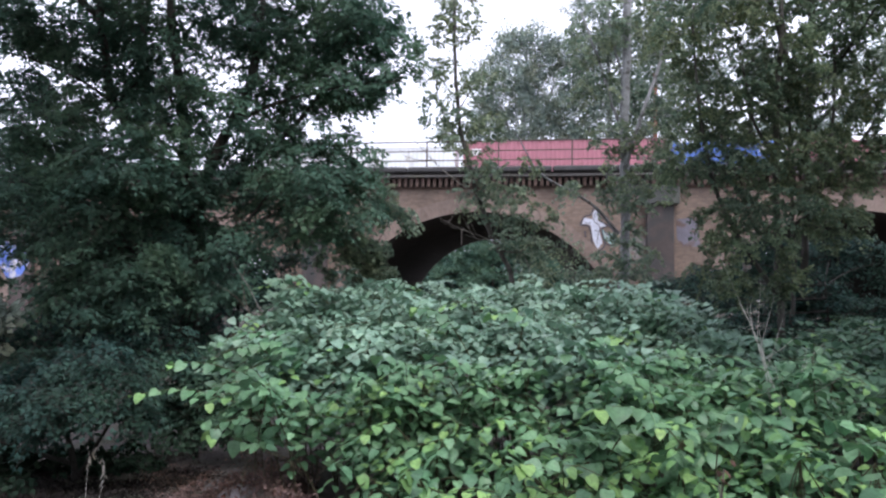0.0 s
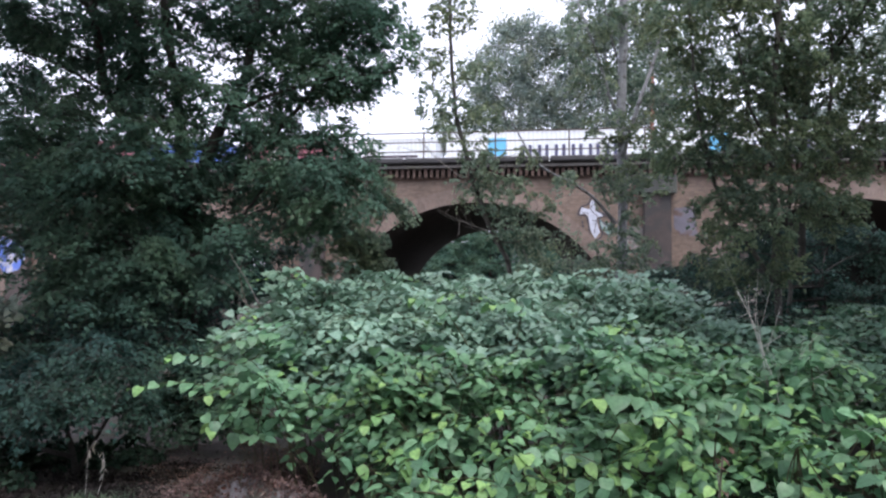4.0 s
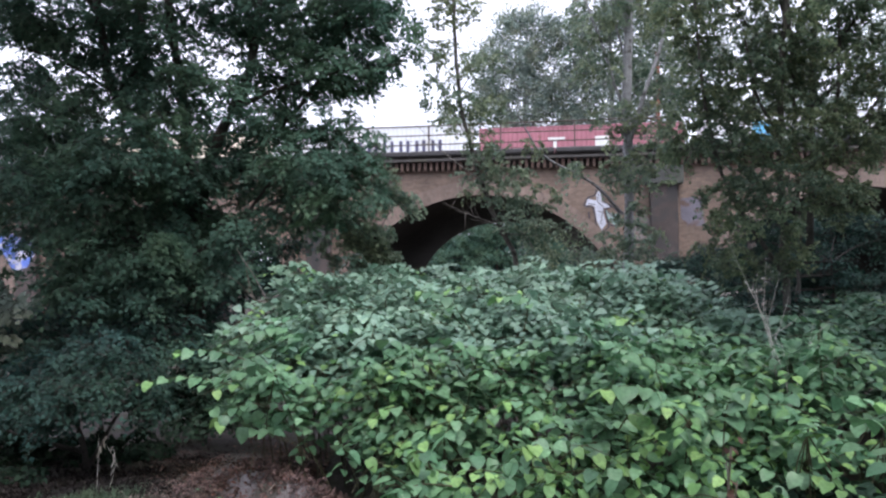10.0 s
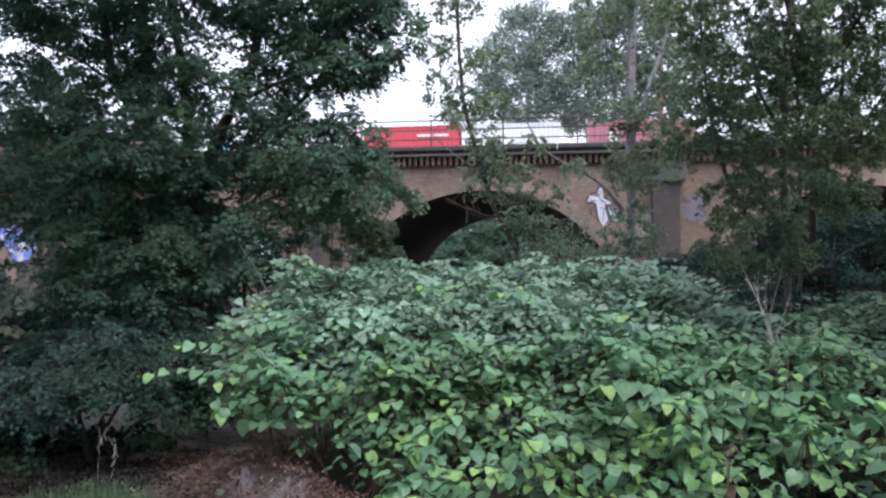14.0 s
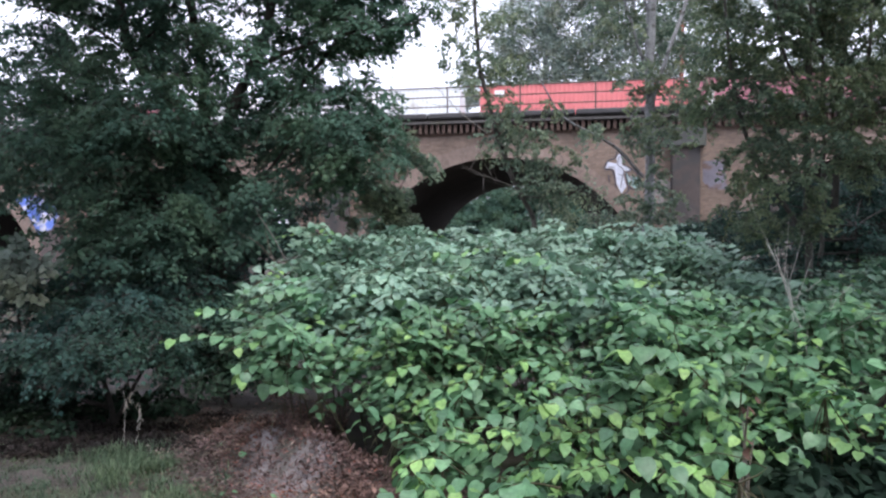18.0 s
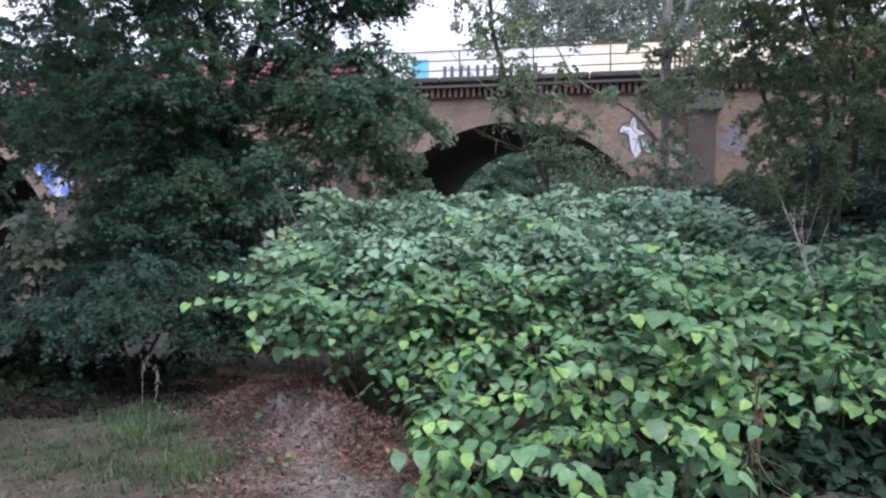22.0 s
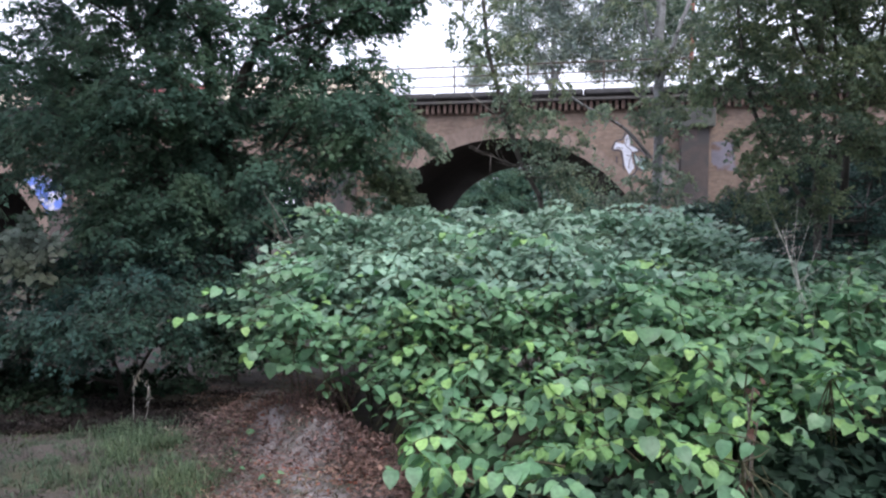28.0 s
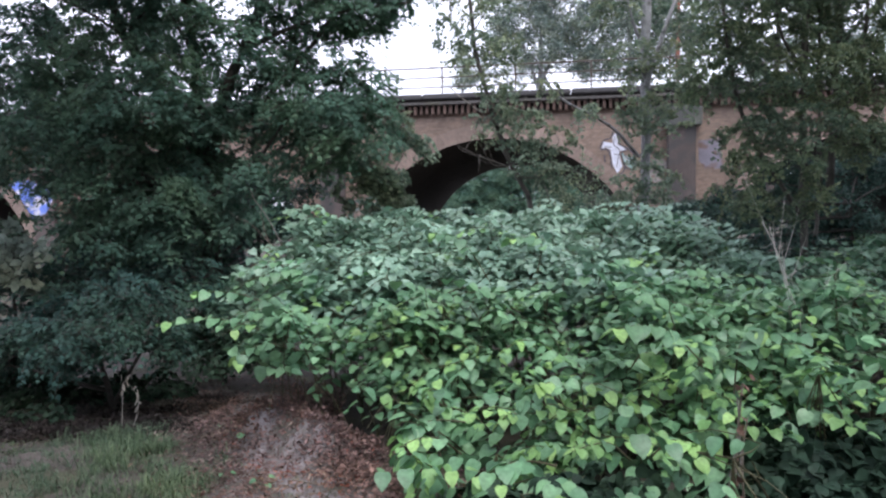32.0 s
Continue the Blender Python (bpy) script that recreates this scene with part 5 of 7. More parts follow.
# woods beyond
make_tree("far_poplar", "poplar behind the railway with haze in its pale leaves", "tree",
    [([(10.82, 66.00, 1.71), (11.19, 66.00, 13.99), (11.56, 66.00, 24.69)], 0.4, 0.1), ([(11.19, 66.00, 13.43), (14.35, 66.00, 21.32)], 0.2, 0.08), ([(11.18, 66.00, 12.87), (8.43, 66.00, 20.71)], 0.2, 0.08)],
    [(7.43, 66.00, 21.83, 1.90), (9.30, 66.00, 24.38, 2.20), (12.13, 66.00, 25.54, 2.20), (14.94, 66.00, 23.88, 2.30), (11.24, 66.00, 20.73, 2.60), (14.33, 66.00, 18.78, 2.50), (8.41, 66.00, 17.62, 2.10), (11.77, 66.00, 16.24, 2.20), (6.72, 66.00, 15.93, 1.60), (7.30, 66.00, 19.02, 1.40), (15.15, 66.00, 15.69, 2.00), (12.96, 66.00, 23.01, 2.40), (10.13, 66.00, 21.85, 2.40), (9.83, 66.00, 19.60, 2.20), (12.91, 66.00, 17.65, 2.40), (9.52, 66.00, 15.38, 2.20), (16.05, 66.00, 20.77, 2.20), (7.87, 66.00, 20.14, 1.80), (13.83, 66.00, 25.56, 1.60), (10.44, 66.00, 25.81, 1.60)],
    0.28, L_HAZE, M_BARKG, 1.0, 2.6, 8.0, seed=41, squash=1.0, twig_r=0.016, twig_share=0.2, loose=0.8)
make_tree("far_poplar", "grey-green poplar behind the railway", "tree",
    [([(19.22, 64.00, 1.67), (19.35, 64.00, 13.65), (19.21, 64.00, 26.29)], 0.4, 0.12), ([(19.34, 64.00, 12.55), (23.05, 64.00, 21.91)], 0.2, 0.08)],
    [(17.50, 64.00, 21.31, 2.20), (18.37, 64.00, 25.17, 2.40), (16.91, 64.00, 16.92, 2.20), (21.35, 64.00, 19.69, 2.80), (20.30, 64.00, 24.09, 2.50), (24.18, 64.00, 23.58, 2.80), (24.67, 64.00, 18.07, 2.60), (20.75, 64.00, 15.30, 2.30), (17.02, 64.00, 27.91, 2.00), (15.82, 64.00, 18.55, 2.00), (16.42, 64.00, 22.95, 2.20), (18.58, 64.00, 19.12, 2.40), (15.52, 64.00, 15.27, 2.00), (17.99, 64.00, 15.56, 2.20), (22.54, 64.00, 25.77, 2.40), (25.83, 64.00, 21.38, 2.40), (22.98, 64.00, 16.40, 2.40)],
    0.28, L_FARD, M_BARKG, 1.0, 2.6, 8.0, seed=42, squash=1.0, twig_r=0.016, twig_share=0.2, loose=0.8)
make_tree("far_tree", "grey-green tree beyond the railway", "tree",
    [([(30.75, 60.00, 1.61), (31.19, 60.00, 12.95), (31.64, 60.00, 23.87)], 0.4, 0.12), ([(31.18, 60.00, 11.91), (37.42, 60.00, 20.27)], 0.25, 0.1)],
    [(26.83, 60.00, 20.18, 2.60), (31.07, 60.00, 21.78, 2.80), (35.27, 60.00, 19.21, 2.80), (28.34, 60.00, 15.53, 2.60), (33.09, 60.00, 15.55, 2.60), (39.04, 60.00, 21.34, 2.60), (42.18, 60.00, 17.69, 2.80), (37.86, 60.00, 15.58, 2.60), (44.43, 60.00, 22.44, 2.80), (26.37, 60.00, 24.33, 2.20)],
    0.28, L_HAZE, M_BARK, 1.0, 2.6, 8.0, seed=43, squash=1.0, twig_r=0.016, twig_share=0.2, loose=0.8)
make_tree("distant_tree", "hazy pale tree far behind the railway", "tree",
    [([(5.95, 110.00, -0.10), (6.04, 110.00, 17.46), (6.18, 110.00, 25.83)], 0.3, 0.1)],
    [(5.44, 110.00, 26.29, 1.30), (6.54, 110.00, 24.43, 1.50), (6.07, 110.00, 22.11, 1.80), (7.92, 110.00, 22.58, 1.60)], 0.30, L_HAZE, M_BARKG, 0.6, 3.0, 7.0, seed=44, loose=0.8, twig_r=0.02, twig_share=0.2)
make_tree("thicket", "green thicket seen through the arch", "shrub",
    [([(7.55, 60.00, 1.22), (7.56, 60.00, 3.24), (7.82, 60.00, 4.75)], 0.1, 0.03)],
    [(3.01, 60.00, 2.15, 1.00), (4.27, 60.00, 3.00, 1.40), (6.04, 60.00, 3.75, 1.60), (8.08, 60.00, 4.50, 1.90), (10.11, 60.00, 4.49, 1.90), (12.14, 60.00, 3.73, 1.90), (14.18, 60.00, 2.96, 1.70), (6.32, 58.00, 1.97, 1.50), (9.26, 58.00, 1.96, 1.50), (12.21, 58.00, 1.70, 1.60), (8.88, 62.00, 6.42, 1.60), (11.51, 62.00, 6.15, 1.60), (2.07, 62.00, 3.31, 1.20), (4.16, 62.00, 4.86, 1.50), (6.26, 62.00, 5.90, 1.50), (14.15, 62.00, 5.36, 1.60), (0.51, 62.00, 2.02, 1.00), (7.2, 64.0, 6.0, 1.7), (5.2, 64.0, 5.2, 1.7), (9.5, 64.0, 6.6, 1.7)], 0.20, L_MAPLE, M_BARK, 0.7, 3.2, 10.0, seed=45, squash=0.9, twig_r=0.015, twig_share=0.2)
far_rng = np.random.default_rng(77)
wood = [(float(x), 95 + 8 * far_rng.random(), float(-1 + 3 * far_rng.random() + k * 2.2), 3.0) for x in np.arange(-110, 150, 4.5) for k in range(3)]
WP, WA, WN, WS, WT = sprays(far_rng, tufts(far_rng, wood, 1.6, 3.2), 1.0, 9.0, 0.9)
# woods out of view, added so that light falls mainly from above
back = [(float(x), float(-8 - 5 * far_rng.random()), float(0.5 + 2.1 * k), 2.0) for x in np.arange(-21, 22, 3.0) for k in range(5)] + [(float(sx * (14 + 4 * far_rng.random())), float(y), float(0.5 + 2.1 * k), 2.0) for sx in (-1, 1) for y in np.arange(-6, 10, 3.0) for k in range(5)]
BP, BA, BN, BS, BT = sprays(far_rng, tufts(far_rng, back, 1.1, 2.2), 0.4, 7.0, 0.9)
tagged(new("woods", leaves_mesh("woods", BP, BA, BN, BS, LEAF_SMALL, L_MAPLE)), "unseen dark green woods added behind the path to block low light", "woods", kind="stuff")
tagged(new("far_woods", leaves_mesh("far_woods", WP, WA, WN, WS, LEAF_SMALL, L_SHRUB)), "distant band of dark green woods", "woods", kind="stuff")

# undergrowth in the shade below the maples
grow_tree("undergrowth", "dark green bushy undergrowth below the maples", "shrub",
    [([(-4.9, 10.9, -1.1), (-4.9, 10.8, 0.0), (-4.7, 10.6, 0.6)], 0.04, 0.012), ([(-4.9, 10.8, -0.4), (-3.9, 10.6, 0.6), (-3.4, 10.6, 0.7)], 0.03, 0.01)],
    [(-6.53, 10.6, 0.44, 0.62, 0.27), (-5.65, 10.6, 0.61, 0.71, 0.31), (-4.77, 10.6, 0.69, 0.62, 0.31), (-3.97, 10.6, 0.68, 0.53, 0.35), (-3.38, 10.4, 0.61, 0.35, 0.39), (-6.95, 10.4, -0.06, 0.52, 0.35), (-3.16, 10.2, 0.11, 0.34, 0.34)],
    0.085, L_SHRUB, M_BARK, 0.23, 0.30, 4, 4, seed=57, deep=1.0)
# undergrowth east of the arch; its dark leaf colour stands for the trees' shade
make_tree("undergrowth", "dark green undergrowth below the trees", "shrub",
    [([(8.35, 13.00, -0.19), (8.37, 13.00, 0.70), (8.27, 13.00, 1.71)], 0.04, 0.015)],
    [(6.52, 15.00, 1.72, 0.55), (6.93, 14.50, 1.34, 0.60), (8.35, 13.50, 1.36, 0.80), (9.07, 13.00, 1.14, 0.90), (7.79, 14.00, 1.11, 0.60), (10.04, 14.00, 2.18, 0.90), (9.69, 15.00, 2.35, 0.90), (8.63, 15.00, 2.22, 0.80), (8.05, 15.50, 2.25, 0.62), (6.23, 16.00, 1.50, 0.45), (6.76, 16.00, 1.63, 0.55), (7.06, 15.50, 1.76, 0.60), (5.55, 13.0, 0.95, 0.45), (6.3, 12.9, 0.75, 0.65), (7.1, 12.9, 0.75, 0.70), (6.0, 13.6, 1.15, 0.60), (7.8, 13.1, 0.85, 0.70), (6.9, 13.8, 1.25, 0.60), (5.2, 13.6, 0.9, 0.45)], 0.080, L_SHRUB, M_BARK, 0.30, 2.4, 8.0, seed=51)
# the maples' shade is put into the dark leaf colour here too
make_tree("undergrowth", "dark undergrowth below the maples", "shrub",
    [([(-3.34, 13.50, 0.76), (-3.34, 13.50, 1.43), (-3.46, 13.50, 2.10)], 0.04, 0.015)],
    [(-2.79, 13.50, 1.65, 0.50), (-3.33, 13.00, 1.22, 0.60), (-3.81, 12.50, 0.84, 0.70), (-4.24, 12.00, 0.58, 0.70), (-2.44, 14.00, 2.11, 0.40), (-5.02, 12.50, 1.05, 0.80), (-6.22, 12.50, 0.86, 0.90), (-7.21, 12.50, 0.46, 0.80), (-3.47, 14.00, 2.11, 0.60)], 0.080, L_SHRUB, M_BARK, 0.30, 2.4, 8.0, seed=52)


def dead_branch(points, r0, r1, material, label, name="dead_branch", seed=0, forks=0):
    """A bare twisted branch with a few side twigs."""
    rng = np.random.default_rng(seed)
    path = smooth_path(points, 0.12)
    base = np.array(points[0])
    tubes = [tube(path - base, r0, r1, 6, 0.08, rng)]
    for k in range(forks):
        i = int(len(path) * (0.3 + 0.6 * rng.random()))
        d = path[min(i + 2, len(path) - 1)] - path[max(i - 2, 0)]
        d = d / (np.linalg.norm(d) + 1e-9) + 0.7 * rng.standard_normal(3)
        L = 0.35 * np.linalg.norm(path[-1] - path[0]) * (0.5 + rng.random() * 0.6)
        q = np.array([path[i], path[i] + d * L * 0.5, path[i] + d * L + np.array([0, 0, 0.15 * L])])
        tubes.append(tube(smooth_path(q, 0.1) - base, r1 * 1.3, r1 * 0.5, 4))
    ob = tagged(new(name, tubes_mesh(name, tubes, material)), label, "branch")
    ob.location = points[0]
    return ob


dead_branch([(2.50, 16.90, 2.79), (2.01, 16.80, 2.78), (1.22, 16.60, 3.05), (0.66, 16.50, 3.32)], 0.011, 0.004, M_DEAD, "bare grey branch reaching before the dark arch", seed=1, forks=4)
dead_branch([(2.01, 16.80, 2.78), (1.65, 16.70, 2.81), (1.35, 16.60, 3.28)], 0.008, 0.004, M_DEAD, "bare forked twig before the dark arch", seed=2, forks=3)
dead_branch([(2.14, 16.90, 3.52), (1.37, 16.70, 4.08), (0.73, 16.50, 4.53), (0.11, 16.40, 5.17)], 0.014, 0.007, M_DEAD, "pale bare branch slanting before the railing", seed=3, forks=2)
dead_branch([(2.42, 16.90, 2.73), (2.89, 16.70, 2.37), (3.08, 16.60, 1.73)], 0.012, 0.008, M_DEAD, "pale bare stem at the arch", seed=4, forks=1)
dead_branch([(3.53, 6.30, 0.29), (3.47, 6.33, 0.73), (3.37, 6.36, 1.19), (3.29, 6.39, 1.50)], 0.0046, 0.0022, M_PALE, "pale dead twig rising from the knotweed", seed=12, forks=2)
dead_branch([(3.59, 6.30, 0.31), (3.70, 6.33, 0.68), (3.85, 6.36, 0.96), (3.98, 6.39, 1.10)], 0.0046, 0.0022, M_PALE, "pale dead twig rising from the knotweed", seed=13, forks=2)
dead_branch([(3.46, 6.20, 0.42), (3.48, 6.23, 0.69), (3.39, 6.26, 1.02), (3.36, 6.29, 1.30)], 0.0046, 0.0022, M_PALE, "pale dead twig rising from the knotweed", seed=14, forks=2)
dead_branch([(3.47, 6.10, 0.38), (3.49, 6.13, 0.65), (3.44, 6.16, 0.98)], 0.0046, 0.0022, M_PALE, "pale dead twig rising from the knotweed", seed=15, forks=2)
dead_branch([(3.47, 6.30, 0.55), (3.39, 6.30, 1.09), (3.24, 6.30, 1.43), (3.22, 6.40, 1.55)], 0.0048, 0.0022, M_PALE, "pale dead twig rising from the knotweed", seed=5, forks=3)
dead_branch([(3.53, 6.30, 0.52), (3.38, 6.20, 0.93), (3.24, 6.20, 1.32)], 0.0048, 0.0022, M_PALE, "pale dead twig rising from the knotweed", seed=6, forks=2)
dead_branch([(3.42, 6.00, 0.36), (3.38, 6.00, 0.68), (3.29, 6.10, 1.05)], 0.0048, 0.0022, M_PALE, "pale dead twig rising from the knotweed", seed=7, forks=3)
dead_branch([(3.41, 6.00, 0.36), (3.51, 6.00, 0.68), (3.66, 6.00, 1.06)], 0.0048, 0.0022, M_PALE, "pale dead twig rising from the knotweed", seed=8, forks=3)
dead_branch([(-2.02, 9.40, 1.29), (-2.15, 9.30, 1.60), (-2.32, 9.20, 1.89)], 0.010, 0.005, M_DEAD, "pale dead stem beside the thicket", seed=9, forks=1)
dead_branch([(-2.14, 9.40, 1.25), (-2.34, 9.30, 1.49), (-2.47, 9.20, 1.62)], 0.007, 0.003, M_STALK, "brown dead stem beside the thicket", seed=10, forks=2)
dead_branch([(-2.17, 9.40, 1.25), (-2.25, 9.40, 1.52), (-2.28, 9.40, 1.68)], 0.006, 0.003, M_STALK, "brown dead stem beside the thicket", seed=11, forks=1)
mast_foot = float(ground_z(0, 44))
mast = tagged(new("signal_mast", box_mesh("signal_mast", -0.11, 0.11, -0.11, 0.11, 0, ((16.50, 44.00, 15.81))[2] - mast_foot, M_RUST, 0.03)), "rust-red steel mast beyond the railway", "mast")
mast.location = (16.42, 44.00, mast_foot)
white_post = tagged(new("post", box_mesh("post", -0.06, 0.06, -0.06, 0.06, 0, 2.6, M_CONC, 0.02)), "pale concrete post beyond the arch", "post")
white_post.location = (2.69, 52.00, float(ground_z(0, 52)))

# added crown above the view; it keeps light off path and shrub
make_tree("maple_tree", "tall maple with an unseen high crown added to shade the path", "tree",
    [([(-5.3, 13.8, -1.6), (-5.2, 13.6, 3.0), (-5.2, 13.0, 7.0), (-5.0, 12.4, 10.5)], 0.12, 0.05), ([(-5.2, 13.2, 6.0), (-4.0, 11.0, 8.0), (-1.8, 9.8, 9.2)], 0.04, 0.02), ([(-5.2, 13.2, 6.0), (-7.4, 10.5, 8.2), (-8.0, 8.6, 9.0)], 0.07, 0.02)],
    left_shade_crown, 0.14, L_MAPLE, M_BARK, 0.60, 1.4, 7.0, seed=61)
# added high crown that takes light from the eastern knotweed
make_tree("willow_tree", "tall willow with a high crown added to shade the knotweed", "tree",
    [([(8.6, 14.5, -1.6), (8.5, 14.0, 3.0), (8.2, 13.2, 7.0), (8.0, 12.5, 11.0)], 0.09, 0.05), ([(8.4, 13.8, 5.0), (6.4, 12.0, 8.2), (5.2, 10.5, 9.2)], 0.06, 0.02), ([(8.4, 13.6, 5.5), (8.0, 9.5, 7.4), (7.2, 5.5, 7.6)], 0.03, 0.015)],
    right_shade_crown, 0.13, L_WILLOW, M_BARK, 0.60, 1.3, 7.0, seed=62)

# foliage added where the overhang leaves a black shadow
make_tree("undergrowth", "leafy undergrowth added as the dark shadow between shrub and thicket", "shrub",
    [([(-3.14, 10.40, -1.08), (-3.12, 10.40, -0.54), (-3.15, 10.40, 0.17)], 0.03, 0.012)],
    [(-3.35, 10.20, 0.33, 0.50), (-2.96, 10.20, 0.11, 0.42), (-3.38, 10.00, -0.11, 0.36), (-2.82, 10.50, 0.38, 0.50), (-3.09, 10.30, -0.35, 0.36), (-3.83, 10.40, -0.46, 0.40), (-2.31, 9.60, -0.04, 0.40), (-2.61, 9.80, -0.33, 0.35)], 0.07, L_MAPLE, M_BARK, 0.22, 2.4, 8.0, seed=53)

# dark leaves added over the soil as shade under the front plants
grow_tree("shade_foliage", "low dark leaves imitating shade under the front knotweed", "ivy",
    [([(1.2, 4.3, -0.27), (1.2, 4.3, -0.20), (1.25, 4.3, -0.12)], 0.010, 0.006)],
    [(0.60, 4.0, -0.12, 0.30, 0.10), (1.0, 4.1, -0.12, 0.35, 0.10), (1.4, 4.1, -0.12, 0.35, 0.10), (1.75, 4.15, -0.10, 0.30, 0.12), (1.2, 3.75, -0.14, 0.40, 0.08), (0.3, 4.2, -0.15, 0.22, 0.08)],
    0.085, L_SHADE_LEAF, M_STEM, 0.13, 0.16, 4, 3, 0.7, LEAF_HEART, seed=58, wood=0.0015)
# these dark leaves stand in for the shade of the hollow
make_tree("shade_foliage", "dark leaves imitating the shaded hollow under the knotweed", "ivy",
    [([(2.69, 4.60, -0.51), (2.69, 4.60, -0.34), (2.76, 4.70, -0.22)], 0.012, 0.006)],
    [(2.48, 4.75, -0.15, 0.25), (2.76, 4.75, -0.11, 0.26), (3.05, 4.75, -0.11, 0.26), (3.26, 4.70, -0.13, 0.26), (2.37, 4.50, -0.26, 0.22), (2.66, 4.50, -0.26, 0.24), (2.94, 4.50, -0.26, 0.24), (3.10, 4.40, -0.21, 0.24), (2.29, 4.30, -0.32, 0.20), (2.53, 4.20, -0.29, 0.22), (2.82, 4.20, -0.29, 0.22)], 0.105, L_SHADE_LEAF, M_STEM, 0.16, 2.0, 6.0, shape=LEAF_HEART, seed=55, twig_r=0.0015)
# shade under shrub and overhang, put in as dark ground leaves
grow_tree("shade_foliage", "dark ground leaves imitating the shade under the shrub", "ivy",
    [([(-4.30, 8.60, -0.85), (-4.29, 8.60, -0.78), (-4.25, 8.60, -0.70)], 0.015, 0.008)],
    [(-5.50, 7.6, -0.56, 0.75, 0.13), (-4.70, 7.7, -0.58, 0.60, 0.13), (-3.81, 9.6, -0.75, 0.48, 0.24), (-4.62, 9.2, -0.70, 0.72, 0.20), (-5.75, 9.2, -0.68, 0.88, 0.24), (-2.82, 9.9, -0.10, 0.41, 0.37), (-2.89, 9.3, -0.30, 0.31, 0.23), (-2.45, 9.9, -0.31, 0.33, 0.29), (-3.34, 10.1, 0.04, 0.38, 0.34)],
    0.06, L_SHADE_LEAF, M_BARK, 0.15, 0.18, 4, 3, shape=LEAF_OVAL, seed=54, wood=0.0015)


# ---- knotweed thicket ----
def canopy_z(x, y):
    """Height of the thicket's leafy top."""
    z = np.interp(y, (3.2, 3.9, 4.9, 6.4, 8.0, 10.0, 12.0, 16.0), (0.06, 0.12, 0.28, 0.80, 1.20, 1.56, 1.62, 1.58))
    z = z + 0.28 * np.clip(1.2 - (x - west_edge(y)), 0, 1) * np.clip((y - 4.5) / 1.2, 0, 1) * np.clip((8.5 - y) / 2, 0, 1)
    z = z + 0.22 * np.clip(x - 1.2, 0, 1) * np.clip(1 - abs(y - 5.0) / 2.5, 0, 1)
    z = z - 0.11 * np.clip(x - 3.0, 0, 6) * np.clip((y - 6.0) / 2, 0, 1)
    z = z - 0.85 * np.exp(-((x - 0.54 * y) / 0.85) ** 2) * np.clip((y - 6.2) / 3.2, 0, 1)   # hollow in the willow's shade
    return z + 0.12 * np.sin(2.1 * x + 0.7 * y) * np.sin(1.6 * y - 0.8 * x + 1) + 0.06 * np.sin(5.1 * x) * np.sin(4.3 * y)


def front_edge(x):
    """The thicket's southern border."""
    return np.interp(x, (-3, 0.2, 1.0, 1.6, 1.9, 6.0), (3.0, 2.85, 2.9, 3.2, 4.5, 4.7))


def east_edge(y):
    return 1.2 + 0.85 * y


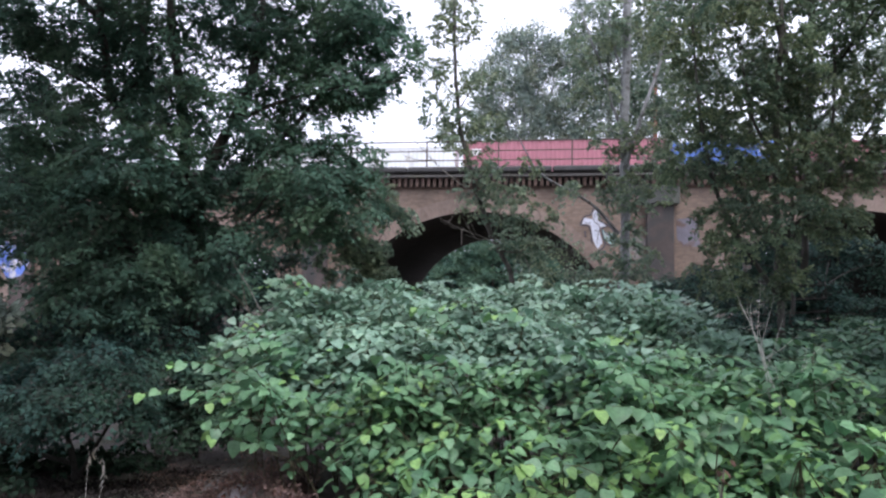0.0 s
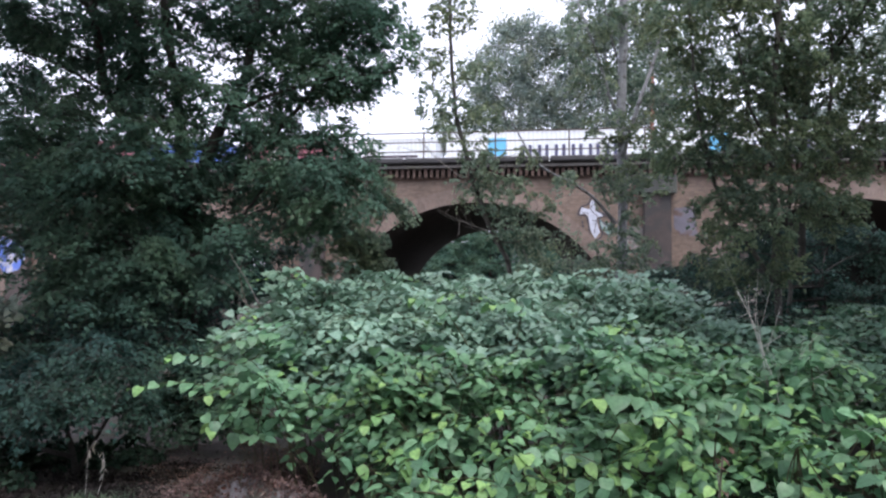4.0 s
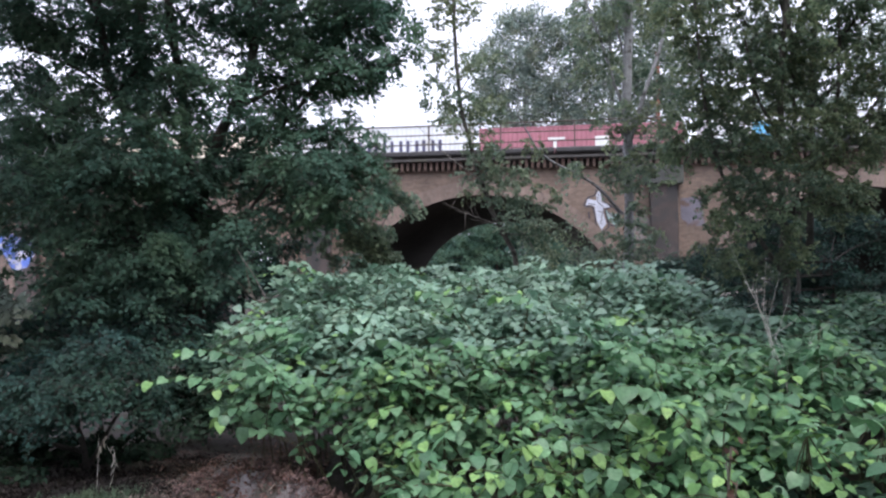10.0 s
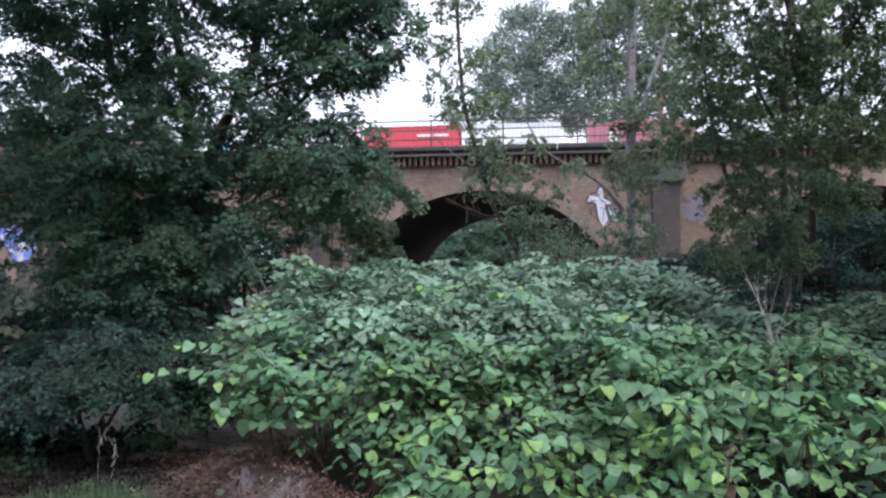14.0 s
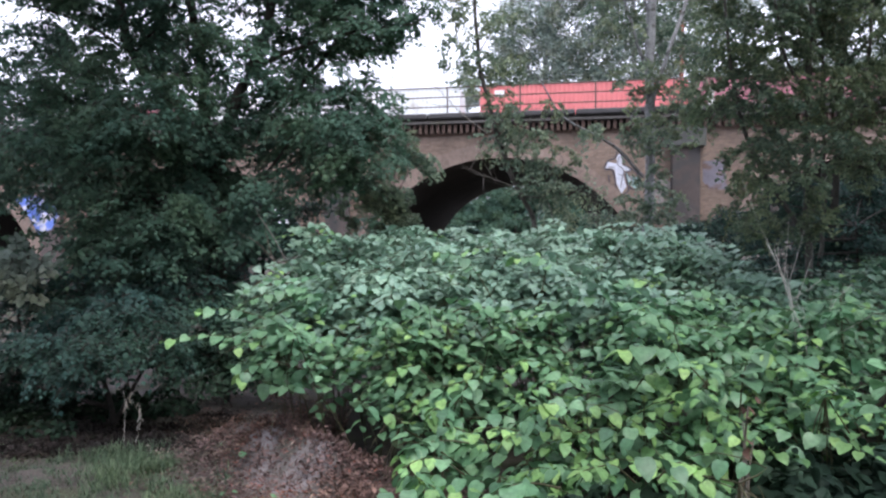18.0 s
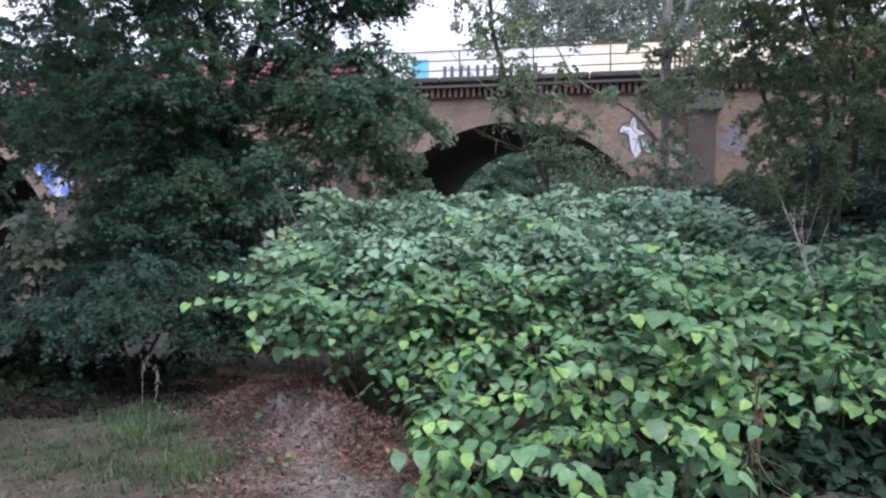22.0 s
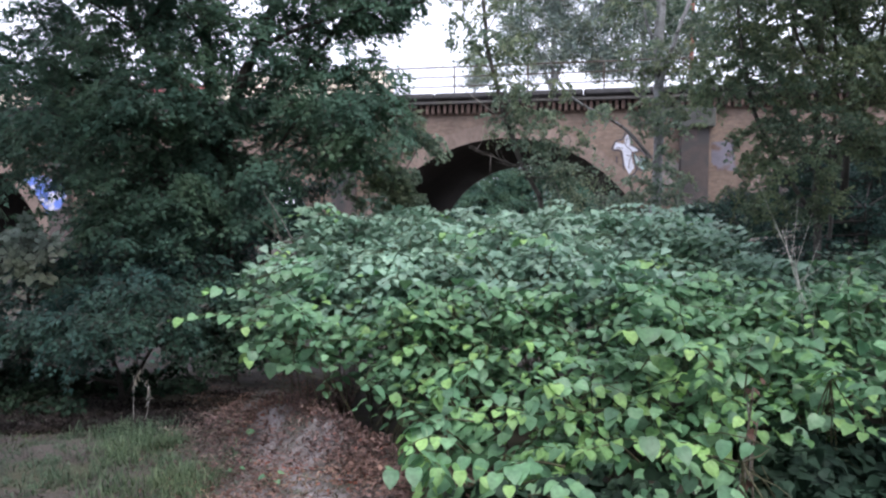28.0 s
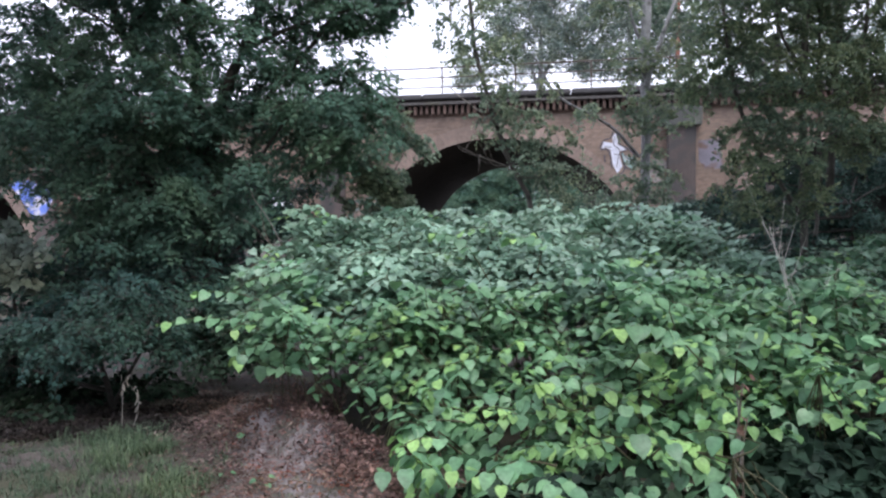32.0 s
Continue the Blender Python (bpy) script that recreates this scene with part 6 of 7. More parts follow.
def knotweed(name, label, y0, y1, x0, x1, per_m2, leaf, seed, singles=0, shape=LEAF_HEART, old_leaf=L_KNOT):
    """Plants of arching shoots; each shoot carries alternate heart-shaped leaves."""
    rng = np.random.default_rng(seed)
    m = int((y1 - y0) * (x1 - x0) * per_m2)
    PX, PY = x0 + (x1 - x0) * rng.random(m), y0 + (y1 - y0) * rng.random(m)
    keep = (PX > west_edge(PY) + np.where(PY < 5, 0.14, 0.32)) & (PX < east_edge(PY)) & (PY > front_edge(PX))
    PX, PY = PX[keep], PY[keep]
    each = 11
    rise = np.interp(PY, (5.5, 8.0), (0.17, 0.07)) * rng.standard_normal(len(PX)) + 0.08
    X0, Y0, R0 = np.repeat(PX, each), np.repeat(PY, each), np.repeat(rise, each)
    n = len(X0)
    ang = 2 * np.pi * rng.random(n)
    rad = 0.05 + 0.38 * np.sqrt(rng.random(n))
    out = np.stack([np.cos(ang), np.sin(ang)], -1) + np.array([-0.15, -0.35])
    west = np.clip(1 - (X0 - west_edge(Y0)) / 0.7, 0, 1)
    out[:, 0] -= 0.7 * west
    X, Y = X0 + rad * out[:, 0], Y0 + rad * out[:, 1]
    inside = X > west_edge(Y) + 0.08
    base = (float(PX.mean()), float(PY.mean()), float(ground_z(PX.mean(), PY.mean())))
    ob = thing(name, label, "shrub", base, "knotweed thicket")
    shift = np.array(base)
    depth = (0.62 + 0.6 * np.clip((X0 + 0.2) / 0.5, 0, 1) * np.clip(6.2 - Y0, 0, 1)) * rng.random(n) ** 1.3
    tipz = canopy_z(X, Y) + R0 - depth - 1.7 * rad ** 2 - 0.12 * west * rng.random(n)
    tips = np.stack([X, Y, tipz], -1)
    dirs = np.stack([out[:, 0], out[:, 1], 0.25 - 0.55 * rng.random(n)], -1)
    dirs /= np.linalg.norm(dirs, axis=1)[:, None]
    reach = 0.42 + 0.35 * rng.random(n)
    front = np.clip((5.4 - Y) / 1.4, 0, 1)[:, None]
    P, A, N, S, young = [], [], [], [], []
    k_leaves = 12
    side = np.cross(dirs, np.array([0, 0, 1.0])); side /= np.linalg.norm(side, axis=1)[:, None] + 1e-9
    fresh = np.repeat(rng.random(len(PX)), each) + 0.25 * rng.standard_normal(n) < np.interp(Y, (4.8, 6.4, 7.2), (0.85, 0.40, 0.0))
    for k in range(k_leaves):
        t = (k + 0.5) / k_leaves
        sg = 1 if k % 2 else -1
        p = tips + dirs * ((t - 0.75) * reach * 1.5)[:, None] + np.array([0, 0, -0.5]) * (reach * (t - 0.4) ** 2)[:, None]
        p = p + side * sg * 0.03
        a = side * sg * (0.8 + 0.15 * rng.standard_normal((n, 1))) + dirs * 0.55 + np.array([0, -0.05, -0.20]) + front * np.array([0, -0.15, -0.45]) + np.array([0.2, 0.2, 0.2]) * rng.standard_normal((n, 3))
        flat_a = a * np.array([1, 1, 0]); flat_a /= np.linalg.norm(flat_a, axis=1)[:, None] + 1e-9
        nm = np.array([0, -0.15, 1.0]) + (0.15 + 0.6 * front) * flat_a + 0.22 * rng.standard_normal((n, 3))
        size = leaf * (1.2 - 0.5 * t) * (0.78 + 0.38 * rng.random(n))
        P.append(p); A.append(a); N.append(nm); S.append(size)
        young.append((t > np.interp(Y, (4.8, 5.6), (0.38, 0.55))) & (depth < np.interp(Y, (4.8, 5.6), (0.30, 0.2))) & fresh)
    P, A, N, S, young = np.vstack(P), np.vstack(A), np.vstack(N), np.concatenate(S), np.concatenate(young)
    low = np.clip(1 - (P[:, 0] - west_edge(P[:, 1]) - 0.65) / 0.4, 0, 1) * np.clip((P[:, 1] - 4.15) / 0.35, 0, 1)
    g = ground_z(P[:, 0], P[:, 1])
    above = (P[:, 2] > g + 0.03 + low * (0.27 - g)) & ~((P[:, 0] > 1.85) & (P[:, 1] < 4.75) & (P[:, 2] < np.maximum(0.16, canopy_z(P[:, 0], P[:, 1]) - 0.30)) & (rng.random(len(P)) < 0.97)) & (P[:, 0] > west_edge(P[:, 1]) - 0.06) & np.tile(inside, k_leaves) & ~((P[:, 0] > 1.9) & (P[:, 1] < 4.2))
    above &= ~((P[:, 0] > 1.35) & (P[:, 1] < 3.9) & (rng.random(len(P)) < 0.7))
    hollow = ((P[:, 0] + 0.36) / 0.34) ** 2 + ((P[:, 1] - 5.0) / 0.55) ** 2 + ((P[:, 2] - 0.18) / 0.20) ** 2 < 1
    above &= ~(hollow & (rng.random(len(P)) < 0.9))
    P, A, N, S, young = P[above], A[above], N[above], S[above], young[above]
    alone = np.zeros(len(P), bool)
    if singles:
        score = P[:, 1] - 0.8 * (P[:, 2] - canopy_z(P[:, 0], P[:, 1]))
        alone[np.argsort(score)[:singles]] = True
    for sel, m, nm in ((~young & ~alone, old_leaf, "foliage"), (young & ~alone, L_YOUNG, "young_foliage")):
        if sel.any():
            child(nm, leaves_mesh(nm, P[sel] - shift, A[sel], N[sel], S[sel], shape, m), ob, kind="stuff")
    if singles:
        one = np.zeros((1, 3))
        shapes = [leaves_mesh("leaf", one, np.array([[0, 1.0, 0]]), np.array([[0, 0, 1.0]]), np.array([1.0]), LEAF_HEART, m) for m in (L_KNOT, L_YOUNG)]
        for i in np.nonzero(alone)[0]:
            y = Vector(A[i]).normalized(); x = y.cross(Vector(N[i])).normalized(); z = x.cross(y)
            o = child("leaf", shapes[int(young[i])], ob)
            mm = Matrix((x, y, z)).transposed().to_4x4() @ Matrix.Diagonal((S[i], S[i], S[i], 1))
            o.matrix_basis = Matrix.Translation(Vector(P[i]) - Vector(base)) @ mm
    tubes = []
    for j in range(len(PX)):
        g = np.array([PX[j] + 0.25 + 0.22 * rng.standard_normal(), PY[j] + 0.3 + 0.25 * rng.standard_normal(), 0])
        g[2] = ground_z(g[0], g[1]) - 0.02
        crown = np.array([PX[j], PY[j], max(g[2] + 0.15, canopy_z(PX[j], PY[j]) + rise[j] - 0.30)])
        tubes.append(tube(smooth_path([g, g * 0.5 + crown * 0.5 + np.array([0.05, 0.06, 0]), crown], 0.2) - shift, 0.007, 0.005, 5))
        for i in range(j * each, j * each + each):
            if inside[i] and rng.random() < 0.6:
                end = tips[i] + dirs[i] * reach[i] * 0.35 + np.array([0, 0, -0.18 * reach[i]])
                tubes.append(tube(smooth_path([crown, tips[i] - dirs[i] * reach[i] * 0.5, tips[i], end], 0.12) - shift, 0.006, 0.002, 3))
    child("cane_stand", tubes_mesh("cane_stand", tubes, M_STEM), ob, kind="stuff")
    return ob


knotweed("knotweed_bush", "bright green knotweed with heart-shaped leaves over bare soil", 2.6, 5.0, -0.6, 5.5, 6.0, 0.112, 101, 300)
knotweed("knotweed_bush", "bright green knotweed shoots beside the leaf litter", 3.2, 4.25, -0.30, 0.5, 9.0, 0.112, 109)
knotweed("knotweed_bush", "green knotweed overhanging the bare path", 5.0, 7.0, -2.5, 2.0, 5.0, 0.116, 102, 280)
knotweed("knotweed_bush", "green knotweed with arching leafy shoots", 5.0, 7.2, 2.0, 7.3, 4.8, 0.114, 103)
knotweed("knotweed_bush", "dense knotweed thicket with sky sheen in its leaf colour", 7.0, 9.5, -2.7, 3.0, 7.0, 0.12, 104, shape=LEAF_OVAL, old_leaf=L_KNOT_SHEEN)
knotweed("knotweed_bush", "dense knotweed thicket in shaded dull green", 7.2, 9.5, 3.0, 9.3, 5.2, 0.12, 105, shape=LEAF_OVAL, old_leaf=L_KNOT_SHADED)
knotweed("knotweed_bush", "tall knotweed thicket before the arch", 9.5, 12.5, -2.7, 5.0, 6.0, 0.125, 106, shape=LEAF_OVAL, old_leaf=L_KNOT_SHEEN)
knotweed("knotweed_bush", "tall knotweed below the pier in shaded dull green", 9.5, 13.0, 5.0, 12.0, 4, 0.125, 107, shape=LEAF_OVAL, old_leaf=L_KNOT_SHADED)

def long_shoot(points, leaves, leaf, seed, label, old=0.85):
    """A single arching knotweed shoot with two rows of leaves."""
    rng = np.random.default_rng(seed)
    path = smooth_path(points, 0.03)
    base = np.array(points[0])
    ob = thing("knotweed_shoot", label, "shoot", points[0], "knotweed thicket")
    v, f = tube(path - base, 0.007, 0.002, 5)
    child("stem", mesh_of("stem", v, f, M_STEM, smooth=True), ob)
    shapes = [leaves_mesh("leaf", np.zeros((1, 3)), np.array([[0, 1.0, 0]]), np.array([[0, 0, 1.0]]), np.array([1.0]), LEAF_HEART, mm) for mm in (L_KNOT, L_YOUNG)]
    for i in range(leaves):
        q = (i + 1) / leaves
        j = min(len(path) - 2, int((0.35 + 0.65 * q) * (len(path) - 1)))
        d = Vector(path[j + 1] - path[j]).normalized()
        sd = d.cross(Vector((0, 0, 1))).normalized() * (1 if i % 2 else -1)
        y = (d * (0.2 + 0.7 * rng.random()) + sd * 0.8 + Vector((0, -0.1, -0.05 - 0.6 * rng.random()))).normalized()
        x = y.cross(Vector((0.25 * rng.standard_normal(), -0.15 + 0.2 * rng.standard_normal(), 1)) + sd * 0.5).normalized()
        s = leaf * (1.25 - 0.4 * q) * (0.75 + 0.5 * rng.random())
        o = child("leaf", shapes[int(q > old)], ob)
        o.matrix_basis = Matrix.Translation(Vector(path[j] - base)) @ Matrix((x, y, x.cross(y))).transposed().to_4x4() @ Matrix.Diagonal((s, s, s, 1))


long_shoot([(-1.43, 6.40, 0.54), (-1.83, 6.30, 0.69), (-2.12, 6.20, 0.74), (-2.43, 6.10, 0.70)], 10, 0.11, 201, "long green knotweed shoot reaching over the path")
long_shoot([(-1.36, 6.60, 0.73), (-1.77, 6.50, 0.91), (-2.07, 6.40, 0.96), (-2.20, 6.30, 0.93)], 9, 0.11, 202, "green knotweed shoot at the thicket's edge")
long_shoot([(-1.14, 6.00, 0.46), (-1.37, 5.90, 0.55), (-1.54, 5.80, 0.52), (-1.64, 5.70, 0.42)], 9, 0.11, 203, "green knotweed shoot drooping over the path")
long_shoot([(0.26, 4.60, 0.23), (0.06, 4.50, 0.28), (-0.09, 4.40, 0.27), (-0.23, 4.30, 0.22)], 10, 0.11, 204, "bright green knotweed shoot over the leaf litter")
long_shoot([(0.76, 3.90, 0.18), (0.57, 3.80, 0.25), (0.40, 3.70, 0.26), (0.27, 3.70, 0.16)], 9, 0.11, 205, "bright green knotweed shoot in front of the thicket")
long_shoot([(2.11, 4.90, 0.47), (1.77, 4.80, 0.79), (1.50, 4.70, 0.87), (1.27, 4.60, 0.85)], 12, 0.14, 206, "bright yellow-green knotweed shoot")
long_shoot([(2.14, 4.60, 0.39), (2.17, 4.60, 0.71), (2.24, 4.60, 0.83), (2.31, 4.50, 0.83)], 10, 0.14, 207, "bright yellow-green knotweed shoot")
long_shoot([(0.70, 7.20, 0.88), (0.52, 7.20, 1.19), (0.34, 7.20, 1.40), (0.04, 7.10, 1.46)], 11, 0.13, 208, "light green knotweed shoot above the thicket")
long_shoot([(1.19, 7.20, 1.01), (1.24, 7.20, 1.31), (1.12, 7.20, 1.40), (0.87, 7.10, 1.37)], 10, 0.13, 209, "light green knotweed shoot above the thicket")
long_shoot([(1.75, 6.80, 0.93), (1.81, 6.80, 1.10), (1.97, 6.80, 1.18), (2.09, 6.80, 1.13)], 8, 0.13, 210, "light green knotweed shoot above the thicket")
long_shoot([(1.26, 4.10, 0.13), (1.11, 4.00, 0.27), (0.96, 3.90, 0.30), (0.83, 3.80, 0.30)], 6, 0.10, 220, "fresh yellow-green knotweed shoot arching out of the thicket", 0.3)
long_shoot([(1.40, 4.10, 0.15), (1.46, 4.00, 0.28), (1.52, 3.90, 0.31), (1.58, 3.80, 0.30)], 6, 0.10, 221, "fresh yellow-green knotweed shoot arching out of the thicket", 0.3)
long_shoot([(0.69, 4.50, 0.20), (0.60, 4.43, 0.33), (0.52, 4.37, 0.34), (0.44, 4.30, 0.29)], 6, 0.10, 222, "fresh yellow-green knotweed shoot arching out of the thicket", 0.3)
long_shoot([(1.01, 5.80, 0.41), (0.87, 5.70, 0.57), (0.74, 5.60, 0.58), (0.61, 5.50, 0.51)], 6, 0.10, 223, "fresh yellow-green knotweed shoot arching out of the thicket", 0.3)
long_shoot([(0.22, 4.40, 0.08), (0.07, 4.30, 0.22), (-0.09, 4.20, 0.25), (-0.23, 4.10, 0.20)], 8, 0.10, 224, "fresh yellow-green knotweed shoot arching out of the thicket", 0.3)
long_shoot([(0.03, 5.80, 0.37), (-0.11, 5.70, 0.53), (-0.24, 5.60, 0.54), (-0.37, 5.50, 0.45)], 6, 0.10, 225, "fresh yellow-green knotweed shoot arching out of the thicket", 0.3)
long_shoot([(0.13, 5.00, 0.23), (0.07, 4.93, 0.37), (0.01, 4.87, 0.38), (-0.04, 4.80, 0.27)], 6, 0.10, 226, "fresh yellow-green knotweed shoot arching out of the thicket", 0.3)
long_shoot([(-1.16, 6.60, 0.56), (-1.24, 6.53, 0.72), (-1.32, 6.47, 0.73), (-1.40, 6.40, 0.55)], 6, 0.10, 227, "fresh yellow-green knotweed shoot arching out of the thicket", 0.3)
long_shoot([(0.50, 6.60, 0.64), (0.39, 6.53, 0.80), (0.28, 6.47, 0.80), (0.17, 6.40, 0.70)], 6, 0.10, 228, "fresh yellow-green knotweed shoot arching out of the thicket", 0.3)
long_shoot([(0.96, 4.70, 0.31), (0.87, 4.63, 0.48), (0.79, 4.57, 0.49), (0.71, 4.50, 0.48)], 6, 0.10, 229, "fresh yellow-green knotweed shoot arching out of the thicket", 0.3)
long_shoot([(1.53, 5.00, 0.48), (1.59, 4.93, 0.61), (1.65, 4.87, 0.62), (1.72, 4.80, 0.55)], 6, 0.10, 230, "fresh yellow-green knotweed shoot arching out of the thicket", 0.3)

# ---- leaf litter, grass and sticks on the slope ----
def track_x(y):
    return -0.96 - 0.336 * (y - 4.7)


def scatter_litter():
    rng = np.random.default_rng(61)
    n = 62000
    Y = 3.2 + 8.0 * rng.random(n)
    X = track_x(Y) + 0.52 + 0.72 * rng.standard_normal(n)
    gap = np.abs(X - track_x(Y) - 0.12)
    keep = (rng.random(n) < np.clip(gap / 0.45 - 0.2, 0.08, 1) * np.clip(1.9 - 0.25 * (Y - 3.2), 0.2, 1)) & (X < west_edge(Y) + 1.3) & (X > track_x(Y) - 0.95 - 0.35 * rng.random(n))
    X, Y = X[keep], Y[keep]
    n = len(X)
    heap = np.clip(1 - np.abs(X - west_edge(Y) - 0.05) / 0.35, 0, 1)
    Z = ground_z(X, Y) + 0.012 + 0.03 * rng.random(n) + 0.22 * heap * rng.random(n)
    P = np.stack([X, Y, Z], -1)
    a = rng.standard_normal((n, 3)) * np.array([1, 1, 0.3])
    nm = np.array([0, 0, 1.0]) + 0.5 * rng.standard_normal((n, 3))
    tagged(new("leaf_litter", leaves_mesh("leaf_litter", P, a, nm, 0.017 + 0.036 * rng.random(n) ** 2, LEAF_SMALL, L_DRY)), "dry reddish brown leaf litter on the slope", "leaf litter", kind="stuff")


scatter_litter()
L_RED = leaf_mat("red_dry_leaf", (0.17, 0.070, 0.058), (0.36, 0.150, 0.115), 0.8, 0.15, 0.2)
L_TAN = leaf_mat("tan_dry_leaf", (0.13, 0.098, 0.085), (0.36, 0.285, 0.240), 0.8, 0.15, 0.2)


CURLED = (np.array([(0, 0, 0.02), (0.20, 0.30, 0.10), (0.14, 0.72, 0.02), (0, 1.0, 0.12), (-0.16, 0.66, -0.02), (-0.18, 0.28, 0.09)]), np.array([(0, 1, 2, 3), (0, 3, 4, 5)]))


def litter_patch(name, label, spots, per, size, stand, material, seed):
    """Heaps of larger curled leaves; spots are x, y, half width and half length."""
    rng = np.random.default_rng(seed)
    P = np.vstack([np.stack([x + rx * rng.standard_normal(per), y + ry * rng.standard_normal(per), np.zeros(per)], -1) for x, y, rx, ry in spots])
    P[:, 2] = ground_z(P[:, 0], P[:, 1]) + 0.012 + stand * 0.12 * rng.random(len(P)) ** 2
    a = rng.standard_normal((len(P), 3)) * np.array([1, 1, 0.25 + stand])
    nm = np.array([0, -0.4 * stand, 1.0]) + (0.5 + 0.5 * stand) * rng.standard_normal((len(P), 3))
    tagged(new(name, leaves_mesh(name, P, a, nm, size * (0.4 + 1.1 * rng.random(len(P)) ** 1.5), CURLED, material)), label, "leaf litter", kind="stuff")


litter_patch("leaf_litter", "rust red fallen leaves in loose patches", [(-1.42, 5.75, 0.16, 0.14), (-1.20, 5.35, 0.12, 0.12), (-0.62, 5.0, 0.14, 0.16), (-0.55, 5.5, 0.12, 0.2), (-1.75, 6.3, 0.14, 0.14), (-0.95, 5.9, 0.15, 0.2)], 110, 0.042, 0.1, L_RED, 65)
litter_patch("leaf_litter", "tan heap of dry leaves beside the stalks", [(-2.72, 6.80, 0.18, 0.10), (-2.35, 6.70, 0.16, 0.10), (-2.05, 6.55, 0.16, 0.10)], 150, 0.045, 0.35, L_TAN, 66)

def straw(n, seed):
    """Pale thin bits of dead stem and grass lying in the litter."""
    rng = np.random.default_rng(seed)
    Y = 3.6 + 4.2 * rng.random(n)
    X = track_x(Y) + 0.15 + 0.85 * rng.standard_normal(n)
    ok = (X < west_edge(Y) + 0.9) & (X > track_x(Y) - 0.8)
    X, Y = X[ok], Y[ok]
    P = np.stack([X, Y, ground_z(X, Y) + 0.03 + 0.03 * rng.random(len(X))], -1)
    a = rng.standard_normal((len(X), 3)) * np.array([1, 1, 0.12])
    nm = np.array([0, 0, 1.0]) + 0.3 * rng.standard_normal((len(X), 3))
    tagged(new("straw", leaves_mesh("straw", P, a, nm, 0.03 + 0.08 * rng.random(len(X)) ** 2, STRIP, L_TAN)), "pale bits of straw and dead stem on the path", "straw", kind="stuff")


STRIP = (np.array([(0, 0, 0), (0.07, 0.3, 0.02), (0.05, 0.7, 0.0), (0, 1, -0.15), (-0.05, 0.7, 0.0), (-0.07, 0.3, 0.02)]), np.array([(0, 1, 2, 3), (0, 3, 4, 5)]))
straw(1700, 69)
# near-black litter added to imitate the deep shade under the shrub
L_SHADE_LITTER = leaf_mat("shade_dark_litter", (0.012, 0.010, 0.0095), (0.036, 0.028, 0.026), 0.8, 0.05, 0.2)
litter_patch("rotting_leaves", "near-black leaf litter imitating the shade under the shrub", [(-4.6, 7.5, 0.5, 0.25), (-3.9, 7.4, 0.4, 0.25), (-3.3, 7.5, 0.35, 0.3), (-3.3, 8.3, 0.3, 0.4), (-3.8, 8.2, 0.35, 0.4), (-2.9, 8.9, 0.25, 0.4), (-3.0, 7.2, 0.3, 0.18), (-4.5, 7.0, 0.4, 0.16), (-3.8, 6.95, 0.35, 0.15), (-3.25, 6.9, 0.25, 0.12)], 1100, 0.050, 0.3, L_SHADE_LITTER, 68)
litter_patch("leaf_litter", "brown bank of curled dead leaves under the knotweed", [(-1.59, 6.6, 0.18, 0.26), (-1.26, 6.15, 0.18, 0.24), (-0.95, 5.85, 0.18, 0.20), (-0.62, 5.55, 0.16, 0.18)], 700, 0.044, 0.9, L_DRY, 67)


def seedling(x, y, n, leaf, seed):
    """A small green plant of a few leaves on thin stalks."""
    rng = np.random.default_rng(seed)
    ob = thing("seedling", "small green seedling in the leaf litter", "seedling", (x, y, float(ground_z(x, y))), "seedlings on the path")
    for k in range(n):
        a = 2 * math.pi * (k + 0.5 * rng.random()) / n
        top = np.array([0.05 * math.cos(a), 0.05 * math.sin(a), 0.05 + 0.04 * rng.random()])
        child("stalk", tubes_mesh("stalk", [tube(smooth_path([(0, 0, -0.01), tuple(top * 0.6 + np.array([0, 0, 0.02])), tuple(top)], 0.02), 0.0022, 0.0014, 4)], M_STEM), ob)
        child("leaf", leaves_mesh("leaf", top[None], np.array([[math.cos(a), math.sin(a), -0.15]]), np.array([[0.1, -0.25, 1.0]]), np.array([leaf * (0.8 + 0.4 * rng.random())]), LEAF_HEART, L_KNOT), ob)


for q, (x, y, n, leaf) in enumerate(((-2.02, 6.75, 2, 0.085), (-1.72, 6.25, 2, 0.10), (-1.25, 5.0, 4, 0.06), (-1.60, 5.2, 3, 0.05))):
    seedling(x, y, n, 0.8 * leaf, 300 + q)


def scatter_debris():
    rng = np.random.default_rng(62)
    n = 16000
    X, Y = -7 + 7 * rng.random(n), 3.3 + 6.5 * rng.random(n)
    # bits under the knotweed added to darken the ground as shade would
    X[:5000] = 0.3 + 4.2 * rng.random(5000); Y[:5000] = 3.2 + 2.6 * rng.random(5000)
    keep = ((X < west_edge(Y) + 0.4) | (X > 0.3)) & (rng.random(n) < 0.35 + 0.65 * (np.sin(2.3 * X + 1.1 * Y) * np.sin(1.9 * Y - X) > 0))
    X, Y = X[keep], Y[keep]
    n = len(X)
    P = np.stack([X, Y, ground_z(X, Y) + 0.008 + 0.012 * rng.random(n)], -1)
    a = rng.standard_normal((n, 3)) * np.array([1, 1, 0.2])
    nm = np.array([0, 0, 1.0]) + 0.4 * rng.standard_normal((n, 3))
    tagged(new("ground_debris", leaves_mesh("ground_debris", P, a, nm, 0.015 + 0.035 * rng.random(n), LEAF_SMALL, L_DEBRIS)), "fine brown and grey leaf debris, also darkening the shaded hollow", "debris", kind="stuff")


scatter_debris()


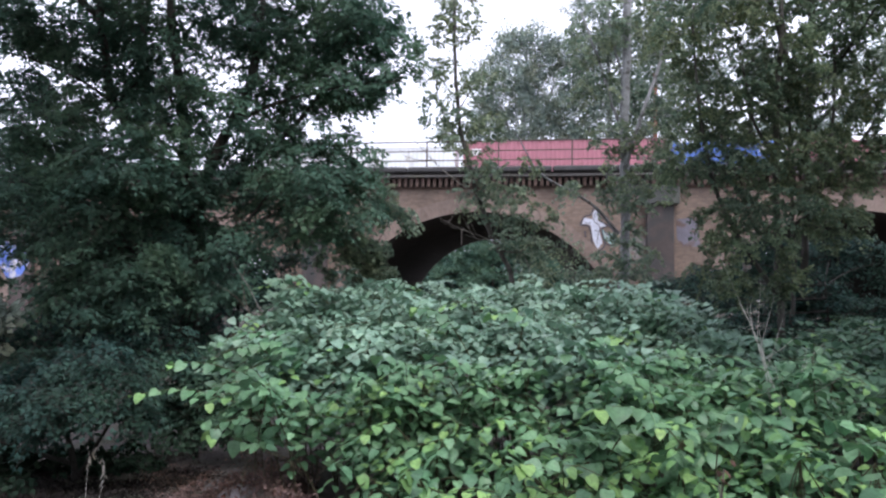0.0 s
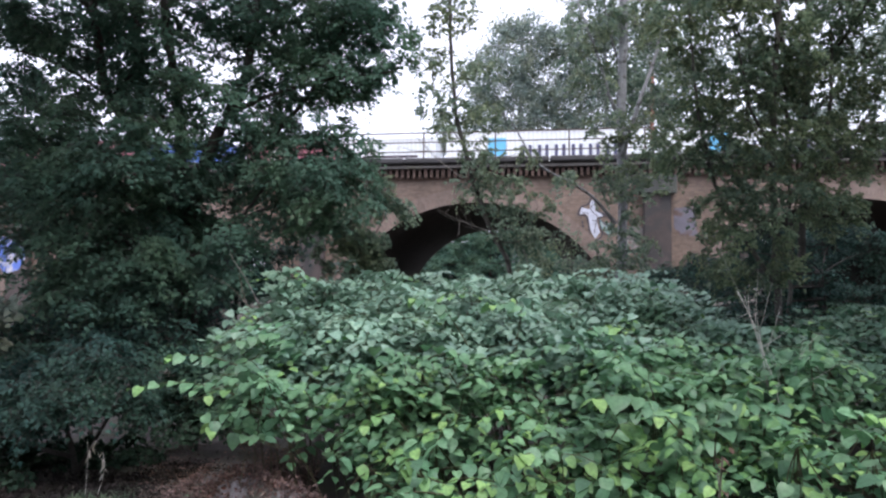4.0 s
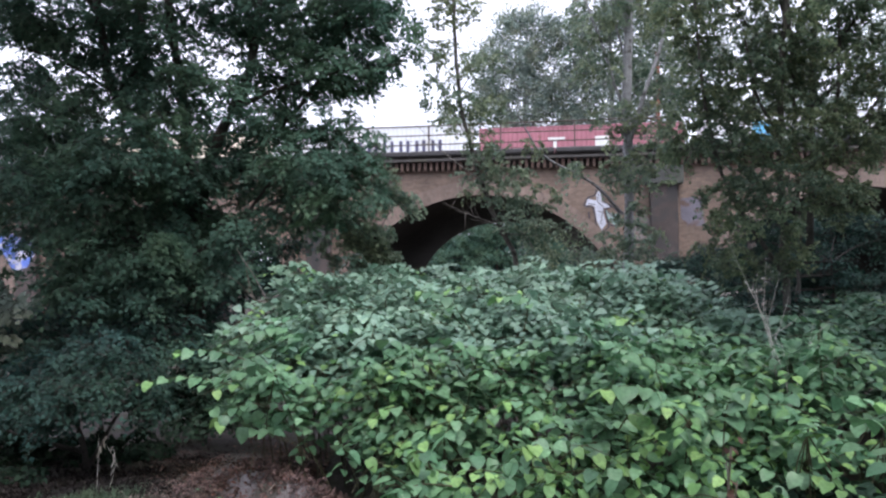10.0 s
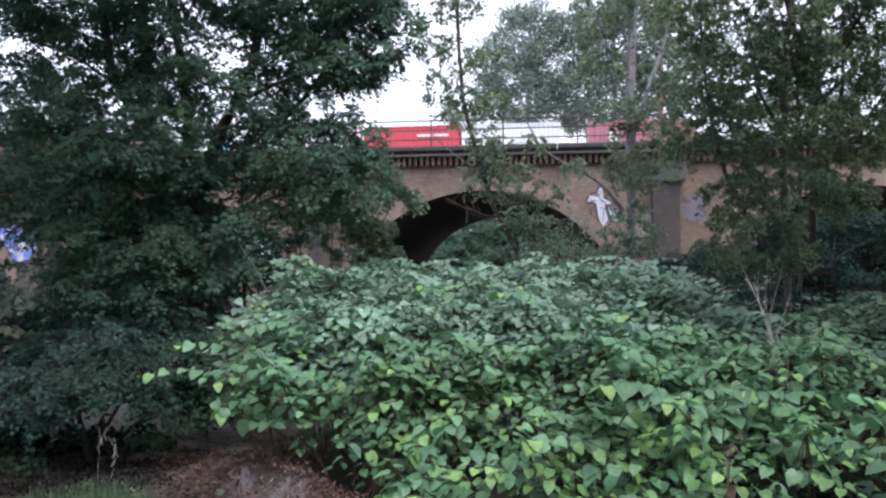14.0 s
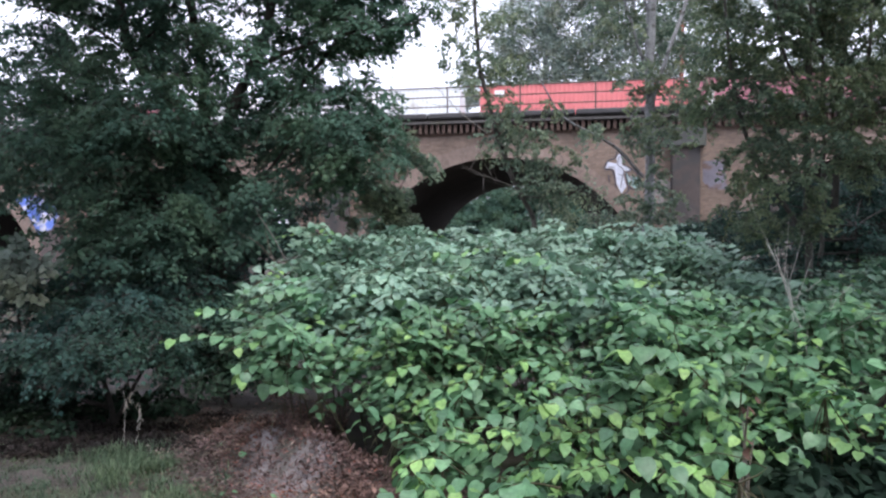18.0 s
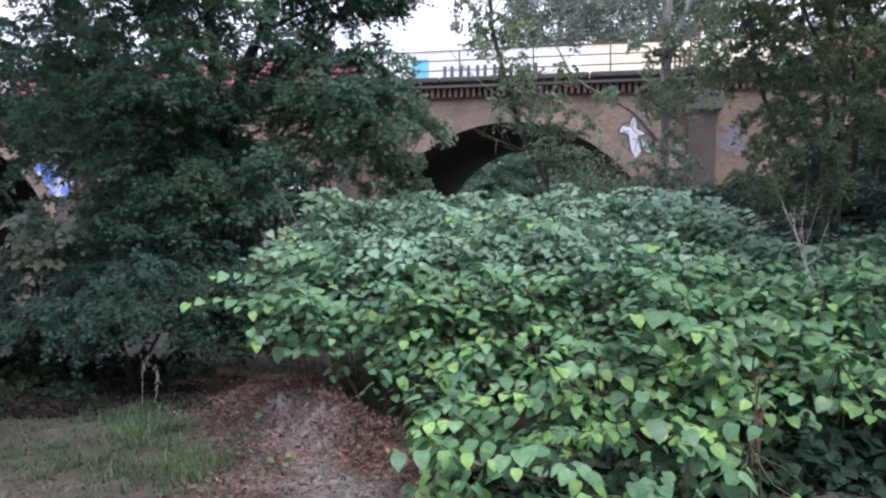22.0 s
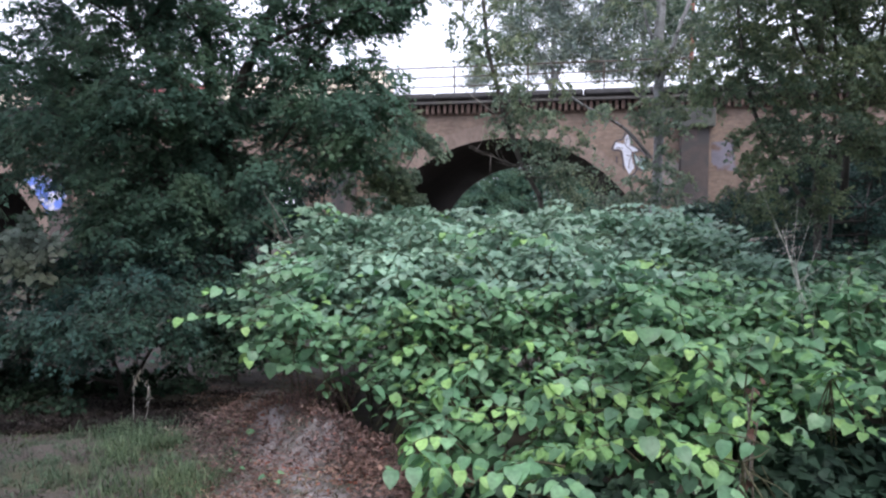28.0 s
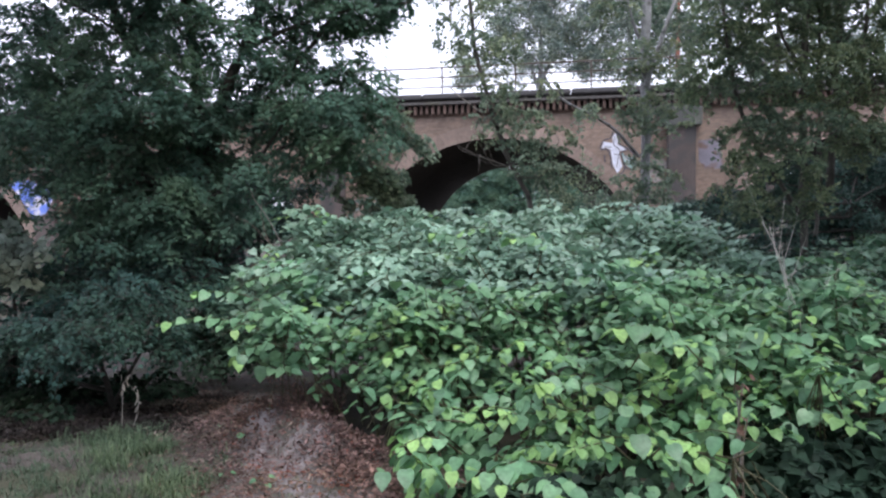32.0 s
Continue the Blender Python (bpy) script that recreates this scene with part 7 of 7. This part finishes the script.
def grass_patch(name, label, cx, cy, rx, ry, n, h, seed, material, width=0.0035):
    """Curved single blades in loose tufts."""
    rng = np.random.default_rng(seed)
    tuft = np.stack([cx + rx * rng.standard_normal(n // 14 + 1), cy + ry * rng.standard_normal(n // 14 + 1)], -1)
    base = tuft[rng.integers(0, len(tuft), n)] + 0.05 * rng.standard_normal((n, 2))
    base = base[base[:, 0] < west_edge(base[:, 1]) - 0.1]
    n = len(base)
    z = ground_z(base[:, 0], base[:, 1])
    ang, L = 2 * np.pi * rng.random(n), h * (0.4 + 0.8 * rng.random(n))
    d = np.stack([np.cos(ang), np.sin(ang)], -1)
    w = np.stack([-d[:, 1], d[:, 0], 0 * ang], -1) * width
    p0 = np.stack([base[:, 0], base[:, 1], z - 0.01], -1)
    p1 = p0 + np.stack([d[:, 0] * L * 0.32, d[:, 1] * L * 0.32, L * 0.58], -1)
    p2 = p0 + np.stack([d[:, 0] * L * 0.85, d[:, 1] * L * 0.95, L * 0.48], -1)
    v = np.stack([p0 - w, p0 + w, p1 + w * 0.8, p1 - w * 0.8, p2], 1).reshape(-1, 3)
    o = (np.arange(n) * 5)[:, None, None]
    f = (np.array([[0, 1, 2], [0, 2, 3], [3, 2, 4]])[None] + o).reshape(-1, 3)
    return tagged(new(name, mesh_of(name, v, f, material)), label, "grass", kind="stuff")


grass_patch("grass", "tufts of green grass beside the path", -2.66, 5.85, 0.28, 0.50, 1000, 0.21, 71, L_GRASS)
grass_patch("grass", "tufts of green grass near the path", -1.95, 4.95, 0.24, 0.40, 850, 0.20, 72, L_GRASS)
grass_patch("grass", "tall arching grass in the shrub's shade", -3.05, 6.45, 0.30, 0.22, 260, 0.22, 74, L_GRASS)
grass_patch("grass", "short thin grass on dry soil", -3.9, 5.4, 1.4, 1.2, 13000, 0.07, 73, L_GRASS, 0.003)
dead_branch([(-1.39, 5.82, -0.43), (-1.36, 6.22, -0.48), (-1.35, 6.68, -0.54)], 0.008, 0.005, M_DEAD, "pale dry stick lying on the litter", "stick", 81)
dead_branch([(-1.05, 5.08, -0.34), (-0.78, 4.90, -0.32)], 0.007, 0.004, M_STALK, "thin brown stick lying on the litter", "stick", 82)
dead_branch([(-1.61, 8.42, -0.74), (-1.76, 9.90, -0.92)], 0.008, 0.004, M_DEAD, "pale dry stick on the leaf heap", "stick", 83)
dead_branch([(-3.34, 7.32, -0.61), (-3.36, 7.40, -0.34), (-3.34, 7.40, -0.15), (-3.27, 7.40, -0.06)], 0.002, 0.0014, M_PALE, "pale dry seed stalk beside the shrub", "dry_stalk", 84, 1)
dead_branch([(-3.16, 7.16, -0.59), (-3.21, 7.40, -0.51), (-3.18, 7.40, -0.31), (-3.21, 7.40, -0.18)], 0.002, 0.0014, M_PALE, "pale dry seed stalk beside the shrub", "dry_stalk", 85, 1)
dead_branch([(1.83, 3.90, -0.17), (1.83, 3.90, 0.11), (1.82, 3.85, 0.40), (1.82, 3.80, 0.68)], 0.010, 0.006, M_STALK, "brown withered knotweed cane", "cane", 86, 0)
dead_branch([(1.92, 3.95, -0.19), (1.87, 3.90, 0.18), (1.90, 3.90, 0.45)], 0.008, 0.005, M_STALK, "brown withered knotweed cane", "cane", 87, 0)
dead_branch([(1.88, 4.02, -0.19), (1.90, 3.98, 0.15), (1.86, 3.95, 0.55)], 0.006, 0.004, M_DEAD, "grey withered knotweed cane", "cane", 88, 0)
dead_branch([(1.80, 3.98, -0.19), (1.85, 3.96, 0.2), (1.88, 3.92, 0.38)], 0.006, 0.004, M_DEAD, "grey withered knotweed cane", "cane", 89, 0)


def withered(points, n, seed, label):
    """Curled brown leaves hanging on a dead cane."""
    rng = np.random.default_rng(seed)
    path = smooth_path(points, 0.02)
    base = np.array(points[0])
    P = path[rng.integers(0, len(path), n)] + 0.025 * rng.standard_normal((n, 3))
    a = np.array([0, -0.1, -0.8]) + 0.6 * rng.standard_normal((n, 3))
    nm = np.array([0, -1.0, 0.3]) + 0.7 * rng.standard_normal((n, 3))
    ob = tagged(new("withered_leaves", leaves_mesh("withered_leaves", P - base, a, nm, 0.035 + 0.05 * rng.random(n), LEAF_OVAL, L_DRY)), label, "leaves", kind="stuff")
    ob.location = points[0]


withered([(1.82, 3.85, 0.33), (1.81, 3.82, 0.54), (1.82, 3.80, 0.72)], 8, 91, "curled brown leaves on a withered cane")
withered([(1.84, 3.90, -0.03), (1.84, 3.90, 0.18)], 5, 92, "curled brown leaves low on a withered cane")
L_STRAW = leaf_mat("straw_leaf", (0.30, 0.28, 0.24), (0.44, 0.41, 0.36), 0.8, 0.2, 0.2)


def stalk_strips(points, n, seed, label):
    """Narrow bleached leaves hanging from a dead stalk."""
    rng = np.random.default_rng(seed)
    path = smooth_path(points, 0.02)
    base = np.array(points[0])
    P = path[np.linspace(len(path) * 0.35, len(path) - 1, n).astype(int)]
    a = np.stack([0.28 * np.where(np.arange(n) % 2, 1.0, -1.0) + 0.2 * rng.standard_normal(n), -0.1 * np.ones(n), -0.9 * np.ones(n)], -1)
    ob = tagged(new("dry_leaves", leaves_mesh("dry_leaves", P - base, a, np.array([[0, -1.0, 0.3]] * n), 0.06 + 0.06 * rng.random(n), STRIP, L_STRAW)), label, "leaves", kind="stuff")
    ob.location = points[0]


stalk_strips([(-3.36, 7.40, -0.34), (-3.34, 7.40, -0.15), (-3.27, 7.40, -0.06)], 5, 95, "narrow bleached leaves on a dry stalk")
stalk_strips([(-3.21, 7.40, -0.51), (-3.18, 7.40, -0.31), (-3.21, 7.40, -0.18)], 5, 96, "narrow bleached leaves on a dry stalk")


def scatter_twigs():
    rng = np.random.default_rng(63)
    tubes = []
    for i in range(130):
        y = 3.4 + 5.0 * rng.random()
        x = float(track_x(y)) + 0.2 + 0.75 * rng.standard_normal()
        if x > west_edge(y) + 0.1:
            continue
        a, L = 2 * np.pi * rng.random(), 0.05 + 0.16 * rng.random()
        q = [(x + t * L * math.cos(a) + 0.01 * rng.standard_normal(), y + t * L * math.sin(a) + 0.01 * rng.standard_normal(), float(ground_z(x, y)) + 0.03 + 0.012 * t) for t in (0, 0.5, 1)]
        tubes.append(tube(smooth_path(q, 0.04), 0.003, 0.0016, 4))
    tagged(new("twigs", tubes_mesh("twigs", tubes, M_DEAD)), "small grey twigs scattered over the path", "twigs", kind="stuff")


scatter_twigs()


motions()
